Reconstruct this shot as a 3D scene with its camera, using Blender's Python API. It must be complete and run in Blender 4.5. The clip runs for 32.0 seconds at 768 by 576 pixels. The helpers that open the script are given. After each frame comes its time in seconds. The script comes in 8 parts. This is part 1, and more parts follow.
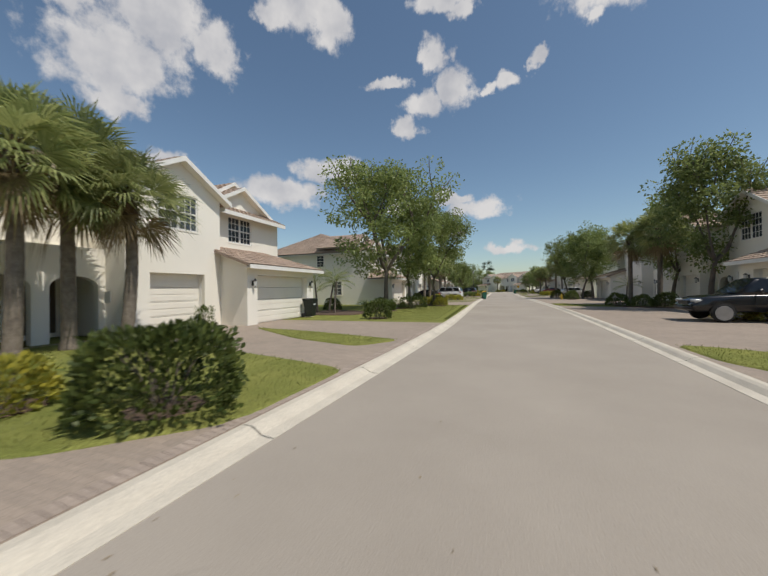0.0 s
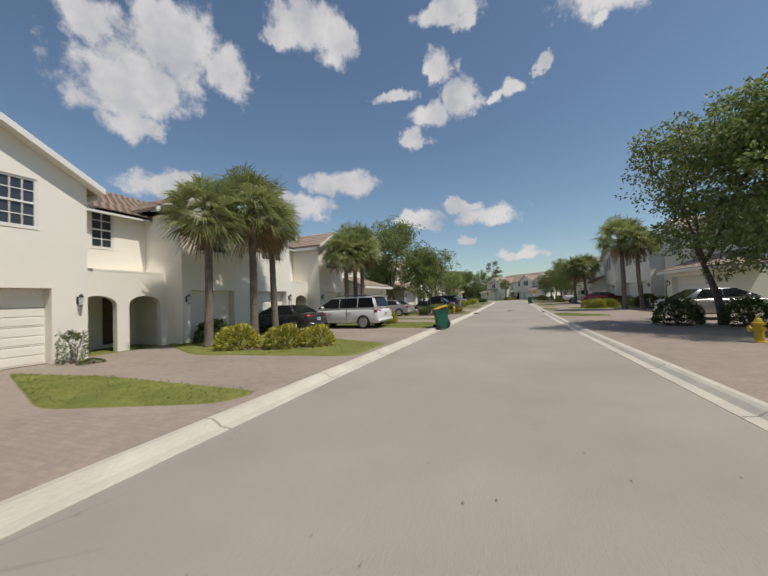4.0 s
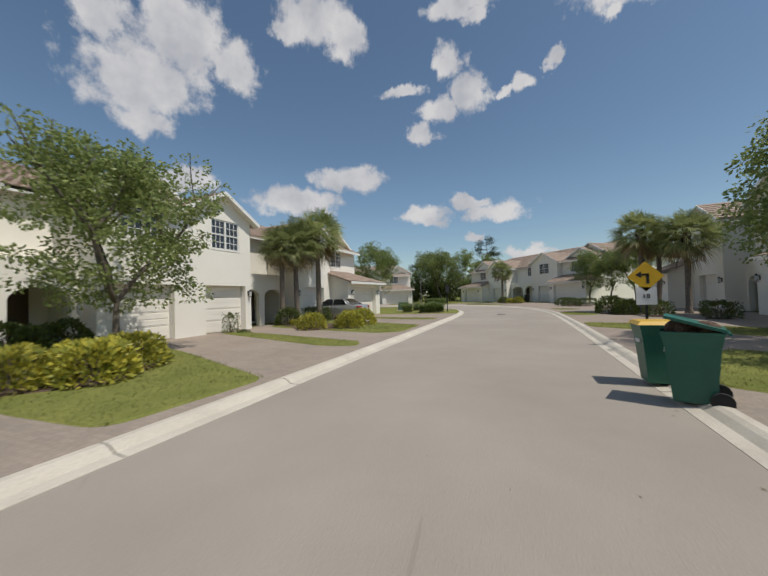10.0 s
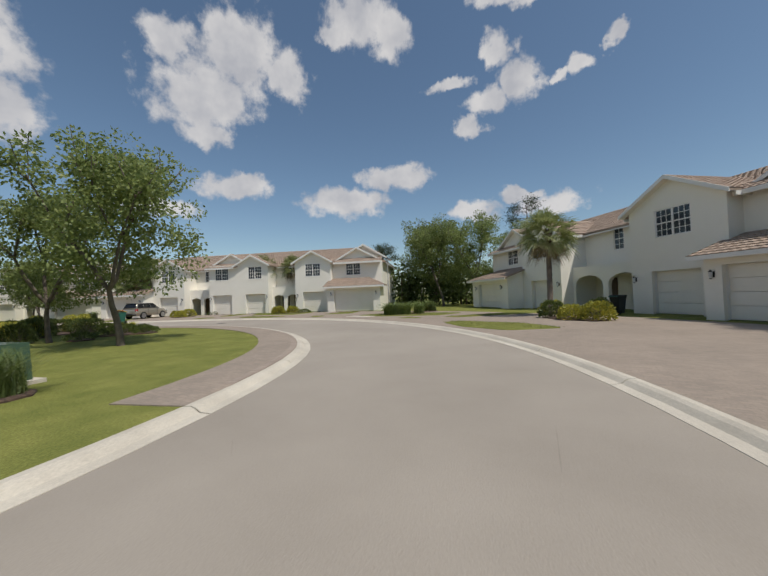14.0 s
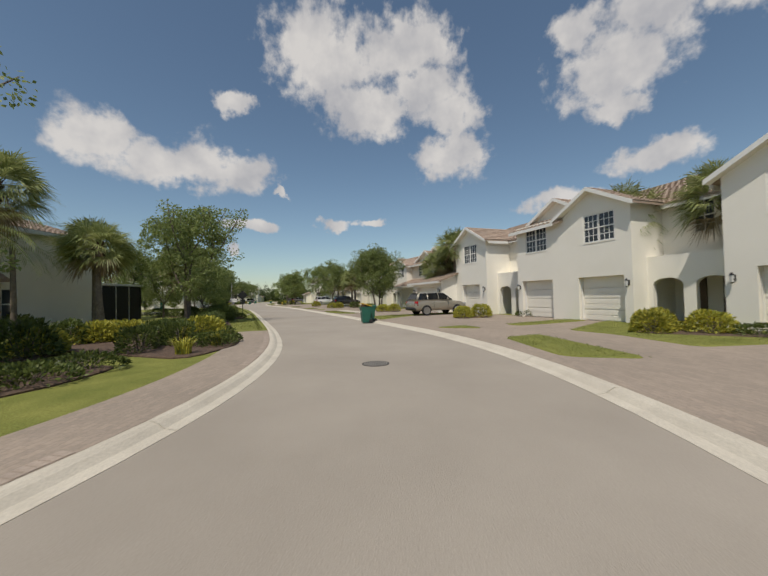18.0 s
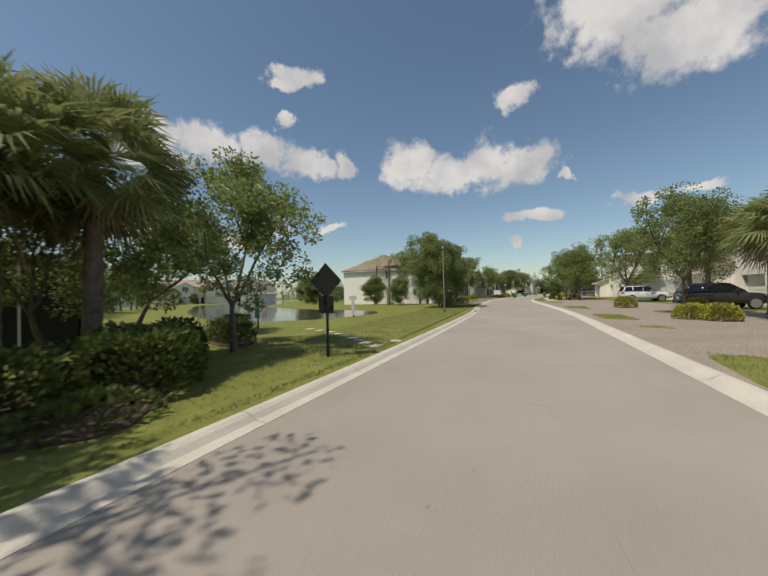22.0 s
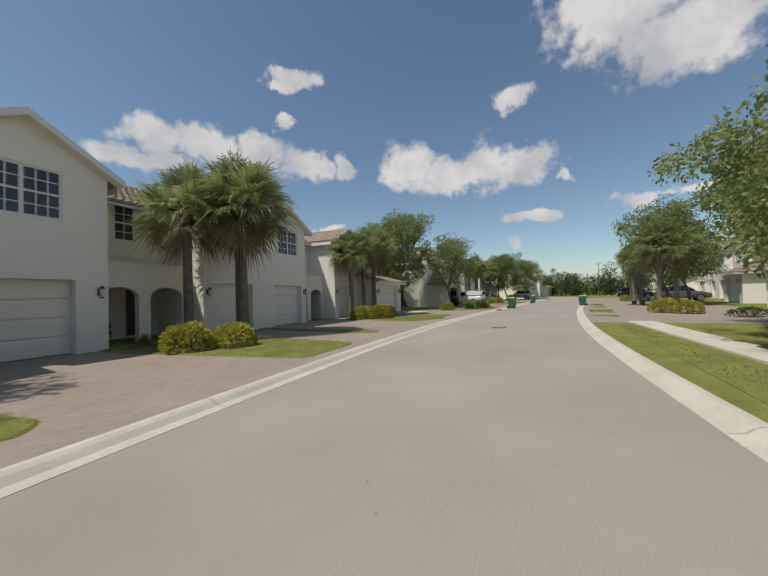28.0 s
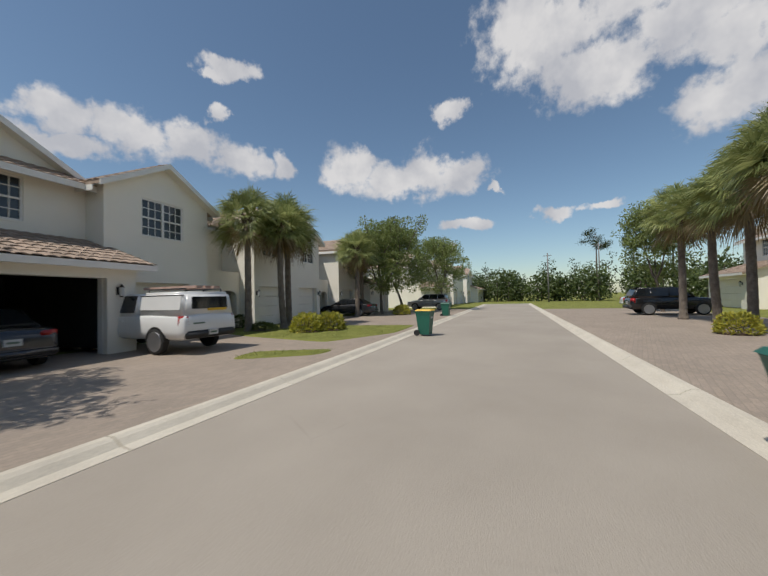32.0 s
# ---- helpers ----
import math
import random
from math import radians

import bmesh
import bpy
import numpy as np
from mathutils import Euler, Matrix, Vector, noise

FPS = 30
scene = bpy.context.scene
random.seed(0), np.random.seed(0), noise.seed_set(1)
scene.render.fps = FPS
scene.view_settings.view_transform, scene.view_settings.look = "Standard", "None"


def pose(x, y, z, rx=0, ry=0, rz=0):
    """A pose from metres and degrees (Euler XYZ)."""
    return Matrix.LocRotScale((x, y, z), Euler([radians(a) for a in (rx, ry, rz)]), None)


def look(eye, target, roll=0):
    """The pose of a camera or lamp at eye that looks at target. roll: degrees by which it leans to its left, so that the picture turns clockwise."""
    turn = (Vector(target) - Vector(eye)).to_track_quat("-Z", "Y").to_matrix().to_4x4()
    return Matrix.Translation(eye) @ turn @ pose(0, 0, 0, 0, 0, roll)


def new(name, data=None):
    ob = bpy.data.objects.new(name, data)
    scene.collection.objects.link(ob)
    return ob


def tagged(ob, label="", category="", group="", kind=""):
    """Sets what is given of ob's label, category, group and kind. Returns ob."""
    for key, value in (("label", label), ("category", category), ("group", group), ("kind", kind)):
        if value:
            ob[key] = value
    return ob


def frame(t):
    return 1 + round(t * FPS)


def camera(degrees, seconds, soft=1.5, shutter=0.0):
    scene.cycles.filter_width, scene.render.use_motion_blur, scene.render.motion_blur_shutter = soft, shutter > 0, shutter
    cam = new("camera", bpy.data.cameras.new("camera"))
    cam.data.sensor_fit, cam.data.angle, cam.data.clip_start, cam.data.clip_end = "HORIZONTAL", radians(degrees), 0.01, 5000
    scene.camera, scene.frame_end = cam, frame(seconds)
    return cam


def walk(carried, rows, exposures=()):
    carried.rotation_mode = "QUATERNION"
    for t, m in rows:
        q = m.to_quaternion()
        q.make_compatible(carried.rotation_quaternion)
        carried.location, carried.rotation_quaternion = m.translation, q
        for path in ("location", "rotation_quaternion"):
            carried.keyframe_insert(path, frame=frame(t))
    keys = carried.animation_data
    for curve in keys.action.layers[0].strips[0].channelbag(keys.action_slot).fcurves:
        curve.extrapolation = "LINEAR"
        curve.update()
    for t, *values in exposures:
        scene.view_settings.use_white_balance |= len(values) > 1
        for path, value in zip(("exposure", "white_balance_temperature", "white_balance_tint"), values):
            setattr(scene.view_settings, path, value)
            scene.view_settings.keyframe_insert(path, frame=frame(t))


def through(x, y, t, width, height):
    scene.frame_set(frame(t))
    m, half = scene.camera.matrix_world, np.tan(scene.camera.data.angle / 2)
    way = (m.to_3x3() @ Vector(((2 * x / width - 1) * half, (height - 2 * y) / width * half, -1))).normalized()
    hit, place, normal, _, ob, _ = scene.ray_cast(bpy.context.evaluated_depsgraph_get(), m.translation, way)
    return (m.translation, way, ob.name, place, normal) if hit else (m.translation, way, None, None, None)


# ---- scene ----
cam = camera(96.5, 32.0, 1.5, 0.15)
PATH = [
    (0.0, -0.00, 0.00, 1.62, 90.28, 0.80, 19.04),
    (0.5, 0.21, 4.38, 1.62, 90.47, 1.07, 18.50),
    (1.0, 0.42, 8.76, 1.62, 90.81, 1.42, 18.22),
    (1.5, 0.64, 13.17, 1.62, 91.10, 1.58, 18.14),
    (2.0, 0.83, 17.61, 1.62, 91.37, 1.62, 18.37),
    (2.5, 0.96, 22.08, 1.62, 91.65, 1.80, 19.08),
    (3.0, 1.05, 26.58, 1.62, 91.94, 2.11, 19.60),
    (3.5, 1.06, 31.09, 1.62, 92.10, 2.29, 20.53),
    (4.0, 1.04, 35.63, 1.62, 92.00, 2.33, 21.07),
    (4.5, 1.00, 40.18, 1.62, 91.74, 2.31, 21.38),
    (5.0, 0.95, 44.75, 1.62, 91.44, 2.29, 21.51),
    (5.5, 0.90, 49.34, 1.62, 91.22, 2.27, 21.49),
    (6.0, 0.89, 53.96, 1.62, 91.22, 2.19, 21.18),
    (6.5, 0.92, 58.55, 1.62, 91.07, 2.14, 20.79),
    (7.0, 0.97, 63.18, 1.62, 90.61, 2.03, 20.51),
    (7.5, 1.02, 67.83, 1.62, 90.86, 1.84, 20.25),
    (8.0, 1.06, 72.50, 1.62, 91.36, 1.69, 20.30),
    (8.5, 1.10, 77.19, 1.62, 91.40, 1.64, 20.65),
    (9.0, 1.10, 81.81, 1.62, 91.26, 1.66, 21.08),
    (9.5, 1.07, 86.33, 1.62, 91.41, 1.68, 21.65),
    (10.0, 1.04, 90.83, 1.62, 91.39, 1.75, 22.11),
    (10.5, 0.95, 95.30, 1.62, 91.36, 1.75, 22.05),
    (11.0, 0.87, 99.67, 1.62, 91.11, 1.69, 21.67),
    (11.5, 0.82, 103.98, 1.62, 91.29, 1.75, 21.28),
    (12.0, 0.78, 108.15, 1.62, 91.11, 1.93, 21.10),
    (12.5, 0.73, 112.14, 1.62, 91.15, 1.78, 21.24),
    (13.0, 0.57, 115.92, 1.62, 91.36, 2.00, 22.47),
    (13.5, 0.32, 119.41, 1.62, 91.28, 2.19, 25.42),
    (14.0, -0.19, 122.65, 1.62, 91.31, 2.15, 30.04),
    (14.5, -0.98, 125.66, 1.62, 91.41, 1.96, 35.84),
    (15.0, -2.07, 128.44, 1.62, 91.51, 1.70, 42.47),
    (15.5, -3.47, 130.99, 1.62, 91.56, 1.40, 49.66),
    (16.0, -5.21, 133.31, 1.62, 91.48, 1.14, 57.20),
    (16.5, -7.34, 135.35, 1.62, 91.38, 0.97, 65.75),
    (17.0, -9.79, 137.10, 1.62, 91.43, 1.00, 74.38),
    (17.5, -12.55, 138.47, 1.62, 91.23, 1.18, 83.01),
    (18.0, -15.53, 139.41, 1.62, 91.38, 1.28, 91.96),
    (18.5, -18.63, 139.91, 1.62, 91.45, 1.29, 101.18),
    (19.0, -21.78, 139.94, 1.62, 91.33, 1.33, 110.36),
    (19.5, -25.07, 139.45, 1.62, 91.40, 1.47, 119.17),
    (20.0, -28.40, 138.51, 1.62, 91.34, 1.55, 126.99),
    (20.5, -31.80, 137.20, 1.62, 91.04, 1.48, 132.55),
    (21.0, -35.29, 135.68, 1.62, 91.10, 1.42, 135.34),
    (21.5, -38.87, 134.04, 1.62, 91.11, 1.44, 136.52),
    (22.0, -42.58, 132.30, 1.62, 91.08, 1.46, 136.95),
    (22.5, -46.44, 130.57, 1.62, 91.13, 1.40, 136.69),
    (23.0, -50.20, 128.77, 1.62, 91.13, 1.32, 136.55),
    (23.5, -54.04, 126.93, 1.62, 91.14, 1.25, 136.41),
    (24.0, -57.95, 125.08, 1.62, 91.27, 1.18, 136.25),
    (24.5, -61.95, 123.22, 1.62, 91.38, 1.18, 135.90),
    (25.0, -65.98, 121.32, 1.62, 91.43, 1.34, 136.08),
    (25.5, -70.03, 119.38, 1.62, 91.43, 1.52, 136.55),
    (26.0, -74.09, 117.39, 1.62, 91.39, 1.68, 137.12),
    (26.5, -78.17, 115.35, 1.62, 91.34, 1.79, 137.57),
    (27.0, -82.27, 113.29, 1.62, 91.30, 1.84, 137.61),
    (27.5, -86.37, 111.23, 1.62, 91.28, 1.77, 137.35),
    (28.0, -90.44, 109.21, 1.62, 91.30, 1.64, 136.83),
    (28.5, -94.61, 107.25, 1.62, 91.18, 1.60, 135.79),
    (29.0, -98.80, 105.37, 1.62, 91.32, 1.72, 134.66),
    (29.5, -103.03, 103.58, 1.62, 91.31, 1.85, 133.27),
    (30.0, -107.30, 101.95, 1.62, 91.33, 1.83, 131.96),
    (30.5, -111.60, 100.40, 1.62, 91.26, 1.68, 130.66),
    (31.0, -115.99, 98.92, 1.62, 91.15, 1.44, 129.26),
    (31.5, -120.40, 97.52, 1.62, 91.30, 1.33, 128.07),
    (32.0, -124.81, 96.21, 1.62, 91.51, 1.34, 126.91),
]
walk(cam, [(t, pose(*p)) for t, *p in PATH], [(0.0, -0.06, 6600, 10), (3.0, -0.05, 6600, 10), (9.0, -0.12, 6500, 10), (13.0, -0.14, 6480, 10), (17.0, -0.15, 6800, 10), (20.0, -0.18, 6800, 10), (22.0, -0.04, 6850, 10), (24.0, -0.10, 6950, 10), (28.0, -0.05, 6620, 10), (32.0, -0.05, 6520, 10)])

# ---- world and sun ----
SUN_AZ, SUN_EL = 104.0, 60.0          # compass-like turn from +y towards +x, height over the horizon
world = bpy.data.worlds.new("world")
scene.world = world
world.use_nodes = True


def node(tree, kind, inputs=None, **props):
    n = tree.nodes.new(kind)
    for k, v in props.items():
        setattr(n, k, v)
    for k, v in (inputs or {}).items():
        if isinstance(v, bpy.types.NodeSocket):
            tree.links.new(v, n.inputs[k])
        else:
            n.inputs[k].default_value = v
    return n


def build_sky():
    t = world.node_tree
    t.nodes.clear()
    sky = node(t, "ShaderNodeTexSky", sky_type="NISHITA", sun_disc=False, sun_elevation=radians(SUN_EL), sun_rotation=radians(SUN_AZ),
               air_density=1.0, dust_density=0.6, ozone_density=2.0)
    co = node(t, "ShaderNodeTexCoord")
    turn = node(t, "ShaderNodeVectorRotate", {"Vector": co.outputs["Generated"], "Angle": radians(-80)}, rotation_type="Z_AXIS")
    sep = node(t, "ShaderNodeSeparateXYZ", {0: turn.outputs[0]})
    neg = node(t, "ShaderNodeMath", {0: sep.outputs[0], 1: -1.0}, operation="MULTIPLY")
    az = node(t, "ShaderNodeMath", {0: neg.outputs[0], 1: sep.outputs[1]}, operation="ARCTAN2")
    el = node(t, "ShaderNodeMath", {0: sep.outputs[2]}, operation="ARCSINE")
    deg = node(t, "ShaderNodeCombineXYZ", {0: az.outputs[0], 1: el.outputs[0]})
    ang = node(t, "ShaderNodeVectorMath", {0: deg.outputs[0], 3: 57.29578}, operation="SCALE")
    wob = node(t, "ShaderNodeTexNoise", {"Vector": ang.outputs[0], "Scale": 0.22, "Detail": 4.0, "Roughness": 0.6})
    wsub = node(t, "ShaderNodeVectorMath", {0: wob.outputs["Color"], 1: (0.5, 0.5, 0.5)}, operation="SUBTRACT")
    wmul = node(t, "ShaderNodeVectorMath", {0: wsub.outputs[0], 1: (8.0, 4.5, 0.0)}, operation="MULTIPLY")
    pos = node(t, "ShaderNodeVectorMath", {0: ang.outputs[0], 1: wmul.outputs[0]}, operation="ADD")
    field = [None, None]

    def puff(a, e, ra, re):
        m = node(t, "ShaderNodeMapping", {"Vector": pos.outputs[0], "Location": (a - 80, e, 0), "Scale": (ra * 1.0, re * 1.05, 1)}, vector_type="TEXTURE")
        ln = node(t, "ShaderNodeVectorMath", {0: m.outputs[0]}, operation="LENGTH")
        if field[0] is None:
            field[0] = ln.outputs["Value"]
            return
        field[0] = node(t, "ShaderNodeMath", {0: field[0], 1: ln.outputs["Value"], 2: 0.12}, operation="SMOOTH_MIN").outputs[0]

    puff(101.3, 35.3, 8.2, 5.3)
    puff(87.2, 36.2, 8.3, 3.5)
    puff(94.2, 28.9, 7.6, 3.6)
    puff(80.2, 27.5, 5.2, 2.8)
    puff(79.9, 21.6, 5.4, 3.3)
    puff(84.1, 30.9, 5.8, 3.0)
    puff(51.7, 34.4, 5.7, 4.1)
    puff(45.1, 32.7, 3.2, 2.8)
    puff(61.7, 33.9, 3.6, 2.5)
    puff(56.8, 28.5, 7.1, 3.9)
    puff(56.8, 23.7, 3.9, 1.7)
    puff(64.0, 13.6, 5.2, 1.3)
    puff(53.0, 17.4, 5.4, 1.6)
    puff(32.5, 39.2, 5.8, 2.6)
    puff(27.5, 37.5, 3.3, 2.4)
    puff(36.5, 37.7, 2.5, 1.2)
    puff(8.2, 40.1, 5.3, 1.3)
    puff(5.3, 38.3, 2.0, 1.0)
    puff(-15.8, 36.5, 6.9, 2.2)
    puff(-13.1, 34.2, 1.8, 1.0)
    puff(10.2, 34.0, 2.2, 1.8)
    puff(7.1, 29.5, 3.2, 2.5)
    puff(11.8, 28.3, 3.1, 1.6)
    puff(14.3, 25.1, 2.3, 1.2)
    puff(18.0, 30.9, 3.2, 0.8)
    puff(-1.7, 29.7, 2.5, 1.1)
    puff(-6.1, 31.5, 1.4, 0.9)
    puff(1.8, 29.2, 1.5, 0.7)
    puff(27.7, 18.9, 5.4, 1.8)
    puff(35.9, 15.5, 6.3, 2.0)
    puff(14.9, 13.1, 4.2, 1.4)
    puff(8.1, 14.5, 2.9, 0.9)
    puff(3.0, 13.1, 4.2, 1.4)
    puff(7.2, 9.0, 1.1, 0.6)
    puff(115.5, 27.9, 2.2, 1.5)
    puff(150.6, 32.0, 4.3, 1.1)
    puff(153.2, 30.9, 1.9, 0.8)
    puff(187.8, 33.3, 4.3, 0.7)
    puff(170.4, 22.6, 3.7, 2.5)
    puff(163.4, 22.1, 4.9, 2.3)
    puff(156.3, 22.1, 5.2, 2.4)
    puff(149.5, 20.7, 4.5, 2.1)
    puff(143.4, 20.8, 2.4, 1.7)
    puff(171.5, 19.0, 5.8, 1.3)
    puff(152.3, 26.3, 1.8, 0.9)
    puff(131.8, 20.4, 4.6, 3.1)
    puff(125.8, 18.7, 5.2, 2.5)
    puff(119.8, 19.6, 4.2, 3.4)
    puff(113.4, 19.0, 4.3, 2.6)
    puff(112.8, 11.5, 3.7, 0.8)
    puff(115.7, 7.7, 1.3, 0.7)
    puff(107.7, 16.3, 1.1, 0.7)
    puff(99.9, 12.0, 3.0, 0.8)
    puff(93.7, 11.9, 2.5, 0.6)
    puff(156.0, 10.8, 4.0, 1.1)
    puff(160.9, 8.9, 3.4, 0.8)
    puff(146.1, 10.9, 2.3, 0.7)
    puff(172.9, 11.4, 3.8, 0.9)
    puff(169.6, 9.0, 3.9, 0.8)
    puff(172.1, 7.2, 1.3, 0.7)
    puff(-1.2, 6.3, 2.7, 0.8)
    puff(6.9, 9.3, 1.0, 0.5)
    fine = node(t, "ShaderNodeTexNoise", {"Vector": ang.outputs[0], "Scale": 0.34, "Detail": 7.0, "Roughness": 0.6})
    d = node(t, "ShaderNodeMath", {0: fine.outputs["Fac"], 1: -1.7, 2: 2.00}, operation="MULTIPLY_ADD")
    cov = node(t, "ShaderNodeMath", {0: d.outputs[0], 1: field[0]}, operation="SUBTRACT")
    mask = node(t, "ShaderNodeMapRange", {0: cov.outputs[0], 1: -0.14, 2: 0.50, 3: 0.0, 4: 0.96}, interpolation_type="SMOOTHSTEP")
    soft = node(t, "ShaderNodeTexNoise", {"Vector": ang.outputs[0], "Scale": 0.13, "Detail": 4.0, "Roughness": 0.55})
    shade = node(t, "ShaderNodeMapRange", {0: soft.outputs["Fac"], 1: 0.36, 2: 0.62, 3: 0.0, 4: 1.0})
    tone = node(t, "ShaderNodeMix", {"Factor": shade.outputs[0]}, data_type="RGBA")
    tc = [s for s in tone.inputs if s.type == "RGBA"]
    tc[0].default_value, tc[1].default_value = (4.9, 5.0, 5.4, 1), (7.2, 7.1, 7.1, 1)
    tint = node(t, "ShaderNodeMix", data_type="RGBA", blend_type="MULTIPLY")
    tint.inputs["Factor"].default_value = 1.0
    ca = [s for s in tint.inputs if s.type == "RGBA"]
    t.links.new(sky.outputs[0], ca[0])
    ca[1].default_value = SKY_TINT
    mix = node(t, "ShaderNodeMix", {"Factor": mask.outputs[0]}, data_type="RGBA")
    cols = [s for s in mix.inputs if s.type == "RGBA"]
    t.links.new([s for s in tint.outputs if s.type == "RGBA"][0], cols[0])
    t.links.new([s for s in tone.outputs if s.type == "RGBA"][0], cols[1])
    bg = node(t, "ShaderNodeBackground", {"Color": [s for s in mix.outputs if s.type == "RGBA"][0], "Strength": 0.1})
    out = node(t, "ShaderNodeOutputWorld", {"Surface": bg.outputs[0]})


SKY_TINT = (1.06, 1.10, 1.05, 1)
build_sky()
sun = new("sun", bpy.data.lights.new("sun", "SUN"))
sun.data.energy, sun.data.angle, sun.data.color = 3.6, radians(0.6), (1.0, 0.95, 0.87)
sa, se = radians(SUN_AZ), radians(SUN_EL)
sun.matrix_world = look((math.sin(sa) * math.cos(se) * 90, math.cos(sa) * math.cos(se) * 90, math.sin(se) * 90), (0, 0, 0))
scene.view_settings.exposure = 0.0


# ---- materials ----
def material(name, base, rough=0.8, dark=None, scale=3.0, bump=0.0, bscale=40.0, metal=0.0, spread=0.0, coat=0.0, detail=4.0, speck=0.12, spec=0.5):
    """Base colour varied at two scales; bump for grain; spread varies by object."""
    m = bpy.data.materials.new(name)
    m.use_nodes = True
    t = m.node_tree
    p = t.nodes["Principled BSDF"]
    co = node(t, "ShaderNodeTexCoord")
    n1 = node(t, "ShaderNodeTexNoise", {"Vector": co.outputs["Object"], "Scale": scale, "Detail": detail, "Roughness": 0.6})
    r1 = node(t, "ShaderNodeMapRange", {0: n1.outputs["Fac"], 1: 0.32, 2: 0.68})
    dark = dark or tuple(c * 0.82 for c in base)
    mix = node(t, "ShaderNodeMix", {"Factor": r1.outputs[0]}, data_type="RGBA")
    c = [s for s in mix.inputs if s.type == "RGBA"]
    c[0].default_value, c[1].default_value = (*dark, 1), (*base, 1)
    col = [s for s in mix.outputs if s.type == "RGBA"][0]
    n2 = node(t, "ShaderNodeTexNoise", {"Vector": co.outputs["Object"], "Scale": bscale, "Detail": 3.0})
    if speck:
        v = node(t, "ShaderNodeMapRange", {0: n2.outputs["Fac"], 1: 0.3, 2: 0.7, 3: 1 - speck, 4: 1 + speck})
        hsv = node(t, "ShaderNodeHueSaturation", {"Color": col, "Value": v.outputs[0]})
        col = hsv.outputs[0]
    if spread:
        oi = node(t, "ShaderNodeObjectInfo")
        v = node(t, "ShaderNodeMapRange", {0: oi.outputs["Random"], 3: 1 - spread, 4: 1 + spread})
        col = node(t, "ShaderNodeHueSaturation", {"Color": col, "Value": v.outputs[0]}).outputs[0]
    t.links.new(col, p.inputs["Base Color"])
    p.inputs["Roughness"].default_value = rough
    p.inputs["Metallic"].default_value = metal
    p.inputs["Coat Weight"].default_value = coat
    p.inputs["Specular IOR Level"].default_value = spec
    if bump:
        b = node(t, "ShaderNodeBump", {"Height": n2.outputs["Fac"], "Strength": bump, "Distance": 0.02})
        t.links.new(b.outputs[0], p.inputs["Normal"])
    return m


def leaf_material(name, base, dark, through=0.25, rough=0.45):
    m = bpy.data.materials.new(name)
    m.use_nodes = True
    t = m.node_tree
    p = t.nodes["Principled BSDF"]
    g = node(t, "ShaderNodeNewGeometry")
    mix = node(t, "ShaderNodeMix", {"Factor": g.outputs["Random Per Island"]}, data_type="RGBA")
    c = [s for s in mix.inputs if s.type == "RGBA"]
    c[0].default_value, c[1].default_value = (*dark, 1), (*base, 1)
    co = [s for s in mix.outputs if s.type == "RGBA"][0]
    oi = node(t, "ShaderNodeObjectInfo")
    v = node(t, "ShaderNodeMapRange", {0: oi.outputs["Random"], 3: 0.85, 4: 1.15})
    co = node(t, "ShaderNodeHueSaturation", {"Color": co, "Value": v.outputs[0]}).outputs[0]
    t.links.new(co, p.inputs["Base Color"])
    p.inputs["Roughness"].default_value = rough
    p.inputs["Specular IOR Level"].default_value = 0.35
    tr = node(t, "ShaderNodeBsdfTranslucent", {"Color": co})
    ad = node(t, "ShaderNodeMixShader", {0: through, 1: p.outputs[0], 2: tr.outputs[0]})
    t.links.new(ad.outputs[0], t.nodes["Material Output"].inputs["Surface"])
    return m


def worn_road():
    """Pale asphalt: broad patches, faint wheel streaks, grit, dark drips and hairline cracks."""
    m = material("worn_asphalt", (0.372, 0.326, 0.272), 0.9, (0.306, 0.266, 0.22), 0.28, 0.3, 70, detail=6, speck=0.11)
    t = m.node_tree
    p = t.nodes["Principled BSDF"]
    src = p.inputs["Base Color"].links[0].from_socket
    co = node(t, "ShaderNodeTexCoord")
    spots = node(t, "ShaderNodeTexNoise", {"Vector": co.outputs["Object"], "Scale": 2.3, "Detail": 5.0, "Roughness": 0.7})
    k = node(t, "ShaderNodeMapRange", {0: spots.outputs["Fac"], 1: 0.70, 2: 0.80, 3: 1.0, 4: 0.72})
    vor = node(t, "ShaderNodeTexVoronoi", {"Vector": co.outputs["Object"], "Scale": 0.23}, feature="DISTANCE_TO_EDGE")
    gate = node(t, "ShaderNodeTexNoise", {"Vector": co.outputs["Object"], "Scale": 0.5, "Detail": 3.0})
    g2 = node(t, "ShaderNodeMapRange", {0: gate.outputs["Fac"], 1: 0.58, 2: 0.66, 3: 0.0, 4: 0.0028})
    cr = node(t, "ShaderNodeMath", {0: vor.outputs["Distance"], 1: g2.outputs[0]}, operation="LESS_THAN")
    ck = node(t, "ShaderNodeMath", {0: cr.outputs[0], 1: -0.12, 2: 1.0}, operation="MULTIPLY_ADD")
    both = node(t, "ShaderNodeMath", {0: k.outputs[0], 1: ck.outputs[0]}, operation="MULTIPLY")
    hs = node(t, "ShaderNodeHueSaturation", {"Color": src, "Value": both.outputs[0]})
    t.links.new(hs.outputs[0], p.inputs["Base Color"])
    return m


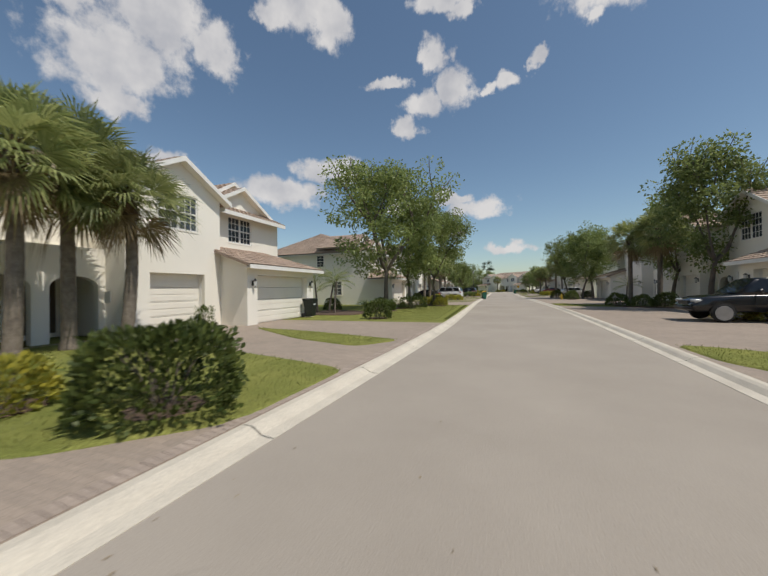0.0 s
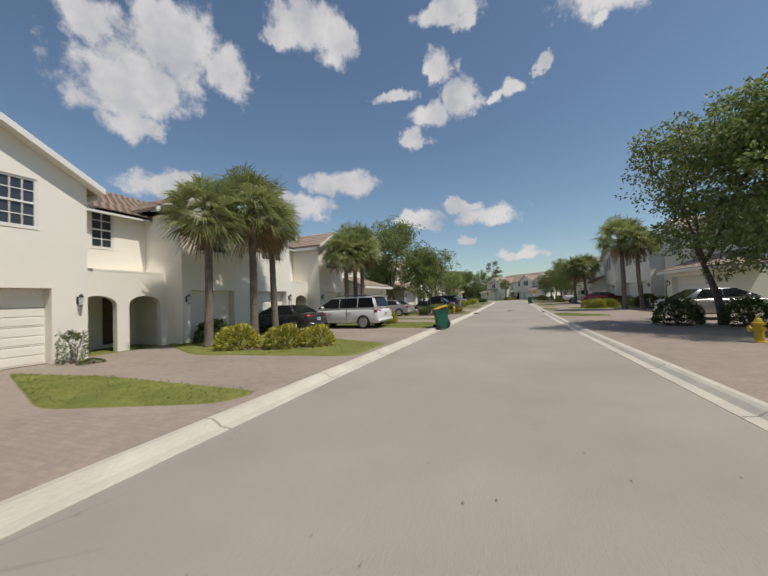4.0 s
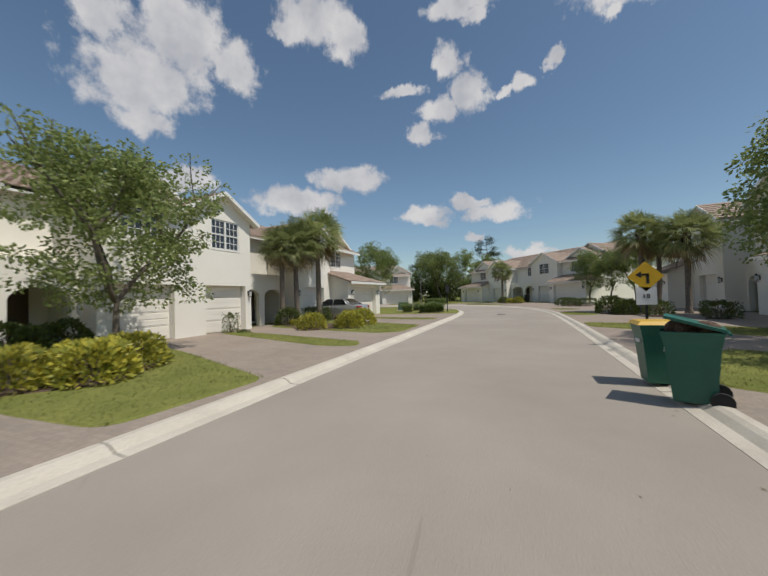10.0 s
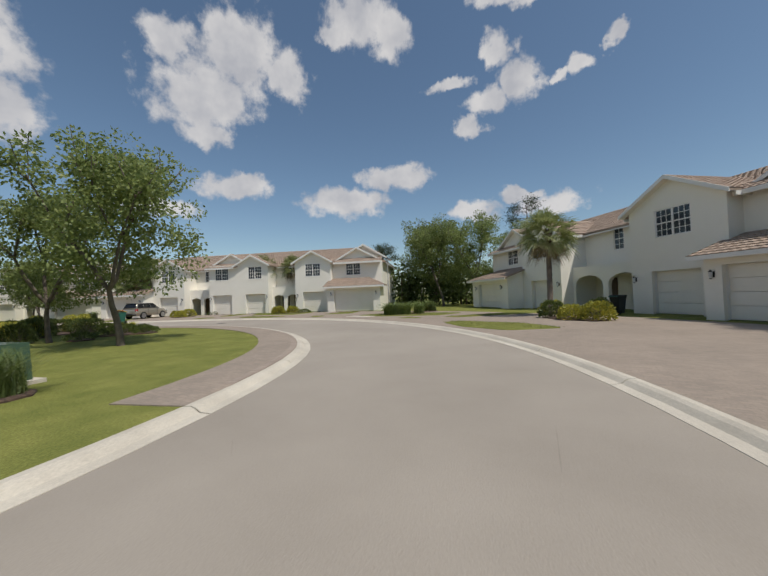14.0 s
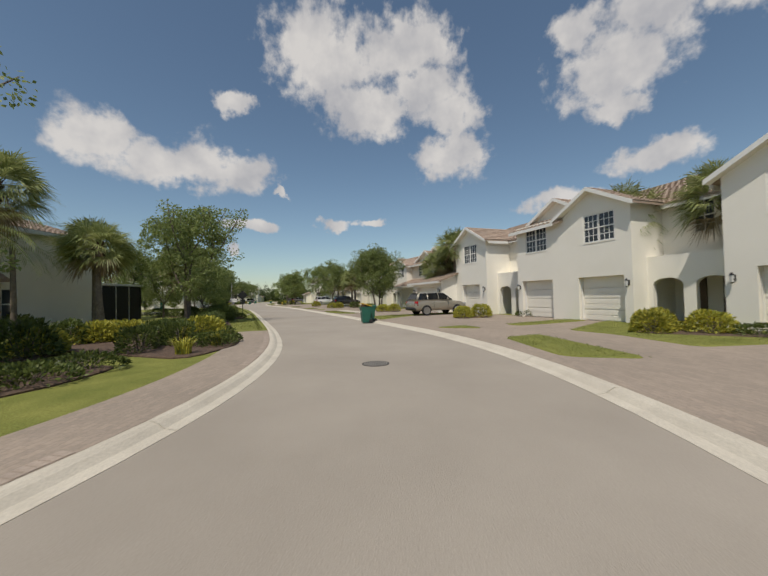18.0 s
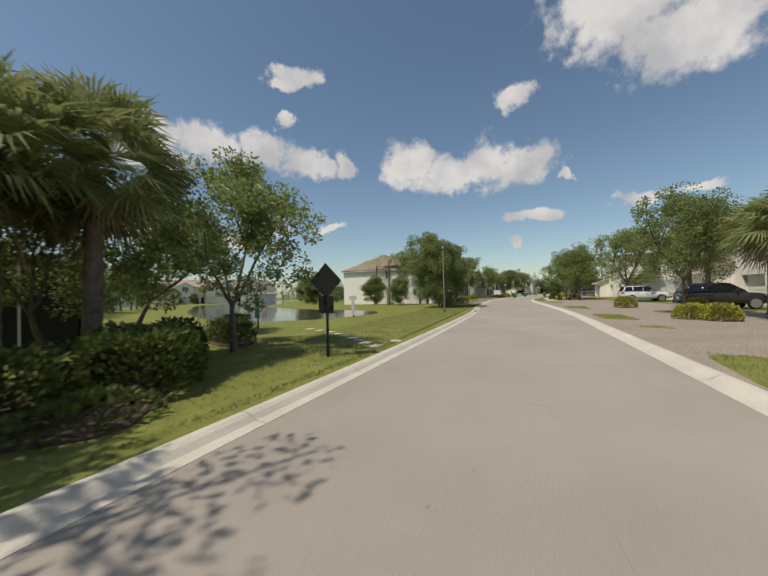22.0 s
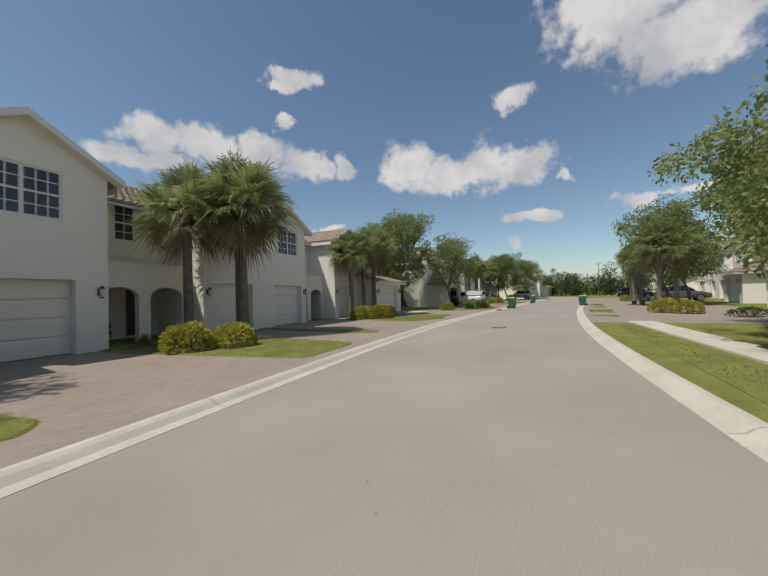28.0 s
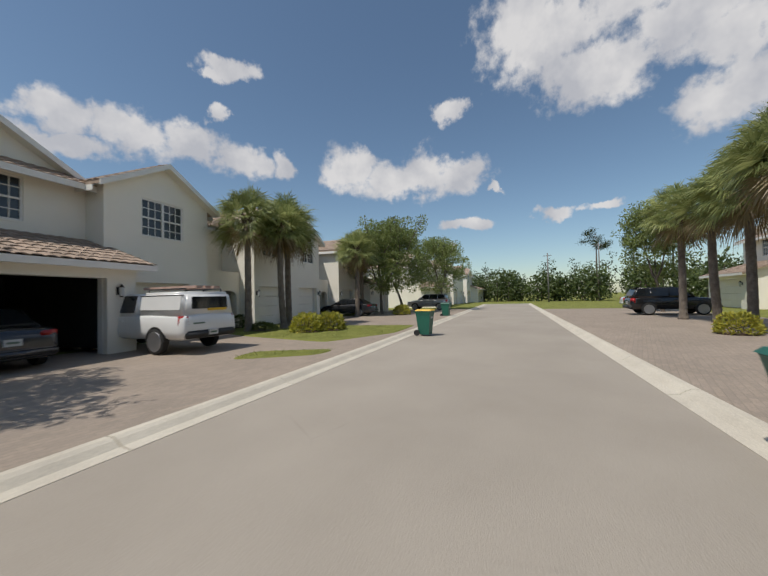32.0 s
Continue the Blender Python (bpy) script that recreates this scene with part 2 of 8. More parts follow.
def paver_material():
    """Clay pavers in a running bond, each a little different, with sandy joints."""
    m = material("clay_pavers", (0.345, 0.28, 0.225), 0.9, (0.285, 0.235, 0.19), 0.5, 0.25, 30, speck=0.12, detail=6)
    t = m.node_tree
    p = t.nodes["Principled BSDF"]
    src = p.inputs["Base Color"].links[0].from_socket
    co = node(t, "ShaderNodeTexCoord")
    br = node(t, "ShaderNodeTexBrick", {"Vector": co.outputs["Object"], "Scale": 1.0, "Mortar Size": 0.006, "Mortar Smooth": 0.3, "Brick Width": 0.21, "Row Height": 0.105, "Bias": 0.0,
                                        "Color1": (0.92, 0.92, 0.92, 1), "Color2": (1.08, 1.06, 1.04, 1), "Mortar": (0.84, 0.84, 0.83, 1)})
    mul = node(t, "ShaderNodeMix", {"Factor": 1.0}, data_type="RGBA", blend_type="MULTIPLY")
    c = [s for s in mul.inputs if s.type == "RGBA"]
    t.links.new(src, c[0])
    t.links.new(br.outputs["Color"], c[1])
    t.links.new([s for s in mul.outputs if s.type == "RGBA"][0], p.inputs["Base Color"])
    b = node(t, "ShaderNodeBump", {"Height": br.outputs["Fac"], "Strength": 0.5, "Distance": 0.006}, invert=True)
    t.links.new(b.outputs[0], p.inputs["Normal"])
    return m


ROAD = worn_road()
KERB = material("concrete_kerb", (0.60, 0.545, 0.45), 0.85, (0.50, 0.45, 0.37), 1.2, 0.2, 50)
SLAB = material("pale_concrete", (0.62, 0.56, 0.47), 0.85, None, 1.5, 0.15, 50)
PAVER = paver_material()
GRASS = material("lawn", (0.235, 0.238, 0.066), 0.9, (0.148, 0.166, 0.042), 1.3, 0.8, 45, speck=0.45, detail=10, spec=0.1)
BLIND = material("window_blind", (0.30, 0.30, 0.31), 0.7, (0.22, 0.22, 0.23), 1.2, 0.0)
STUCCO = material("cream_stucco", (0.85, 0.81, 0.72), 0.9, (0.81, 0.77, 0.68), 0.5, 0.12, 60, speck=0.02)
TRIM = material("white_trim", (0.80, 0.78, 0.74), 0.6, (0.74, 0.72, 0.67), 2.0, speck=0.02)
DOOR = material("cream_garage_door", (0.84, 0.80, 0.71), 0.5, (0.80, 0.76, 0.67), 1.0, speck=0.02)
TILE = material("terracotta_roof_tile", (0.42, 0.315, 0.24), 0.85, (0.30, 0.23, 0.18), 2.2, 0.3, 16, speck=0.2)
TILEONE = material("clay_roof_tile", (0.42, 0.315, 0.24), 0.85, (0.30, 0.225, 0.175), 3.0, 0.3, 22, speck=0.15, spread=0.22)
GLASS = material("window_glass", (0.06, 0.068, 0.08), 0.06, (0.035, 0.042, 0.052), 1.0, speck=0)
# near-black that stands in for the shade inside an open garage
INNERSHADE = material("painted_interior_shade", (0.02, 0.02, 0.02), 0.9, speck=0)
ENTRY = material("brown_entry_door", (0.10, 0.065, 0.04), 0.5)
BARK = material("grey_bark", (0.17, 0.14, 0.11), 0.9, (0.10, 0.08, 0.065), 4, 0.6, 25)
PBARK = material("palm_bark", (0.24, 0.20, 0.16), 0.95, (0.13, 0.105, 0.085), 5, 0.8, 22)
BOOT = material("palm_boots", (0.16, 0.11, 0.07), 0.95, (0.08, 0.055, 0.035), 9, 0.6, 25)
OAKLEAF = leaf_material("oak_leaf", (0.32, 0.365, 0.125), (0.15, 0.20, 0.062), 0.48)
PALMLEAF = leaf_material("palm_leaf", (0.38, 0.40, 0.16), (0.19, 0.23, 0.08), 0.4)
DRYLEAF = leaf_material("dry_palm_leaf", (0.34, 0.26, 0.14), (0.2, 0.14, 0.07), 0.25)
SHRUB = leaf_material("shrub_leaf", (0.15, 0.185, 0.045), (0.05, 0.075, 0.02), 0.3)
FARLEAF = leaf_material("far_leaf", (0.155, 0.20, 0.065), (0.07, 0.10, 0.035), 0.35)
CROTON = leaf_material("croton_leaf", (0.55, 0.48, 0.07), (0.22, 0.25, 0.05), 0.3)
BLADE = leaf_material("grass_blade", (0.21, 0.26, 0.08), (0.09, 0.13, 0.035), 0.3)
TURF = leaf_material("turf_blade", (0.245, 0.255, 0.068), (0.15, 0.172, 0.042), 0.4)
MULCH = material("bark_mulch", (0.14, 0.09, 0.062), 0.95, (0.07, 0.045, 0.032), 9, 1.0, 30, speck=0.3)
RUBBER = material("tyre_rubber", (0.02, 0.02, 0.02), 0.85, speck=0.05)
ALLOY = material("alloy_rim", (0.45, 0.45, 0.46), 0.35, metal=0.8, speck=0)
BLACK = material("black_metal", (0.018, 0.018, 0.018), 0.45, speck=0)
BINGREEN = material("green_bin_plastic", (0.016, 0.125, 0.085), 0.45, (0.013, 0.10, 0.07), 3, speck=0.03)
BINDARK = material("dark_bin_plastic", (0.012, 0.018, 0.016), 0.5, speck=0.03)
YELLOW = material("yellow_lid_plastic", (0.70, 0.42, 0.02), 0.45, speck=0.03)
HYDRANT = material("hydrant_paint", (0.62, 0.44, 0.03), 0.5, (0.5, 0.34, 0.03), 5, speck=0.05)
GREYPOLE = material("grey_pole", (0.20, 0.19, 0.18), 0.6)
IRON = material("cast_iron", (0.075, 0.065, 0.055), 0.7, (0.04, 0.035, 0.03), 12, 0.3, 60)
WHITE = material("white_plastic", (0.75, 0.75, 0.75), 0.5, speck=0.02)
WATER = material("pond_water", (0.075, 0.07, 0.045), 0.08, (0.05, 0.05, 0.035), 0.3, bump=0.08, bscale=3.0, speck=0, spec=0.25)
REDLAMP = material("red_tail_lamp", (0.35, 0.012, 0.012), 0.15, speck=0)
LAMPGLASS = material("pale_lamp_glass", (0.6, 0.6, 0.58), 0.2, speck=0)
PLATE = material("number_plate", (0.6, 0.6, 0.58), 0.5, speck=0)
PLATEBAR = material("plate_bars", (0.10, 0.16, 0.12), 0.5, speck=0)
SCREEN = material("dark_screen_mesh", (0.025, 0.025, 0.025), 0.8, speck=0)
PINE = leaf_material("pine_needles", (0.06, 0.085, 0.03), (0.025, 0.04, 0.014), 0.1)


def paint(name, rgb, metal=0.0, rough=0.25):
    return material(name, rgb, rough, tuple(c * 0.95 for c in rgb), 1.0, metal=metal, coat=0.6, speck=0)


# ---- mesh helpers ----
def quad(bm, pts):
    return bm.faces.new([bm.verts.new(p) for p in pts])


def box(bm, x0, x1, y0, y1, z0, z1, inset=0.0):
    b = [(x0, y0, z0), (x1, y0, z0), (x1, y1, z0), (x0, y1, z0)]
    i = inset
    t = [(x0 + i, y0 + i, z1), (x1 - i, y0 + i, z1), (x1 - i, y1 - i, z1), (x0 + i, y1 - i, z1)]
    v = [bm.verts.new(p) for p in b + t]
    for f in ((3, 2, 1, 0), (4, 5, 6, 7), (0, 1, 5, 4), (1, 2, 6, 5), (2, 3, 7, 6), (3, 0, 4, 7)):
        bm.faces.new([v[k] for k in f])


def prism(bm, poly, z0, z1):
    """An upright prism over a counterclockwise outline."""
    lo, hi = [bm.verts.new((x, y, z0)) for x, y in poly], [bm.verts.new((x, y, z1)) for x, y in poly]
    n = len(poly)
    bm.faces.new(hi)
    bm.faces.new(lo[::-1])
    for i in range(n):
        bm.faces.new([lo[i], lo[(i + 1) % n], hi[(i + 1) % n], hi[i]])


def slab(bm, pts, thick):
    """A plate: corner points of its upper side, and its thickness downwards."""
    hi = [bm.verts.new(p) for p in pts]
    lo = [bm.verts.new((p[0], p[1], p[2] - thick)) for p in pts]
    bm.faces.new(hi)
    bm.faces.new(lo[::-1])
    n = len(pts)
    for i in range(n):
        bm.faces.new([lo[i], lo[(i + 1) % n], hi[(i + 1) % n], hi[i]])


def tube(bm, path, sides=8, cap=True):
    """A round tube along (x, y, z, radius) stations."""
    rings = []
    for i, (x, y, z, r) in enumerate(path):
        a, b = Vector(path[max(i - 1, 0)][:3]), Vector(path[min(i + 1, len(path) - 1)][:3])
        d = (b - a).normalized() if (b - a).length > 1e-6 else Vector((0, 0, 1))
        s = d.cross(Vector((0.0, 1.0, 0.0)) if abs(d.y) < 0.9 else Vector((1.0, 0.0, 0.0))).normalized()
        w = d.cross(s)
        rings.append([bm.verts.new(Vector((x, y, z)) + (s * math.cos(k * math.tau / sides) + w * math.sin(k * math.tau / sides)) * r) for k in range(sides)])
    for p, q in zip(rings, rings[1:]):
        for k in range(sides):
            bm.faces.new([p[k], p[(k + 1) % sides], q[(k + 1) % sides], q[k]])
    if cap:
        bm.faces.new(rings[0][::-1])
        bm.faces.new(rings[-1])


def part(name, bm, mat, parent=None, label="", smooth=False, fix=True):
    if fix:
        bmesh.ops.recalc_face_normals(bm, faces=bm.faces)
    me = bpy.data.meshes.new(name)
    bm.to_mesh(me)
    bm.free()
    me.materials.append(mat)
    if smooth:
        me.polygons.foreach_set("use_smooth", [True] * len(me.polygons))
    ob = new(name, me)
    if parent is not None:
        ob.parent = parent
    if label:
        ob["label"] = label
    return ob


def shared(name, me, parent, m=None):
    ob = new(name, me)
    ob.parent = parent
    if m is not None:
        ob.matrix_basis = m
    return ob


def thing(name, m, label, category, group="", kind=""):
    e = new(name)
    e.empty_display_size = 0.3
    e.matrix_basis = m
    return tagged(e, label, category, group, kind)


# ---- ground, road, kerbs ----
def spline(pts, step):
    """Catmull-Rom through points, resampled at about even steps."""
    p = [Vector((*q, 0)) for q in pts]
    p = [2 * p[0] - p[1]] + p + [2 * p[-1] - p[-2]]
    out = []
    for i in range(1, len(p) - 2):
        n = max(1, round((p[i + 1] - p[i]).length / step))
        for k in range(n):
            u = k / n
            a, b, c, d = p[i - 1:i + 3]
            out.append(0.5 * ((2 * b) + (c - a) * u + (2 * a - 5 * b + 4 * c - d) * u * u + (3 * b - a - 3 * c + d) * u ** 3))
    out.append(p[-2])
    return [(v.x, v.y) for v in out]


def offset(line, d):
    """The line shifted d metres to its right."""
    out = []
    for i, (x, y) in enumerate(line):
        a, b = line[max(i - 1, 0)], line[min(i + 1, len(line) - 1)]
        tx, ty = b[0] - a[0], b[1] - a[1]
        n = math.hypot(tx, ty)
        out.append((x + ty / n * d, y - tx / n * d))
    return out


LEFT = spline([(-6.74, -60.01), (-5.79, -48.05), (-4.05, -26.16), (-3.46, -13.01), (-2.92, 0.14), (-2.52, 13.32), (-2.7, 26.62), (-2.99, 40.14), (-2.96, 53.97), (-2.96, 67.87),
               (-3.14, 81.79), (-3.36, 95.21), (-3.52, 108.11), (-3.7, 115.68), (-3.92, 118.94), (-4.34, 121.79), (-4.95, 124.37), (-5.77, 126.71), (-6.82, 128.84), (-8.13, 130.72),
               (-9.8, 132.38), (-11.77, 133.82), (-13.97, 134.94), (-16.4, 135.73), (-18.94, 136.17), (-21.51, 136.22), (-24.28, 135.84), (-27.22, 135.04), (-30.41, 133.83), (-33.82, 132.39),
               (-41.11, 129.08), (-52.54, 123.81), (-64.42, 118.03), (-76.24, 111.5), (-88.47, 105.14), (-101.27, 99.21), (-114.57, 94.56), (-127.97, 90.73), (-141.2, 86.84), (-154.63, 82.9),
               (-179.58, 75.56)], 1.0)
RIGHT = spline([(-0.07, -60.33), (0.74, -48.35), (2.21, -26.46), (2.85, -13.31), (3.46, -0.16), (4.04, 13.01), (4.24, 26.55), (3.98, 40.21), (3.61, 53.95), (3.45, 67.8),
               (3.47, 81.81), (3.38, 95.35), (3.45, 108.17), (3.34, 116.07), (3.11, 119.71), (2.58, 123.22), (1.73, 126.53), (0.52, 129.64), (-1.07, 132.53), (-3.1, 135.19),
               (-5.55, 137.52), (-8.34, 139.52), (-11.49, 141.12), (-14.86, 142.23), (-18.38, 142.84), (-22, 142.89), (-25.71, 142.37), (-29.37, 141.36), (-32.96, 139.99), (-36.54, 138.46),
               (-43.87, 135.13), (-55.43, 129.85), (-67.38, 124.27), (-79.47, 117.94), (-91.53, 111.47), (-103.93, 105.81), (-116.77, 101.29), (-129.96, 97.42), (-143.19, 93.55), (-156.63, 89.61),
               (-181.58, 82.3)], 1.0)


def ribbon(bm, a, b, za, zb):
    """A strip between two lines of different spacing."""
    n = max(len(a), len(b))
    va, vb = [], []
    for i in range(n):
        fa, fb = i * (len(a) - 1) / (n - 1), i * (len(b) - 1) / (n - 1)
        for f, l, z, out in ((fa, a, za, va), (fb, b, zb, vb)):
            k = min(int(f), len(l) - 2)
            u = f - k
            out.append(bm.verts.new((l[k][0] * (1 - u) + l[k + 1][0] * u, l[k][1] * (1 - u) + l[k + 1][1] * u, z)))
    for i in range(n - 1):
        bm.faces.new([va[i], va[i + 1], vb[i + 1], vb[i]])


def build_ground():
    bm = bmesh.new()
    far, z = 900.0, 0.09
    west = [(x, y) for x, y in LEFT] + [(-far, -45.0), (-far, -far), (-6.74, -far)]
    east = [(x, y) for x, y in RIGHT] + [(-far, -40.0), (-far, far), (far, far), (far, -far), (-0.07, -far)]
    for poly in (west, east):
        bm.faces.new([bm.verts.new((x, y, z)) for x, y in poly])
    bmesh.ops.triangulate(bm, faces=bm.faces[:])
    ribbon(bm, LEFT, RIGHT, -0.08, -0.08)
    (lx, ly), (rx, ry) = LEFT[-1], RIGHT[-1]
    quad(bm, [(lx, ly, z), (rx, ry, z), (-far, -40.0, z), (-far, -45.0, z)])
    (lx, ly), (rx, ry) = LEFT[0], RIGHT[0]
    quad(bm, [(lx, ly, z), (rx, ry, z), (rx, -far, z), (lx, -far, z)])
    for f in bm.faces:
        if f.normal.z < 0:
            f.normal_flip()
    ob = part("ground", bm, GRASS, fix=False)
    tagged(ob, "flat mown green lawn ground round the houses", "ground", kind="structure")
    bm = bmesh.new()
    ribbon(bm, offset(LEFT, 0.38), offset(RIGHT, -0.38), 0.0, 0.0)
    tagged(part("road", bm, ROAD), "pale worn asphalt street between concrete kerbs", "road", kind="structure")
    for line, sgn in ((LEFT, 1), (RIGHT, -1)):
        # rolled kerb: gutter, rise and back edge, in pieces of about 3 m
        k = tagged(new("kerb"), "pale cast concrete rolled kerb along the street", "kerb", kind="structure")
        prof = [(-0.02, -0.05), (-0.02, 0.105), (0.09, 0.11), (0.16, 0.085), (0.25, 0.022), (0.42, 0.006), (0.42, -0.05)]
        rails = [offset(line, sgn * p) for p, _ in prof]
        n = len(line)
        for i in range(0, n - 1, 3):
            bm = bmesh.new()
            j = min(i + 3, n - 1)
            rows = []
            for q in range(i, j + 1):
                f = 0.0
                row = []
                for (p, z), rail in zip(prof, rails):
                    x, y = rail[q]
                    if q == j and j < n - 1:
                        a = rail[q - 1]
                        x, y = x + (a[0] - x) * 0.022, y + (a[1] - y) * 0.022
                    row.append(bm.verts.new((x, y, z)))
                rows.append(row)
            for r0, r1 in zip(rows, rows[1:]):
                for c in range(len(prof) - 1):
                    bm.faces.new([r0[c], r0[c + 1], r1[c + 1], r1[c]])
            bm.faces.new(rows[0][::-1])
            bm.faces.new(rows[-1])
            part("kerb_stone", bm, KERB, k)


def rounded(poly, r):
    """An outline with its corners cut to short curves."""
    out = []
    n = len(poly)
    for i in range(n):
        p, a, b = Vector(poly[i]), Vector(poly[i - 1]), Vector(poly[(i + 1) % n])
        u, v = a - p, b - p
        d = min(r, 0.42 * u.length, 0.42 * v.length)
        s, e = p + u.normalized() * d, p + v.normalized() * d
        for k in range(5):
            f = k / 4
            q = s * (1 - f) ** 2 + p * 2 * f * (1 - f) + e * f * f
            out.append((q.x, q.y))
    return out


def ground_patch(name, poly, z, thick, mat, label, category, bevel=0.05, kind="structure", corner=0.0):
    """A flat raised patch with a rounded rim over an outline (rounded corners)."""
    pts = rounded(poly, corner) if corner else spline(list(poly) + [poly[0]], 0.7)[:-1]
    area = sum(a[0] * b[1] - b[0] * a[1] for a, b in zip(pts, pts[1:] + pts[:1]))
    if area < 0:
        pts.reverse()
    bm = bmesh.new()
    n = len(pts)
    closed = [pts[-1]] + pts + [pts[0]]
    inner = offset(closed, -bevel)[1:-1]
    lo = [bm.verts.new((x, y, z - thick)) for x, y in pts]
    mi = [bm.verts.new((x, y, z - bevel * 0.6)) for x, y in pts]
    hi = [bm.verts.new((x, y, z)) for x, y in inner]
    for i in range(n):
        j = (i + 1) % n
        bm.faces.new([lo[i], lo[j], mi[j], mi[i]])
        bm.faces.new([mi[i], mi[j], hi[j], hi[i]])
    bm.faces.new(hi)
    bmesh.ops.triangulate(bm, faces=[f for f in bm.faces if len(f.verts) > 4])
    return tagged(part(name, bm, mat, fix=False), label, category, kind=kind)


# ---- houses: local x along the front, -y towards the street ----
def wall(bm, x0, x1, z0, z1, y, holes=(), thick=0.18):
    """A wall along x whose outer face is at y, with openings (x0, x1, z0, z1) through it."""
    xs = sorted({x0, x1, *[h[0] for h in holes], *[h[1] for h in holes]})
    zs = sorted({z0, z1, *[h[2] for h in holes], *[h[3] for h in holes]})
    for a, b in zip(xs, xs[1:]):
        for c, d in zip(zs, zs[1:]):
            if not any(h[0] <= a and b <= h[1] and h[2] <= c and d <= h[3] for h in holes):
                box(bm, a, b, y, y + thick, c, d)


def side_wall(bm, x, y0, y1, z0, z1, thick=0.18):
    box(bm, x, x + thick, y0, y1, z0, z1)


def tiled(bm, a, b, c, d, course=0.36, pan=0.30):
    """Roof tiles on the plane a, b (eave) to d, c (ridge): stepped courses of rounded pans."""
    a, b, c, d = Vector(a), Vector(b), Vector(c), Vector(d)
    rows = max(1, round(((d - a).length) / course))
    n = (b - a).cross(d - a).normalized()
    if n.z < 0:
        n = -n
    even = abs((b - a).length - (c - d).length) < 0.01
    last = None
    for r in range(rows):
        u0, u1 = r / rows, (r + 1) / rows
        p, q = a + (d - a) * u0, b + (c - b) * u0
        s, t = a + (d - a) * u1, b + (c - b) * u1
        cols = max(1, round((q - p).length / pan))
        prev, top = None, []
        for k in range(cols * 2 + 1):
            f = k / (cols * 2)
            up = 0.045 if k % 2 else 0.015
            lo, hi = p + (q - p) * f + n * (up + 0.03), s + (t - s) * f + n * up * 0.8
            base = p + (q - p) * f
            cur = [last[k] if even and last else bm.verts.new(base), bm.verts.new(lo), bm.verts.new(hi)]
            top.append(cur[2])
            if prev:
                bm.faces.new([prev[0], cur[0], cur[1], prev[1]])
                bm.faces.new([prev[1], cur[1], cur[2], prev[2]])
            prev = cur
        last = top


def window(parent, x0, x1, z0, z1, y, wide=2, rows=4, cols=3, blind=True):
    """A twin sash window with white muntins, its glass set back in the wall."""
    e = new("window")
    e.parent = parent
    e.matrix_basis = Matrix.Translation((x0, y, z0))
    w, h = x1 - x0, z1 - z0
    bm = bmesh.new()
    f = 0.06
    for a in (0, w - f):
        box(bm, a, a + f, 0.03, 0.10, 0, h)
    for a in (0, h - f):
        box(bm, f, w - f, 0.03, 0.10, a, a + f)
    for k in range(1, wide):
        box(bm, w * k / wide - 0.05, w * k / wide + 0.05, 0.025, 0.10, f, h - f)
    box(bm, f, w - f, 0.02, 0.09, h / 2 - 0.03, h / 2 + 0.03)
    part("window_frame", bm, TRIM, e)
    bm = bmesh.new()
    for k in range(wide):
        a, b = w * k / wide + 0.05, w * (k + 1) / wide - 0.05
        for c in range(1, cols):
            x = a + (b - a) * c / cols
            box(bm, x - 0.014, x + 0.014, 0.045, 0.06, f, h - f)
        for r in range(1, rows):
            if r * 2 != rows:
                box(bm, a, b, 0.046, 0.061, h * r / rows - 0.014, h * r / rows + 0.014)
    part("muntins", bm, TRIM, e)
    for k in range(wide):
        bm = bmesh.new()
        box(bm, w * k / wide + 0.03, w * (k + 1) / wide - 0.03, 0.07, 0.08, f, h - f)
        part("pane", bm, GLASS, e)
    if blind:
        bm = bmesh.new()
        box(bm, f, w - f, 0.115, 0.13, f, h - f)
        part("blind", bm, BLIND, e)
    bm = bmesh.new()
    box(bm, -0.03, w + 0.03, -0.018, 0.06, -0.05, 0.0)
    part("window_sill", bm, STUCCO, e)
    return e


def garage_door(parent, x0, x1, z0, z1, y, opened=False):
    """A sectional door of four panels with long pressed ribs, set back in its opening."""
    e = new("garage_door")
    e.parent = parent
    e.matrix_basis = Matrix.Translation((x0, y, z0))
    w, h = x1 - x0, z1 - z0
    n = 4
    if not opened:
        for k in range(n):
            bm = bmesh.new()
            a, b = h * k / n + 0.006, h * (k + 1) / n - 0.006
            box(bm, 0.01, w - 0.01, 0.34, 0.38, a, b)
            box(bm, 0.05, w - 0.05, 0.328, 0.34, a + 0.05, (a + b) / 2 - 0.03)
            box(bm, 0.05, w - 0.05, 0.328, 0.34, (a + b) / 2 + 0.03, b - 0.05)
            part("door_panel", bm, DOOR, e)
    for a, b in ((-0.0, 0.01), (w - 0.01, w)):
        bm = bmesh.new()
        box(bm, a, b, 0.19, 0.40, 0, h)
        part("jamb", bm, TRIM, e)
    bm = bmesh.new()
    box(bm, 0, w, 0.15, 0.40, h, h + 0.2)
    part("lintel", bm, STUCCO, e)
    return e


def board(parent, *b):
    bm = bmesh.new()
    box(bm, *b)
    part("fascia", bm, TRIM, parent)


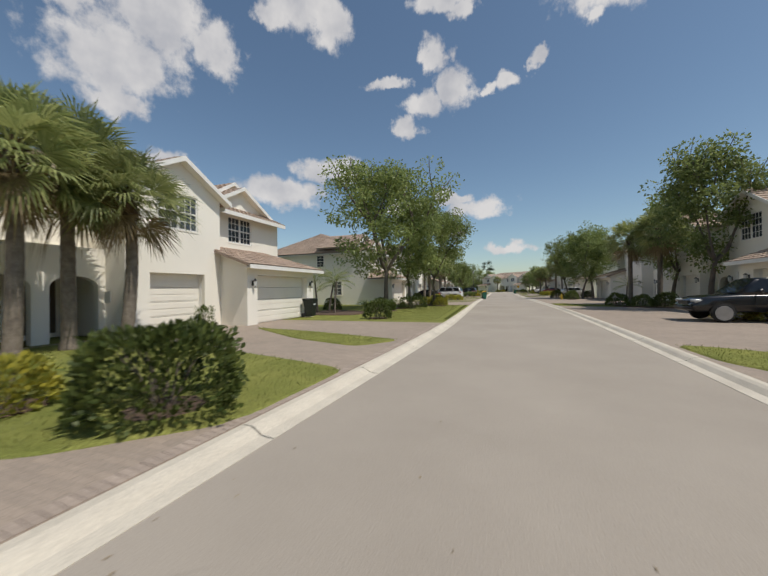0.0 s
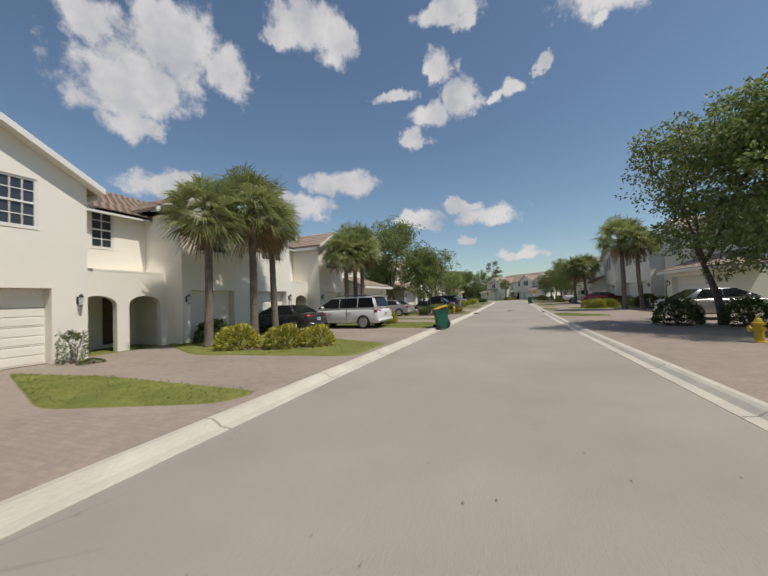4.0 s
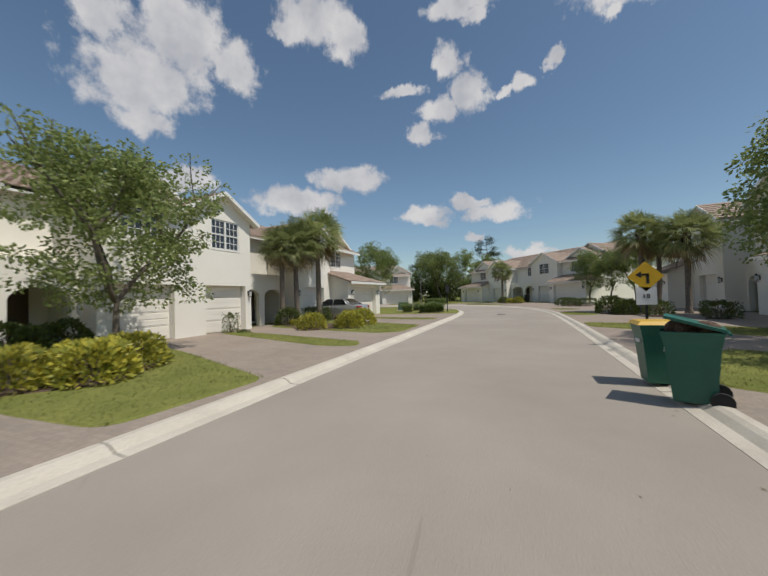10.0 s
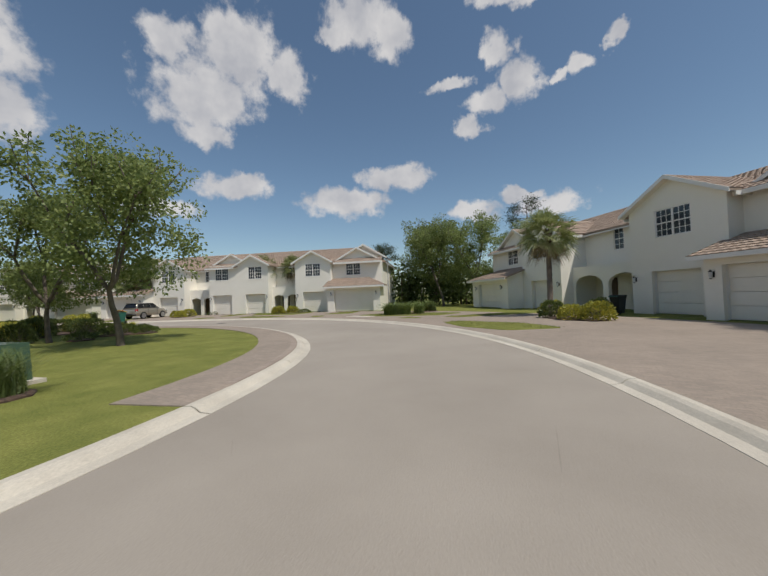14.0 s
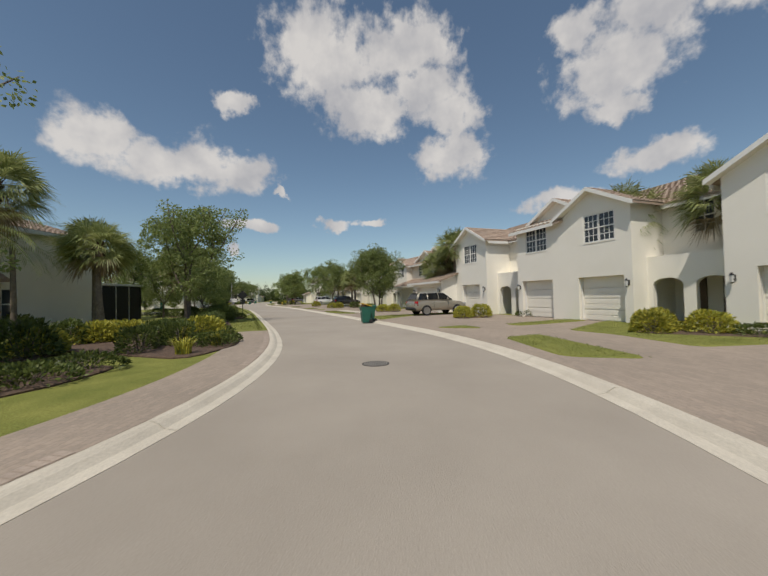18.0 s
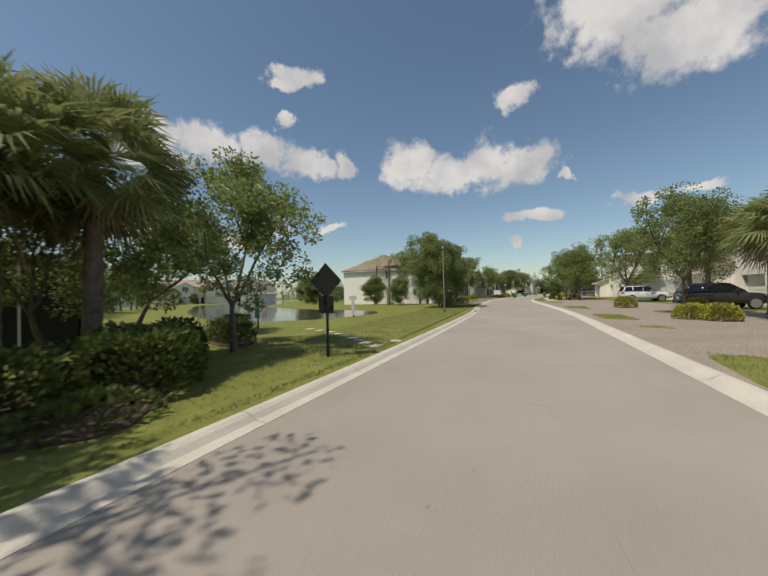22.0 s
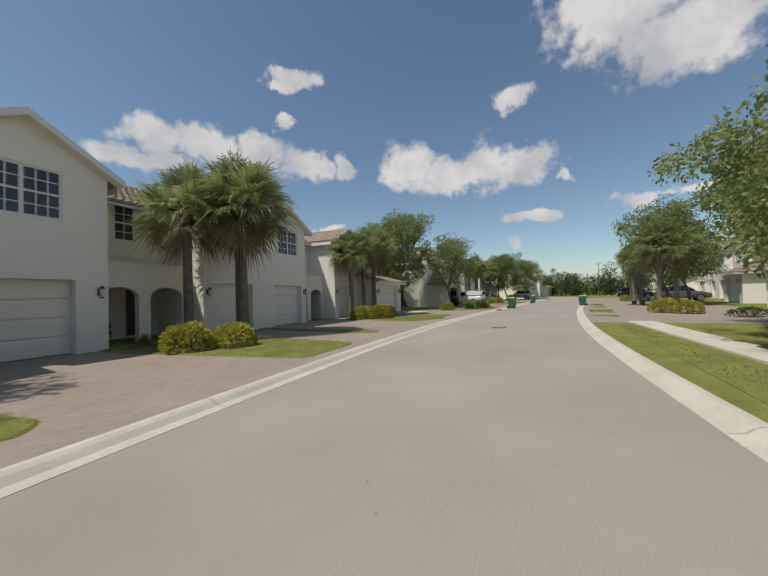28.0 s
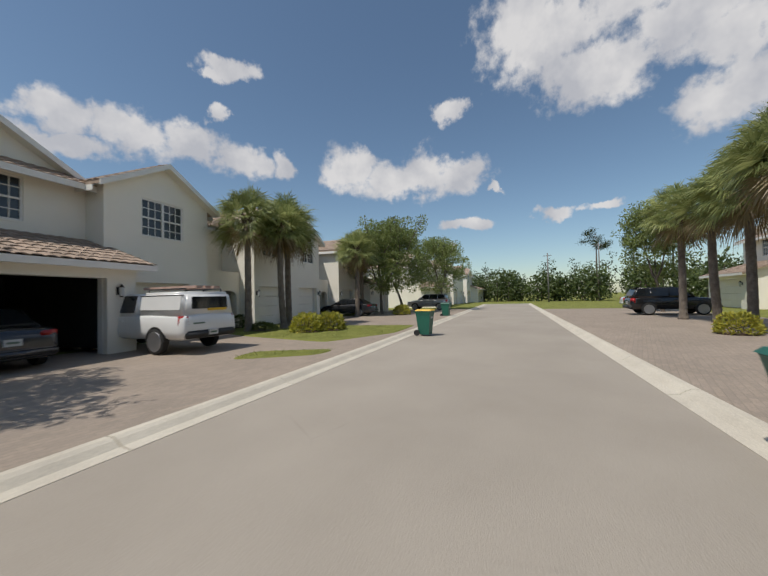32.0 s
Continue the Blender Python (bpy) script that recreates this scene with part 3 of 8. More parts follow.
def gable(parent, bm_wall, x0, x1, yf, yb, z, pitch=0.55, over=0.35):
    """A gable roof whose ridge runs back from the front at yf to yb."""
    bm_roof = bmesh.new()
    xm, half = (x0 + x1) / 2, (x1 - x0) / 2
    zr = z + half * pitch
    ze = z - over * pitch
    fo = yf - over
    for s in (-1, 1):
        xe = xm + s * (half + over)
        q = ((xe, fo, ze), (xe, yb, ze), (xm, yb, zr), (xm, fo, zr)) if s > 0 else ((xe, yb, ze), (xe, fo, ze), (xm, fo, zr), (xm, yb, zr))
        slab(bm_roof, [(p[0], p[1], p[2] + 0.02) for p in q], 0.10)
        tiled(bm_roof, *[(p[0], p[1], p[2] + 0.02) for p in q])
        # barge board along the slope
        bt = bmesh.new()
        slab(bt, [(xe, fo - 0.04, ze + 0.05), (xe, fo, ze + 0.05), (xm, fo, zr + 0.05), (xm, fo - 0.04, zr + 0.05)], 0.20)
        part("barge_board", bt, TRIM, parent)
        # soffit under the overhang
        slab(bm_wall, [(xe - s * 0.02, fo, ze - 0.09), (xm, fo, zr - 0.09), (xm, yf, zr - 0.09), (xe - s * 0.02, yf, ze - 0.09)], 0.03)
    part("gable_roof", bm_roof, TILE, parent, fix=False)
    # front triangle
    v = [(x0, yf, z), (x1, yf, z), (xm, yf, zr)]
    vb = [(x0, yf + 0.18, z), (x1, yf + 0.18, z), (xm, yf + 0.18, zr)]
    f, b = [bm_wall.verts.new(p) for p in v], [bm_wall.verts.new(p) for p in vb]
    bm_wall.faces.new(f)
    bm_wall.faces.new(b[::-1])
    for i in range(3):
        j = (i + 1) % 3
        bm_wall.faces.new([f[i], b[i], b[j], f[j]])


def wall_lamp(parent, x, y, z):
    e = new("wall_lamp")
    e.parent = parent
    e.matrix_basis = Matrix.Translation((x, y, z))
    bm = bmesh.new()
    box(bm, -0.06, 0.06, -0.02, 0.0, -0.12, 0.12)
    box(bm, -0.02, 0.02, -0.12, -0.02, 0.06, 0.10)
    tube(bm, [(0, -0.14, 0.10, 0.09), (0, -0.14, 0.20, 0.02)], 6)
    tube(bm, [(0, -0.14, -0.20, 0.03), (0, -0.14, -0.16, 0.06)], 6)
    part("lantern_frame", bm, BLACK, e)
    bm = bmesh.new()
    tube(bm, [(0, -0.14, -0.15, 0.06), (0, -0.14, 0.10, 0.075)], 6)
    part("lantern_glass", bm, LAMPGLASS, e)


PAD, FLOOR2, EAVE, DEPTH = 0.16, 2.95, 5.62, 14.0


def arch_wall(bm, x0, x1, y, z0, z1, thick=0.25, n=10):
    """A wall with one arched doorway between x0+0.25 and x1-0.25."""
    a, b, spring = x0 + 0.22, x1 - 0.22, z0 + 1.75
    r, xm = (b - a) / 2, (a + b) / 2
    rise = r * 0.55
    box(bm, x0, a, y, y + thick, z0, z1)
    box(bm, b, x1, y, y + thick, z0, z1)
    pts = [(xm - r * math.cos(math.pi * k / n), spring + rise * math.sin(math.pi * k / n)) for k in range(n + 1)]
    for (xa, za), (xb, zb) in zip(pts, pts[1:]):
        f = [bm.verts.new(p) for p in ((xa, y, za), (xb, y, zb), (xb, y, z1), (xa, y, z1))]
        g = [bm.verts.new(p) for p in ((xa, y + thick, za), (xb, y + thick, zb), (xb, y + thick, z1), (xa, y + thick, z1))]
        bm.faces.new(f)
        bm.faces.new(g[::-1])
        bm.faces.new([f[0], f[1], g[1], g[0]])


HOMES = []
LOOSE = []


def house(origin, turn, segments, label, opened=(), group="cream town houses", near=True, loose=False):
    """A row of town houses. segments: (kind, length), kinds wing_a (garage wing then block to its far side), etc."""
    e = thing("town_house", pose(*origin, 0, 0, turn), label, "house", group)
    HOMES.append((e, sum(s[1] for s in segments) - 0.12))
    W, R = bmesh.new(), bmesh.new()
    x = 0.0
    total = sum(s[1] for s in segments)
    spans = []
    for k, l in segments:
        spans.append((k, x, x + l))
        x += l
    upper0, upper1 = spans[0][1] + 0.12, spans[-1][2] - 0.12
    for i, (k, a, b) in enumerate(spans):
        if k == "wing":
            w = 4.75
            left = i == 0
            mid = (a + b) / 2
            d0, d1 = mid - w / 2 + 0.25, mid + w / 2 - 0.25
            yf = -1.5
            wall(W, a, b, 0, PAD + 2.55, yf, [(d0, d1, 0.0, PAD + 2.13)], 0.2)
            side_wall(W, a, yf + 0.2, 1.2, 0, PAD + 2.55)
            side_wall(W, b - 0.18, yf + 0.2, 1.2, 0, PAD + 2.55)
            garage_door(e, d0, d1, 0.03, PAD + 2.13, yf, i in opened)
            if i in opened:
                # garage lining whose near-black colour paints in the indoor shade
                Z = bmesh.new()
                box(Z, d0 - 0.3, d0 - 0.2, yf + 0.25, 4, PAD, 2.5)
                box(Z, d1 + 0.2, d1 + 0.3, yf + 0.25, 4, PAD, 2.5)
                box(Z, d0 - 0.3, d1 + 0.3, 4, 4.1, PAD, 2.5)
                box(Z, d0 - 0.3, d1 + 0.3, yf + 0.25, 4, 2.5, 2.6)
                part("garage_interior", Z, INNERSHADE, e)
            wall_lamp(e, d1 + 0.32 if left else d0 - 0.32, yf, PAD + 1.75)
            wall_lamp(e, d0 - 0.32 if left else d1 + 0.32, yf, PAD + 1.75)
            ze, zt, o = PAD + 2.55, PAD + 3.55, 0.45
            yt = 0.9
            # lean-to roof with a hipped outer end
            if left:
                xa, xb, ta, tb = a - o, b + 0.35, a + 1.6, b + 0.35
            else:
                xa, xb, ta, tb = a - 0.35, b + o, a - 0.35, b - 1.6
            rf = bmesh.new()
            slab(rf, [(xa, yf - o, ze), (xb, yf - o, ze), (tb, yt, zt), (ta, yt, zt)], 0.09)
            if loose:
                LOOSE.append((e, (xa, yf - o, ze), (xb, yf - o, ze), (tb, yt, zt), (ta, yt, zt)))
            else:
                tiled(rf, (xa, yf - o, ze), (xb, yf - o, ze), (tb, yt, zt), (ta, yt, zt))
            if left:
                slab(rf, [(xa, yt, ze), (xa, yf - o, ze), (ta, yt, zt)], 0.09)
                tiled(rf, (xa, yt, ze), (xa, yf - o, ze), (ta, yt, zt), (ta, yt, zt))
            else:
                slab(rf, [(xb, yf - o, ze), (xb, yt, ze), (tb, yt, zt)], 0.09)
                tiled(rf, (xb, yf - o, ze), (xb, yt, ze), (tb, yt, zt), (tb, yt, zt))
            part("wing_roof", rf, TILE, e, "brown clay tile lean-to roof over the garage", fix=False)
            board(e, xa, xb, yf - o - 0.03, yf - o, ze - 0.17, ze + 0.01)
            board(e, xa if left else xb - 0.03, xa + 0.03 if left else xb, yf - o, yt, ze - 0.17, ze + 0.01)
            box(W, xa + 0.03, xb - 0.03, yf - o, yf, ze - 0.14, ze - 0.10)
            # cheek wall under the open end of the lean-to
            ck = [(yf + 0.01, ze), (yt, ze), (yt, zt - 0.11), (yf + 0.01, ze + 0.05)]
            x0c = b - 0.19 if left else a + 0.01
            f1, f2 = [W.verts.new((x0c, q[0], q[1])) for q in ck], [W.verts.new((x0c + 0.17, q[0], q[1])) for q in ck]
            W.faces.new(f1)
            W.faces.new(f2[::-1])
            for q in range(4):
                W.faces.new([f1[q], f1[(q + 1) % 4], f2[(q + 1) % 4], f2[q]])
            # upper storey set back over the wing
            wx = mid + (0.5 if left else -0.5)
            wall(W, a + 0.12 if left else a, b if left else b - 0.12, PAD + 2.4, EAVE, 0.9, [(wx - 0.85, wx + 0.85, 4.05, 5.40)])
            window(e, wx - 0.85, wx + 0.85, 4.05, 5.40, 0.9)
            g0, g1 = (a + 0.1, b + 0.4) if left else (a - 0.4, b - 0.1)
            rf = bmesh.new()
            # pent strip under the upper gables
            slab(rf, [(g0, 0.35, EAVE - 0.12), (g1, 0.35, EAVE - 0.12), (g1, 1.5, EAVE + 0.42), (g0, 1.5, EAVE + 0.42)], 0.08)
            tiled(rf, (g0, 0.35, EAVE - 0.12), (g1, 0.35, EAVE - 0.12), (g1, 1.5, EAVE + 0.42), (g0, 1.5, EAVE + 0.42))
            board(e, g0, g1, 0.31, 0.35, EAVE - 0.30, EAVE - 0.10)
            gable(e, W, g0 + 0.9, g1 - 0.5, 1.35, 5.5, EAVE + 0.30)
            if left:
                gable(e, W, g0 - 0.1, g0 + 4.7, 2.4, 6.8, EAVE + 0.62, 0.6)
            else:
                gable(e, W, g1 - 4.7, g1 + 0.1, 2.4, 6.8, EAVE + 0.62, 0.6)
            part("pent_roof", rf, TILE, e, fix=False)
        elif k == "block":
            wd = 2.44
            nxt_wing = i + 1 < len(spans) and spans[i + 1][0] == "wing"
            mid = (a + b) / 2
            if b - a < 3.2:
                mid = (a + b) / 2
            wall(W, a, b, 0, EAVE + 0.14, 0, [(mid - wd / 2, mid + wd / 2, 0.0, PAD + 2.13), (mid - 0.9, mid + 0.9, 4.05, 5.50)])
            side_wall(W, a, 0.18, 3, 0, EAVE)
            side_wall(W, b - 0.18, 0.18, 3, 0, EAVE)
            garage_door(e, mid - wd / 2, mid + wd / 2, 0.03, PAD + 2.13, 0)
            window(e, mid - 0.9, mid + 0.9, 4.05, 5.50, 0)
            gable(e, W, a, b, 0, 5.0, EAVE + 0.14)
            wall_lamp(e, b - 0.25 if not nxt_wing else a + 0.25, 0, PAD + 1.75)
            for xs in (a - 0.35, b + 0.35):
                s = 1 if xs < a else -1
                board(e, min(xs, xs + 0.03 * s), max(xs, xs + 0.03 * s), 0, 2.6, EAVE - 0.32, EAVE - 0.13)
        elif k == "mid":
            m = (a + b) / 2
            wd = min(2.44, (b - a) / 2 - 0.5)
            c0, c1 = a + 0.4 + wd / 2, b - 0.4 - wd / 2
            wall(W, a, b, 0, EAVE + 0.14, 0, [(c0 - wd / 2, c0 + wd / 2, 0.0, PAD + 2.13), (c1 - wd / 2, c1 + wd / 2, 0.0, PAD + 2.13),
                                       (c0 - 0.85, c0 + 0.85, 4.05, 5.50), (c1 - 0.85, c1 + 0.85, 4.05, 5.50)])
            side_wall(W, a, 0.18, 3, 0, EAVE)
            side_wall(W, b - 0.18, 0.18, 3, 0, EAVE)
            for c in (c0, c1):
                garage_door(e, c - wd / 2, c + wd / 2, 0.03, PAD + 2.13, 0)
                window(e, c - 0.85, c + 0.85, 4.05, 5.50, 0)
            rf = bmesh.new()
            gable(e, W, m - 0.2, b, 0, 5.0, EAVE + 0.14)
            slab(rf, [(a - 0.3, -0.35, EAVE - 0.13), (m, -0.35, EAVE - 0.13), (m, 1.2, EAVE + 0.5), (a - 0.3, 1.2, EAVE + 0.5)], 0.08)
            tiled(rf, (a - 0.3, -0.35, EAVE - 0.13), (m, -0.35, EAVE - 0.13), (m, 1.2, EAVE + 0.5), (a - 0.3, 1.2, EAVE + 0.5))
            board(e, a - 0.3, m - 0.4, -0.39, -0.35, EAVE - 0.30, EAVE - 0.11)
            gable(e, W, a - 0.1, m + 0.9, 1.2, 5.0, EAVE + 0.35)
            part("pent_roof", rf, TILE, e, fix=False)
            wall_lamp(e, a + 0.2, 0, PAD + 1.75)
            wall_lamp(e, b - 0.2, 0, PAD + 1.75)
        elif k == "entry":
            m = (a + b) / 2
            wall(W, a, b, 2.7, EAVE, 2.2, [(m - 0.4, m + 0.4, 4.05, 5.50)])
            window(e, m - 0.4, m + 0.4, 4.05, 5.50, 2.2, 1, 4, 2)
            for c, d in ((a, m), (m, b)):
                arch_wall(W, c, d, 1.0, 0, 3.0)
                Z = bmesh.new()
                box(Z, (c + d) / 2 - 0.45, (c + d) / 2 + 0.45, 2.9, 2.96, PAD, PAD + 2.05)
                part("entry_door", Z, ENTRY, e)
            wall(W, a, b, 0, 3.0, 2.96)
            slab(W, [(a, 1.0, 3.08), (b, 1.0, 3.08), (b, 3.1, 3.08), (a, 3.1, 3.08)], 0.09)
            board(e, a, b, 1.75, 1.8, EAVE - 0.28, EAVE - 0.08)
            # meter box on the pier
            Z = bmesh.new()
            box(Z, b - 0.22, b - 0.20, 0.4, 0.7, 1.2, 1.6)
            part("meter_box", Z, TRIM, e)
    # outer ends, back and main roof
    side_wall(W, upper0, 1.08, DEPTH, 0, EAVE)
    side_wall(W, upper1 - 0.18, 1.08, DEPTH, 0, EAVE)
    wall(W, upper0, upper1, 0, EAVE, DEPTH)
    part("wall", W, STUCCO, e)
    o = 0.4
    yf, yb, zr = 1.75, DEPTH + o, EAVE + (DEPTH - 1.75) / 2 * 0.42
    ym = (yf + yb) / 2
    hip = 3.4
    e0, e1, z0 = upper0 - o, upper1 + o, EAVE - 0.1
    planes = [[(e0, yf, z0), (e1, yf, z0), (e1 - hip, ym, zr), (e0 + hip, ym, zr)], [(e1, yb, z0), (e0, yb, z0), (e0 + hip, ym, zr), (e1 - hip, ym, zr)],
              [(e1, yf, z0), (e1, yb, z0), (e1 - hip, ym, zr), (e1 - hip, ym, zr)], [(e0, yb, z0), (e0, yf, z0), (e0 + hip, ym, zr), (e0 + hip, ym, zr)]]
    for q in planes:
        slab(R, q if q[2] != q[3] else q[:3], 0.1)
        if near:
            tiled(R, *q)
    part("roof", R, TILE, e, "hipped clay tile roof in terracotta and tan", fix=False)
    for xe in (e0, e1 - 0.03):
        board(e, xe, xe + 0.03, yf, yb, z0 - 0.2, z0)
    return e


# ---- plants ----
rng = random.Random(7)


def leaf(verts, faces, p, d, n, length, width):
    """One pointed leaf: a folded diamond at p along d, with side direction from n."""
    s = d.cross(n)
    if s.length < 1e-4:
        s = Vector((1, 0, 0))
    s.normalize()
    i = len(verts)
    verts += [p, p + d * length * 0.5 + s * width, p + d * length, p + d * length * 0.5 - s * width]
    faces.append((i, i + 1, i + 2, i + 3))


def rand_dir(r):
    z, a = r.uniform(-1, 1), r.uniform(0, math.tau)
    q = math.sqrt(1 - z * z)
    return Vector((q * math.cos(a), q * math.sin(a), z))


def leaf_mesh(name, verts, faces, mat):
    me = bpy.data.meshes.new(name)
    me.from_pydata([tuple(v) for v in verts], [], faces)
    me.materials.append(mat)
    return me


def oak_meshes(seed, height, spread, clear, density=1.0, size=0.14):
    """Trunk with limbs, and a crown of leaf clumps round the twig ends."""
    r = random.Random(seed)
    bm = bmesh.new()
    ends = []
    lean = Vector((r.uniform(-.04, .04), r.uniform(-.04, .04), 1))

    def grow(p, d, length, rad, depth):
        n = 4
        path = [(*p, rad)]
        q = p.copy()
        for k in range(n):
            d = (d + rand_dir(r) * 0.16 + Vector((0, 0, 0.05))).normalized()
            q = q + d * length / n
            path.append((*q, rad * (1 - 0.45 * (k + 1) / n)))
            if depth >= 2:
                ends.append(q.copy())
        tube(bm, path, 8 if depth == 0 else 5, False)
        if depth >= 3:
            return
        kids = r.choice((3, 4)) if depth == 0 else r.choice((2, 3, 3))
        for k in range(kids):
            a = math.tau * (k + r.uniform(-.3, .3)) / kids
            out = 0.85 if depth == 0 else 0.8
            nd = (d * (0.75 if depth else 0.9) + Vector((math.cos(a), math.sin(a), r.uniform(-.05, .45))) * out).normalized()
            grow(q.copy(), nd, length * r.uniform(0.62, 0.85) * (1.0 if depth else fac), rad * 0.55, depth + 1)

    fac = max(0.75, (height - clear) / clear * 0.42)
    grow(Vector((0, 0, -0.1)), lean.normalized(), clear, 0.055 + height * 0.011, 0)
    zs = [e.z for e in ends]
    rs = [math.hypot(e.x, e.y) for e in ends]
    sz = (height - clear * 1.0) / max(0.1, max(zs) - clear)
    sx = spread / max(rs)
    for v in bm.verts:
        if v.co.z > clear * 0.9:
            k = min(1.0, (v.co.z - clear * 0.9) / (clear * 0.3))
            v.co.z = clear + (v.co.z - clear) * (1 + (sz - 1) * k)
            v.co.x *= 1 + (sx - 1) * k
            v.co.y *= 1 + (sx - 1) * k
    trunk = bpy.data.meshes.new("trunk")
    bmesh.ops.recalc_face_normals(bm, faces=bm.faces)
    bm.to_mesh(trunk)
    bm.free()
    trunk.materials.append(BARK)
    trunk.polygons.foreach_set("use_smooth", [True] * len(trunk.polygons))
    verts, faces = [], []
    clumps = [Vector((e.x * sx, e.y * sx, clear + (e.z - clear) * sz)) for e in ends[::2]]
    # fill the crown's body with more clumps, in an uneven egg
    half = (height - clear * 0.8) / 2
    for _ in range(90):
        u = rand_dir(r)
        f = r.uniform(0.35, 1.0) ** 0.5
        lump = 0.82 + 0.22 * math.sin(u.x * 4 + seed) * math.cos(u.y * 5 - seed) + 0.12 * math.sin(u.z * 7)
        taper = 1.0 - 0.28 * max(0.0, u.z)
        clumps.append(Vector((u.x * spread * f * lump * taper, u.y * spread * f * lump * taper, clear * 0.8 + half + u.z * half * f * (0.9 + 0.15 * lump))))
    for c in clumps:
        rr = r.uniform(0.35, 0.75)
        for _ in range(int(108 * density)):
            u = rand_dir(r)
            p = c + Vector((u.x, u.y, u.z * 0.65)) * rr * r.uniform(0.25, 1.0) ** 0.6
            d = (u + rand_dir(r) * 0.9 + Vector((0, 0, -0.25))).normalized()
            leaf(verts, faces, p, d, rand_dir(r), size * r.uniform(0.7, 1.3), size * 0.30)
    return trunk, leaf_mesh("crown", verts, faces, OAKLEAF)


def oak(kind, x, y, height, turn, label="broadleaf street tree with an open green crown", z=0.06):
    trunk, crown, h0 = OAKS[kind]
    e = thing("oak_tree", Matrix.Translation((x, y, z)) @ pose(0, 0, 0, 0, 0, turn) @ Matrix.Scale(height / h0, 4), label, "tree", "street trees")
    shared("trunk", trunk, e)
    shared("crown", crown, e)
    return e


OAKS = {}
for key, (sd, h, sp, cl, dn) in {"wide": (3, 7.5, 3.6, 2.0, 1.0), "round": (11, 7.5, 3.0, 2.2, 1.0), "tall": (23, 9.0, 2.8, 2.6, 0.9), "thin": (31, 7.0, 2.2, 2.2, 0.75), "dense": (47, 8.0, 4.2, 2.1, 1.3), "bushy": (59, 5.6, 2.5, 0.6, 1.7)}.items():
    OAKS[key] = (*oak_meshes(sd, h, sp, cl, dn), h)


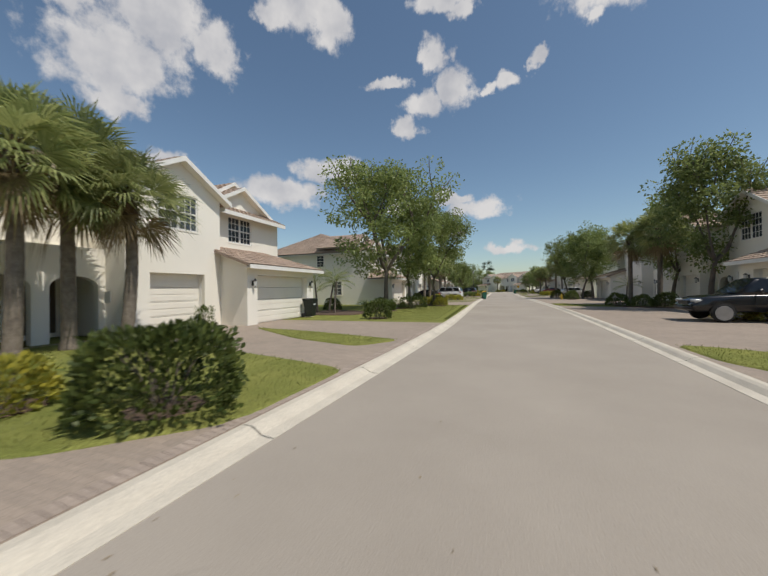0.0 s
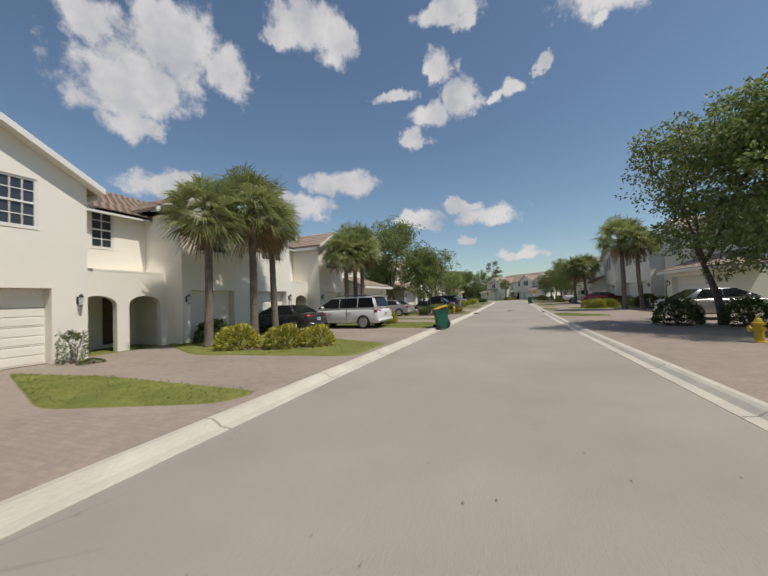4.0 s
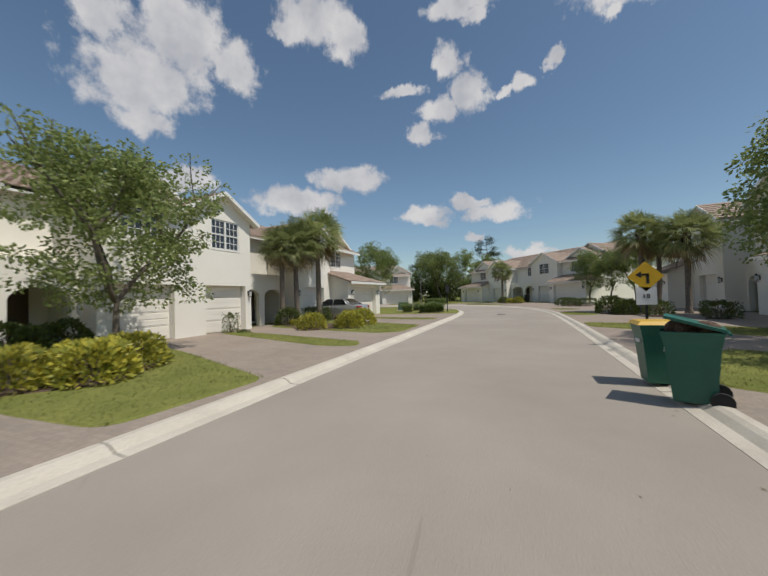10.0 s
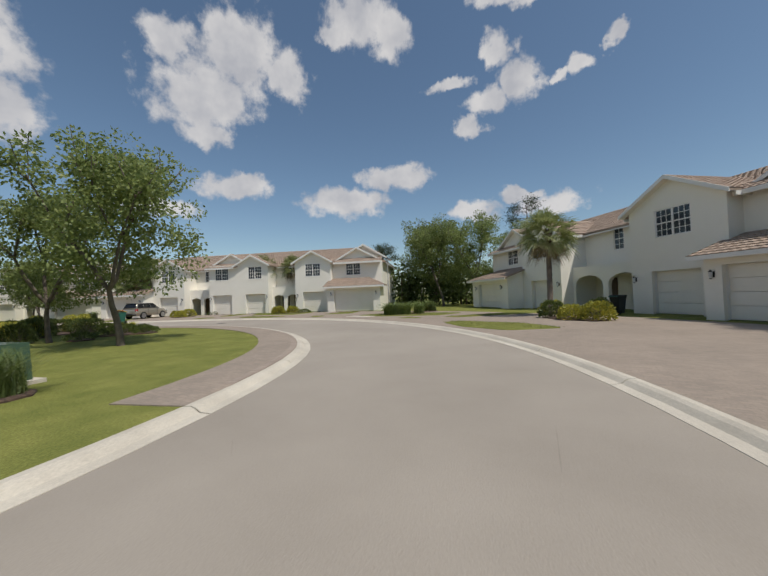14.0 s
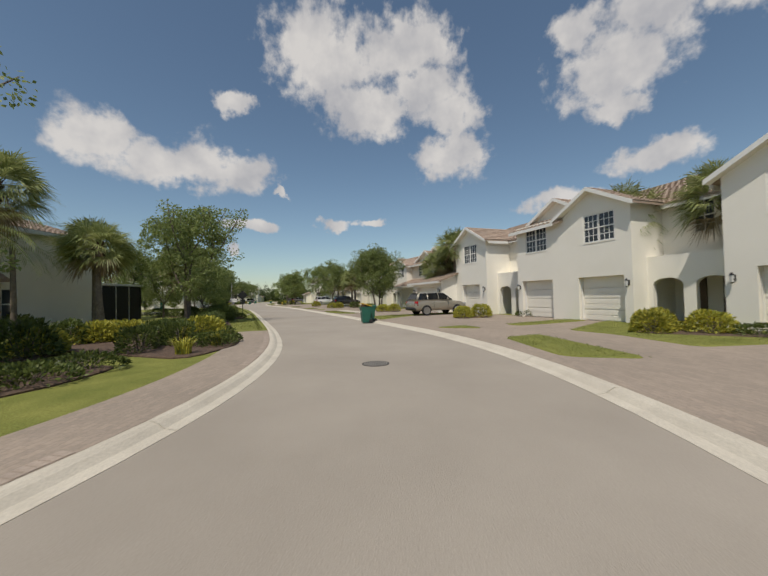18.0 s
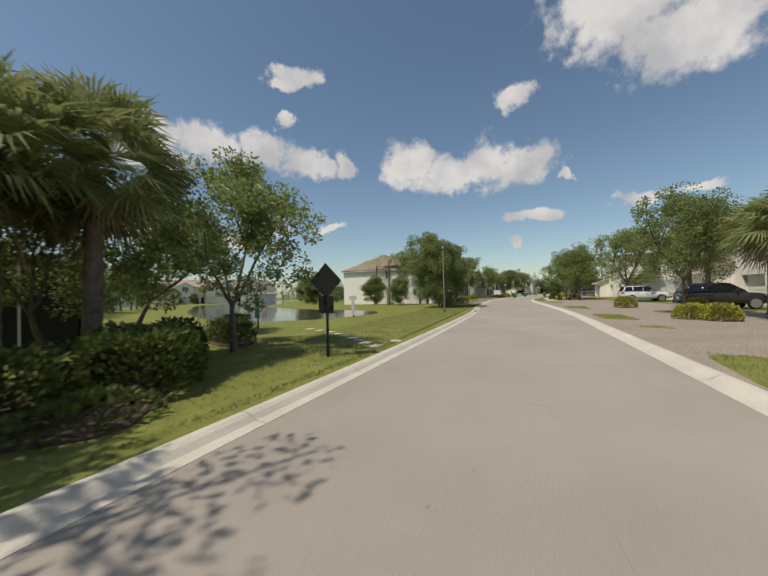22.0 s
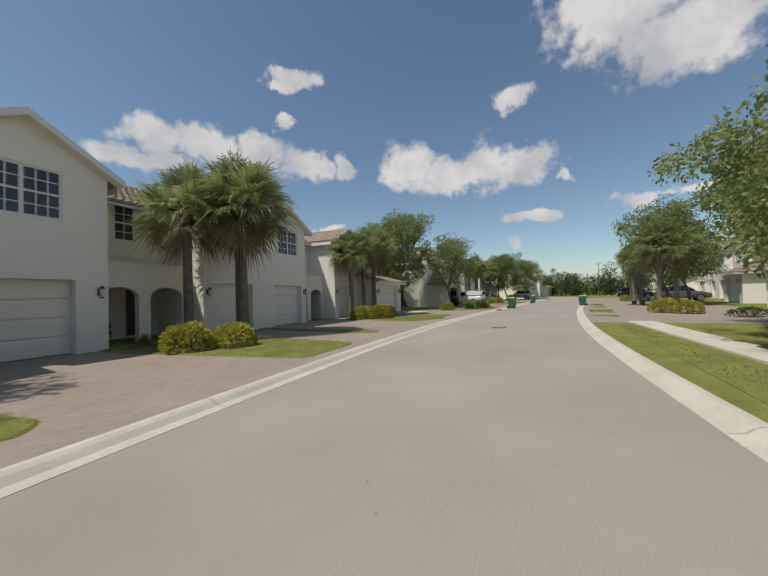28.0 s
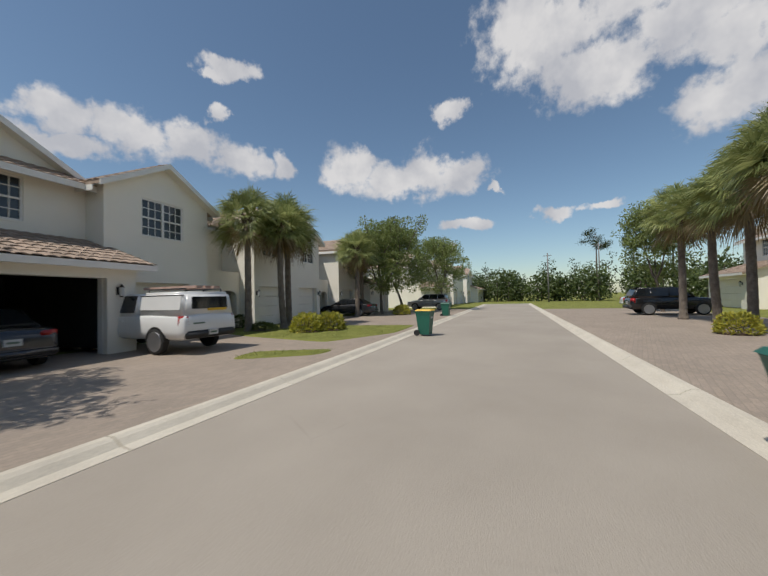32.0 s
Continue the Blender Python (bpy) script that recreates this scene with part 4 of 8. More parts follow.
def palm_meshes(seed, trunk_h, radius, fronds=34):
    """Cabbage palm: ringed trunk with old boots, round head of folded fan leaves, dry ones hanging."""
    r = random.Random(seed)
    bm = bmesh.new()
    path = []
    bend = r.uniform(-.15, .15), r.uniform(-.15, .15)
    n = 26
    for k in range(n + 1):
        f = k / n
        rad = 0.17 - 0.035 * f + (0.012 if k % 2 else 0) + (0.08 * (1 - f * 12) if f < 0.08 else 0)
        path.append((bend[0] * math.sin(f * 2.2), bend[1] * math.sin(f * 2.6), f * trunk_h - 0.05, rad))
    tube(bm, path, 10)
    top = Vector(path[-1][:3])
    trunk = bpy.data.meshes.new("trunk")
    bmesh.ops.recalc_face_normals(bm, faces=bm.faces)
    bm.to_mesh(trunk)
    bm.free()
    trunk.materials.append(PBARK)
    trunk.polygons.foreach_set("use_smooth", [True] * len(trunk.polygons))
    bm = bmesh.new()
    for k in range(46):
        a, f = r.uniform(0, math.tau), r.uniform(0, 1)
        p = Vector((0.13 * math.cos(a), 0.13 * math.sin(a), -0.9 + 0.95 * f)) + top
        d = Vector((math.cos(a), math.sin(a), 1.6)).normalized()
        q = p + d * 0.30
        s = Vector((-math.sin(a), math.cos(a), 0)) * 0.05
        vs = [bm.verts.new(c) for c in (p - s, p + s, q + s * 0.5, q - s * 0.5)]
        bm.faces.new(vs)
        ws = [bm.verts.new(c + Vector((math.cos(a), math.sin(a), 0)) * 0.03) for c in (p - s, p + s, q + s * 0.5, q - s * 0.5)]
        bm.faces.new(ws)
    boots = bpy.data.meshes.new("boot_fibre")
    bm.to_mesh(boots)
    bm.free()
    boots.materials.append(BOOT)
    out = {}
    for nm, mat, cnt, lo, hi in (("crown", PALMLEAF, fronds, -0.62, 1.0), ("dry_fronds", DRYLEAF, 6, -0.98, -0.75)):
        verts, faces = [], []
        for k in range(cnt):
            a = k * 2.39996 + r.uniform(-.2, .2)
            ez = lo + (hi - lo) * ((k + 0.5) / cnt) + r.uniform(-.08, .08)
            el = math.asin(max(-1, min(1, ez)))
            d = Vector((math.cos(a) * math.cos(el), math.sin(a) * math.cos(el), math.sin(el)))
            stem = radius * r.uniform(0.36, 0.52)
            base = top + Vector((0, 0, -0.05))
            mid = base + d * stem
            mid.z -= 0.10 * stem * math.cos(el)
            i = len(verts)
            sd = Vector((-math.sin(a), math.cos(a), 0)) * 0.02
            verts += [base - sd, base + sd, mid + sd, mid - sd]
            faces.append((i, i + 1, i + 2, i + 3))
            side = Vector((-math.sin(a), math.cos(a), 0))
            up = side.cross(d).normalized() * -1
            if up.z < 0:
                up = -up
            roll = r.uniform(-0.95, 0.95)
            side, up = side * math.cos(roll) + up * math.sin(roll), up * math.cos(roll) - side * math.sin(roll)
            blades = 25
            for b in range(blades):
                th = (b / (blades - 1) - 0.5) * 2.9
                bd = (d * math.cos(th) + side * math.sin(th) + up * (0.28 * abs(math.sin(th)))).normalized()
                ln = radius * r.uniform(0.46, 0.60) * (0.72 + 0.28 * math.cos(th))
                p1 = mid + bd * ln * 0.6
                p2 = mid + bd * ln + Vector((0, 0, -1)) * ln * r.uniform(0.10, 0.42)
                w = (bd.cross(up)).normalized() * 0.0135 * radius
                i = len(verts)
                verts += [mid, p1 + w, p2, p1 - w]
                faces.append((i, i + 1, i + 2, i + 3))
        out[nm] = leaf_mesh(nm, verts, faces, mat)
    return trunk, boots, out["crown"], out["dry_fronds"]


PALMS = {}
for key, (sd, th, rad, fr) in {"a": (5, 4.6, 2.05, 50), "b": (9, 4.6, 2.2, 54), "c": (15, 4.6, 1.9, 46)}.items():
    PALMS[key] = palm_meshes(sd, th, rad, fr)


def palm(kind, x, y, head, turn, scale=1.0, z=0.08, label="cabbage palm with a ringed trunk and round fan-leaf head"):
    """head: height of the leaf head's middle."""
    trunk, boots, crown, dry = PALMS[kind]
    k = head / 4.7
    e = thing("cabbage_palm", Matrix.Translation((x, y, z)) @ pose(0, 0, 0, 0, 0, turn), label, "palm", "cabbage palms")
    tr = shared("trunk", trunk, e, Matrix.Diagonal((scale, scale, k, 1)))
    up = Matrix.Translation((0, 0, 4.55 * k)) @ Matrix.Scale(scale, 4) @ Matrix.Translation((0, 0, -4.55))
    shared("boot_fibre", boots, e, up)
    shared("crown", crown, e, up)
    shared("dry_fronds", dry, e, up)
    return e


def queen_palm_mesh(seed, radius, fronds, sub=26):
    """Feather palm head: arching stems with hanging leaflets."""
    r = random.Random(seed)
    verts, faces = [], []
    for k in range(fronds):
        a = k * 2.39996
        el = r.uniform(0.15, 1.2)
        p = Vector((0, 0, 0))
        d = Vector((math.cos(a) * math.cos(el), math.sin(a) * math.cos(el), math.sin(el)))
        step = radius / sub * 1.1
        for s in range(sub):
            q = p + d * step
            d = (d + Vector((0, 0, -0.075))).normalized()
            side = Vector((-math.sin(a), math.cos(a), 0))
            i = len(verts)
            verts += [p - side * 0.012, p + side * 0.012, q + side * 0.01, q - side * 0.01]
            faces.append((i, i + 1, i + 2, i + 3))
            if s > 3:
                for sg in (-1, 1):
                    ld = (side * sg + d * 0.5 + Vector((0, 0, -0.55))).normalized()
                    leaf(verts, faces, p, ld, Vector((0, 0, 1)), radius * 0.26 * r.uniform(0.8, 1.1), 0.016)
            p = q
    return leaf_mesh("crown", verts, faces, PALMLEAF)


FEATHER = {"queen": queen_palm_mesh(4, 2.3, 14), "small": queen_palm_mesh(8, 1.1, 18, 16)}


def feather_palm(kind, x, y, h, turn=0.0, scale=1.0, lean=0.0, z=0.06, label="slender feather palm with arching fronds"):
    e = thing("feather_palm", pose(x, y, z, 0, 0, turn), label, "palm", "feather palms")
    bm = bmesh.new()
    tube(bm, [(lean * (k / 12) ** 1.4, 0, h * k / 12 - 0.05, (0.13 if kind == "queen" else 0.07) * (1 - 0.25 * k / 12) + (0.008 if k % 2 else 0)) for k in range(13)], 8)
    part("trunk", bm, PBARK, e, smooth=True)
    shared("crown", FEATHER[kind], e, Matrix.Translation((lean, 0, h - 0.05)) @ Matrix.Scale(scale, 4))
    return e


def bush_mesh(seed, rx, ry, rz, mat, count, size, boxy=0.0, up=0.3):
    """A rounded or clipped mass of leaves on twigs, standing on the ground."""
    r = random.Random(seed)
    verts, faces = [], []
    for _ in range(count):
        u = rand_dir(r)
        u.z = abs(u.z)
        if boxy:
            m = max(abs(u.x), abs(u.y), u.z)
            u = u.lerp(u / m, boxy)
        f = r.uniform(0.55, 1.0) ** 0.4
        wob = 1 + 0.12 * math.sin(u.x * 5 + seed) * math.cos(u.y * 4 + seed * 2)
        p = Vector((u.x * rx * f * wob, u.y * ry * f * wob, 0.04 + u.z * rz * f * wob))
        d = (u + rand_dir(r) * 0.8 + Vector((0, 0, up))).normalized()
        leaf(verts, faces, p, d, rand_dir(r), size * r.uniform(0.7, 1.3), size * 0.27)
    return leaf_mesh("leaves", verts, faces, mat)


def twig_mesh(seed, rx, ry, rz):
    r = random.Random(seed)
    bm = bmesh.new()
    for _ in range(9):
        a = r.uniform(0, math.tau)
        f = r.uniform(0.2, 0.75)
        tube(bm, [(0.1 * math.cos(a), 0.1 * math.sin(a), -0.02, 0.02), (rx * f * 0.6 * math.cos(a), ry * f * 0.6 * math.sin(a), rz * 0.5, 0.014), (rx * f * math.cos(a), ry * f * math.sin(a), rz * 0.8, 0.006)], 5, False)
    me = bpy.data.meshes.new("branch_frame")
    bm.to_mesh(me)
    bm.free()
    me.materials.append(BARK)
    return me


BUSHES = {
    "green": (bush_mesh(1, 0.8, 0.8, 1.0, SHRUB, 1500, 0.13), twig_mesh(1, 0.8, 0.8, 1.0)),
    "yellow": (bush_mesh(2, 0.7, 0.7, 0.75, CROTON, 1300, 0.13), twig_mesh(2, 0.7, 0.7, 0.75)),
    "hedge": (bush_mesh(3, 1.0, 0.5, 0.75, SHRUB, 1700, 0.10, 0.8), twig_mesh(3, 1.0, 0.5, 0.75)),
    "cube": (bush_mesh(4, 0.5, 0.5, 0.9, SHRUB, 1100, 0.085, 0.9), twig_mesh(4, 0.5, 0.5, 0.9)),
    "low": (bush_mesh(5, 0.9, 0.6, 0.35, SHRUB, 800, 0.10), twig_mesh(5, 0.9, 0.6, 0.35)),
    "big": (bush_mesh(6, 1.0, 1.0, 1.1, SHRUB, 3600, 0.12, 0.55), twig_mesh(6, 1.0, 1.0, 1.1)),
}
WORDS = {"green": ("rounded dark green shrub in a planting bed", "shrub"), "yellow": ("yellow-green croton shrub in a planting bed", "shrub"),
         "hedge": ("clipped dark green hedge", "hedge"), "cube": ("square clipped green shrub beside the garage", "shrub"),
         "low": ("low spreading green ground-cover shrub", "shrub"), "big": ("large clipped round shrub with brown-tipped leaves", "shrub")}


def bush(kind, x, y, s=1.0, turn=0.0, z=0.10, sy=None, sz=None):
    leaves, twigs = BUSHES[kind]
    lab, cat = WORDS[kind]
    name = {"hedge": "hedge"}.get(kind, "shrub")
    e = thing(name, Matrix.Translation((x, y, z)) @ pose(0, 0, 0, 0, 0, turn) @ Matrix.Diagonal((s, sy or s, sz or s, 1)), lab, cat, "garden shrubs")
    shared("leaves", leaves, e)
    shared("branch_frame", twigs, e)
    return e


def tuft_mesh(seed, count, h, spread, mat, width=0.012):
    """Arching grass blades."""
    r = random.Random(seed)
    verts, faces = [], []
    for _ in range(count):
        a = r.uniform(0, math.tau)
        b = r.uniform(0, 0.4) * spread
        p = Vector((b * math.cos(a * 3), b * math.sin(a * 3), 0))
        out = r.uniform(0.15, 1.0) * spread
        hh = h * r.uniform(0.6, 1.0)
        side = Vector((-math.sin(a), math.cos(a), 0)) * width
        prev = None
        for k in range(4):
            f = k / 3
            q = p + Vector((math.cos(a) * out * f * f, math.sin(a) * out * f * f, hh * (1.35 * f - 0.45 * f * f)))
            w = side * (1 - f * 0.85)
            cur = (len(verts), len(verts) + 1)
            verts += [q - w, q + w]
            if prev:
                faces.append((prev[0], prev[1], cur[1], cur[0]))
            prev = cur
    return leaf_mesh("blades", verts, faces, mat)


TUFTS = {"tall": tuft_mesh(1, 620, 0.95, 1.0, BLADE, 0.010), "mid": tuft_mesh(2, 300, 0.6, 0.5, BLADE), "lily": tuft_mesh(3, 160, 0.5, 0.45, CROTON, 0.018)}


def tuft(kind, x, y, s=1.0, turn=0.0, z=0.09):
    e = thing("ornamental_grass", Matrix.Translation((x, y, z)) @ pose(0, 0, 0, 0, 0, turn) @ Matrix.Scale(s, 4),
              {"tall": "tall clump of arching green ornamental grass", "mid": "clump of green ornamental grass", "lily": "tuft of striped yellow-green strap leaves"}[kind], "ornamental grass", "ornamental grasses")
    shared("blades", TUFTS[kind], e)
    return e


# ---- vehicles: local x forward, rear bumper at x = 0 ----
CARS = {
    # length, width, sill, belt stations (x, top, width share), cabin base (rear, front), roof (rear, front, height), side windows, wheel radius
    "sedan": (4.75, 1.82, 0.25, [(0, 0.74, 0.80), (0.05, 0.88, 0.92), (0.18, 0.97, 0.96), (0.6, 1.00, 0.99), (1.4, 0.99, 1.0), (2.6, 0.96, 1.0), (3.4, 0.95, 0.99), (4.1, 0.87, 0.97), (4.5, 0.76, 0.90), (4.68, 0.66, 0.80), (4.75, 0.56, 0.70)],
              (0.50, 3.50), (1.35, 2.50, 1.46), 2, 0.32),
    "suv": (4.55, 1.84, 0.34, [(0, 0.90, 0.82), (0.05, 1.02, 0.93), (0.16, 1.10, 0.97), (0.6, 1.12, 1.0), (2.0, 1.10, 1.0), (3.2, 1.08, 0.99), (3.9, 1.02, 0.97), (4.3, 0.92, 0.90), (4.48, 0.80, 0.82), (4.55, 0.70, 0.74)],
            (0.08, 3.35), (0.42, 2.45, 1.74), 3, 0.36),
    "minivan": (5.05, 1.96, 0.27, [(0, 0.90, 0.82), (0.05, 1.00, 0.93), (0.16, 1.06, 0.97), (0.6, 1.08, 1.0), (2.2, 1.06, 1.0), (3.7, 1.04, 0.99), (4.4, 0.95, 0.97), (4.8, 0.82, 0.89), (4.98, 0.70, 0.80), (5.05, 0.60, 0.70)],
                (0.07, 4.15), (0.40, 2.95, 1.76), 3, 0.34),
    "pickup": (5.5, 1.90, 0.40, [(0, 1.05, 0.90), (0.05, 1.12, 0.97), (0.3, 1.14, 1.0), (1.9, 1.14, 1.0), (2.2, 1.14, 1.0), (4.0, 1.12, 0.99), (4.9, 1.06, 0.97), (5.3, 0.95, 0.92), (5.45, 0.80, 0.85), (5.5, 0.70, 0.80)],
               (2.05, 4.10), (2.20, 3.30, 1.80), 2, 0.37),
}
CARS["capped"] = CARS["pickup"]


def loft(bm, rings):
    vs = [[bm.verts.new(p) for p in ring] for ring in rings]
    for a, b in zip(vs, vs[1:]):
        for k in range(len(a) - 1):
            bm.faces.new([a[k], a[k + 1], b[k + 1], b[k]])
        bm.faces.new([a[-1], a[0], b[0], b[-1]])
    bm.faces.new(vs[0][::-1])
    bm.faces.new(vs[-1])


def plate_on(bm, pts, out, thick=0.02):
    """A thin pane over four points, pushed out along a direction."""
    o = Vector(out)
    v1 = [bm.verts.new(Vector(p) + o) for p in pts]
    v2 = [bm.verts.new(Vector(p) + o - o.normalized() * (thick + o.length)) for p in pts]
    bm.faces.new(v1)
    bm.faces.new(v2[::-1])
    for q in range(len(pts)):
        j = (q + 1) % len(pts)
        bm.faces.new([v1[q], v1[j], v2[j], v2[q]])


def cabin(e, name, mat, h, b0, b1, zb, r0, r1, zr, lean=0.20):
    """The painted frustum over the belt line, with rounded edges."""
    bm = bmesh.new()
    wr = h - 0.06 - lean
    wb = h - 0.05
    base = [(b0, -wb, zb - 0.04), (b1, -wb * 0.96, zb - 0.04), (b1, wb * 0.96, zb - 0.04), (b0, wb, zb - 0.04)]
    roof = [(r0, -wr, zr - 0.03), (r1, -wr * 0.97, zr - 0.03), (r1, wr * 0.97, zr - 0.03), (r0, wr, zr - 0.03)]
    lo, hi = [bm.verts.new(p) for p in base], [bm.verts.new(p) for p in roof]
    bm.faces.new(lo[::-1])
    bm.faces.new(hi)
    for k in range(4):
        bm.faces.new([lo[k], lo[(k + 1) % 4], hi[(k + 1) % 4], hi[k]])
    bmesh.ops.recalc_face_normals(bm, faces=bm.faces)
    bmesh.ops.bevel(bm, geom=[x for x in bm.edges if max(v.co.z for v in x.verts) > zb], offset=0.09, segments=4, affect="EDGES", clamp_overlap=True)
    part(name, bm, mat, e, smooth=True)
    return wb, wr


def car(kind, x, y, turn, mat, label, category="car", z=0.12, rack=False):
    L, Wd, sill, tops, (b0, b1), (r0, r1, zr), panes, wr = CARS[kind]
    name = {"sedan": "sedan_car", "suv": "suv_car", "minivan": "minivan", "pickup": "pickup_truck", "capped": "pickup_truck"}[kind]
    e = thing(name, pose(x, y, z, 0, 0, turn), label, category, "parked vehicles")
    h = Wd / 2
    dark_trim = kind in ("suv", "pickup", "capped")

    def belt(px):
        for (xa, za, _), (xb, zb, _) in zip(tops, tops[1:]):
            if xa <= px <= xb:
                return za + (zb - za) * (px - xa) / (xb - xa)
        return tops[-1][1]

    bm = bmesh.new()
    rings = []
    for px, zt, f in tops:
        w = h * f
        lift = 0.14 if px < 0.04 or px > L - 0.05 else 0.05 if px < 0.1 or px > L - 0.2 else 0.0
        side = [(w * 0.80, sill + lift), (w * 0.96, sill + 0.08 + lift), (w, sill + 0.26), (w * 0.985, (sill + zt) / 2 + 0.06), (w * 0.97, zt - 0.10), (w * 0.92, zt - 0.025), (w * 0.70, zt), (0.0, zt + 0.025)]
        ring = [(px, -a, b) for a, b in side] + [(px, a, b) for a, b in side[-2::-1]]
        rings.append(ring)
    loft(bm, rings)
    part("body", bm, mat, e, smooth=True)
    zb = belt((b0 + b1) / 2)
    wb, wt = cabin(e, "cabin", mat, h, b0, b1, zb, r0, r1, zr)
    if kind == "capped":
        cabin(e, "canopy", mat, h, 0.05, 2.02, zb, 0.10, 2.02, zr + 0.02, 0.10)
    # side windows: panes between slim pillars
    for sg in (-1, 1):
        fl, fh = 0.10, 0.86
        za, zc = zb + (zr - zb) * fl, zb + (zr - zb) * fh
        ya, yc = wb + (wt - wb) * fl, wb + (wt - wb) * fh
        xa0, xa1 = b0 + (r0 - b0) * fl + 0.10, b1 + (r1 - b1) * fl - 0.16
        xc0, xc1 = b0 + (r0 - b0) * fh + 0.10, b1 + (r1 - b1) * fh - 0.10
        if kind == "sedan":
            xa0 += 0.25
        cuts = [0.0, 0.30, 0.62, 1.0] if panes == 3 else [0.0, 0.48, 1.0]
        base0, base1 = max(xa0, xc0 - 0.35), xa1
        for c0, c1 in zip(cuts, cuts[1:]):
            pa, pb = base0 + (base1 - base0) * c0 + 0.03, base0 + (base1 - base0) * c1 - 0.03
            qa, qb = max(xc0, min(pa, xc1 - 0.1)), min(pb, xc1)
            if c0 > 0:
                qa = min(pa, xc1 - 0.06)
            bm = bmesh.new()
            plate_on(bm, [(pa, sg * ya, za), (pb, sg * ya * 0.985, za), (qb, sg * yc * 0.985, zc), (qa, sg * yc, zc)], (0, sg * 0.012, 0.004))
            part("side_window", bm, CARGLASS, e)
        if kind == "capped":
            bm = bmesh.new()
            plate_on(bm, [(0.2, sg * (h - 0.075), zb + 0.14), (1.9, sg * (h - 0.075), zb + 0.14), (1.9, sg * (h - 0.14), zr - 0.12), (0.2, sg * (h - 0.14), zr - 0.12)], (0, sg * 0.015, 0.004))
            cw = part("canopy_side_panel", bm, mat, e)
            bm = bmesh.new()
            box(bm, 0.15, 1.95, min(sg * (h - 0.12), sg * (h - 0.155)), max(sg * (h - 0.12), sg * (h - 0.155)), zr - 0.13, zr - 0.10)
            part("canopy_trim", bm, BLACK, e)
        # wheel arches: black plates paint the wells' shade on the uncut body
        for wx in (0.92 if kind not in ("pickup", "capped") else 1.15, L - 0.95):
            bm = bmesh.new()
            ra = wr + 0.055
            pts = [(wx + ra * math.cos(math.pi * k / 14), sg * (h * 0.99), wr + ra * math.sin(math.pi * k / 14)) for k in range(15)] + [(wx - ra, sg * h * 0.99, sill), (wx + ra, sg * h * 0.99, sill)]
            f1 = [bm.verts.new((p[0], p[1] + sg * 0.012, p[2])) for p in pts]
            f2 = [bm.verts.new((p[0], p[1] - sg * 0.10, p[2])) for p in pts]
            bm.faces.new(f1)
            bm.faces.new(f2[::-1])
            for q in range(len(pts)):
                j = (q + 1) % len(pts)
                bm.faces.new([f1[q], f1[j], f2[j], f2[q]])
            part("wheel_well_shade", bm, BLACK, e)
        # door seams and handles
        for px in ((b0 + b1) * 0.5 - 0.15, b1 - 0.55):
            bm = bmesh.new()
            box(bm, px - 0.006, px + 0.006, min(sg * h * 0.93, sg * (h * 1.001)), max(sg * h * 0.93, sg * (h * 1.001)), sill + 0.16, belt(px) - 0.05)
            part("door_seam", bm, BLACK, e)
            bm = bmesh.new()
            y0, y1 = sorted((sg * h * 0.97, sg * (h * 0.985 + 0.025)))
            box(bm, px - 0.62 if px > b1 - 1 else px - 0.30, px - 0.44 if px > b1 - 1 else px - 0.12, y0, y1, belt(px) - 0.20, belt(px) - 0.165)
            part("door_handle", bm, mat, e)
        # lamps and mirrors
        bm = bmesh.new()
        zl = tops[2][1]
        y0, y1 = sorted((sg * (h * 0.985), sg * (h - (0.42 if kind in ("sedan", "minivan") else 0.20))))
        hi, lo = (zl - 0.05, zl - 0.22) if kind in ("sedan", "minivan") else (zl - 0.03, zl - 0.38)
        box(bm, -0.012, 0.24, y0, y1, lo, hi)
        bmesh.ops.recalc_face_normals(bm, faces=bm.faces)
        for vert in bm.verts:
            outer = abs(vert.co.y) > h - 0.1
            if vert.co.x < 0.1 and outer:
                vert.co.x += 0.07
                vert.co.y -= sg * 0.07
            if not outer:
                vert.co.z += 0.03 if vert.co.z < (lo + hi) / 2 else -0.03
        bmesh.ops.bevel(bm, geom=bm.edges[:], offset=0.02, segments=2, affect="EDGES", clamp_overlap=True)
        part("tail_lamp", bm, REDLAMP, e, smooth=True)
        bm = bmesh.new()
        zf = tops[-3][1]
        y0, y1 = sorted((sg * (h * 0.90), sg * (h - 0.50)))
        box(bm, L - 0.42, L - 0.06, y0, y1, zf - 0.16, zf - 0.02)
        bmesh.ops.bevel(bm, geom=bm.edges[:], offset=0.03, segments=2, affect="EDGES", clamp_overlap=True)
        part("headlamp", bm, LAMPGLASS, e, smooth=True)
        bm = bmesh.new()
        y0, y1 = sorted((sg * (wb + 0.02), sg * (wb + 0.22)))
        box(bm, b1 - 0.72, b1 - 0.58, y0, y1, zb + 0.04, zb + 0.20)
        bmesh.ops.bevel(bm, geom=bm.edges[:], offset=0.04, segments=2, affect="EDGES", clamp_overlap=True)
        part("door_mirror", bm, mat if kind != "capped" else BLACK, e, smooth=True)
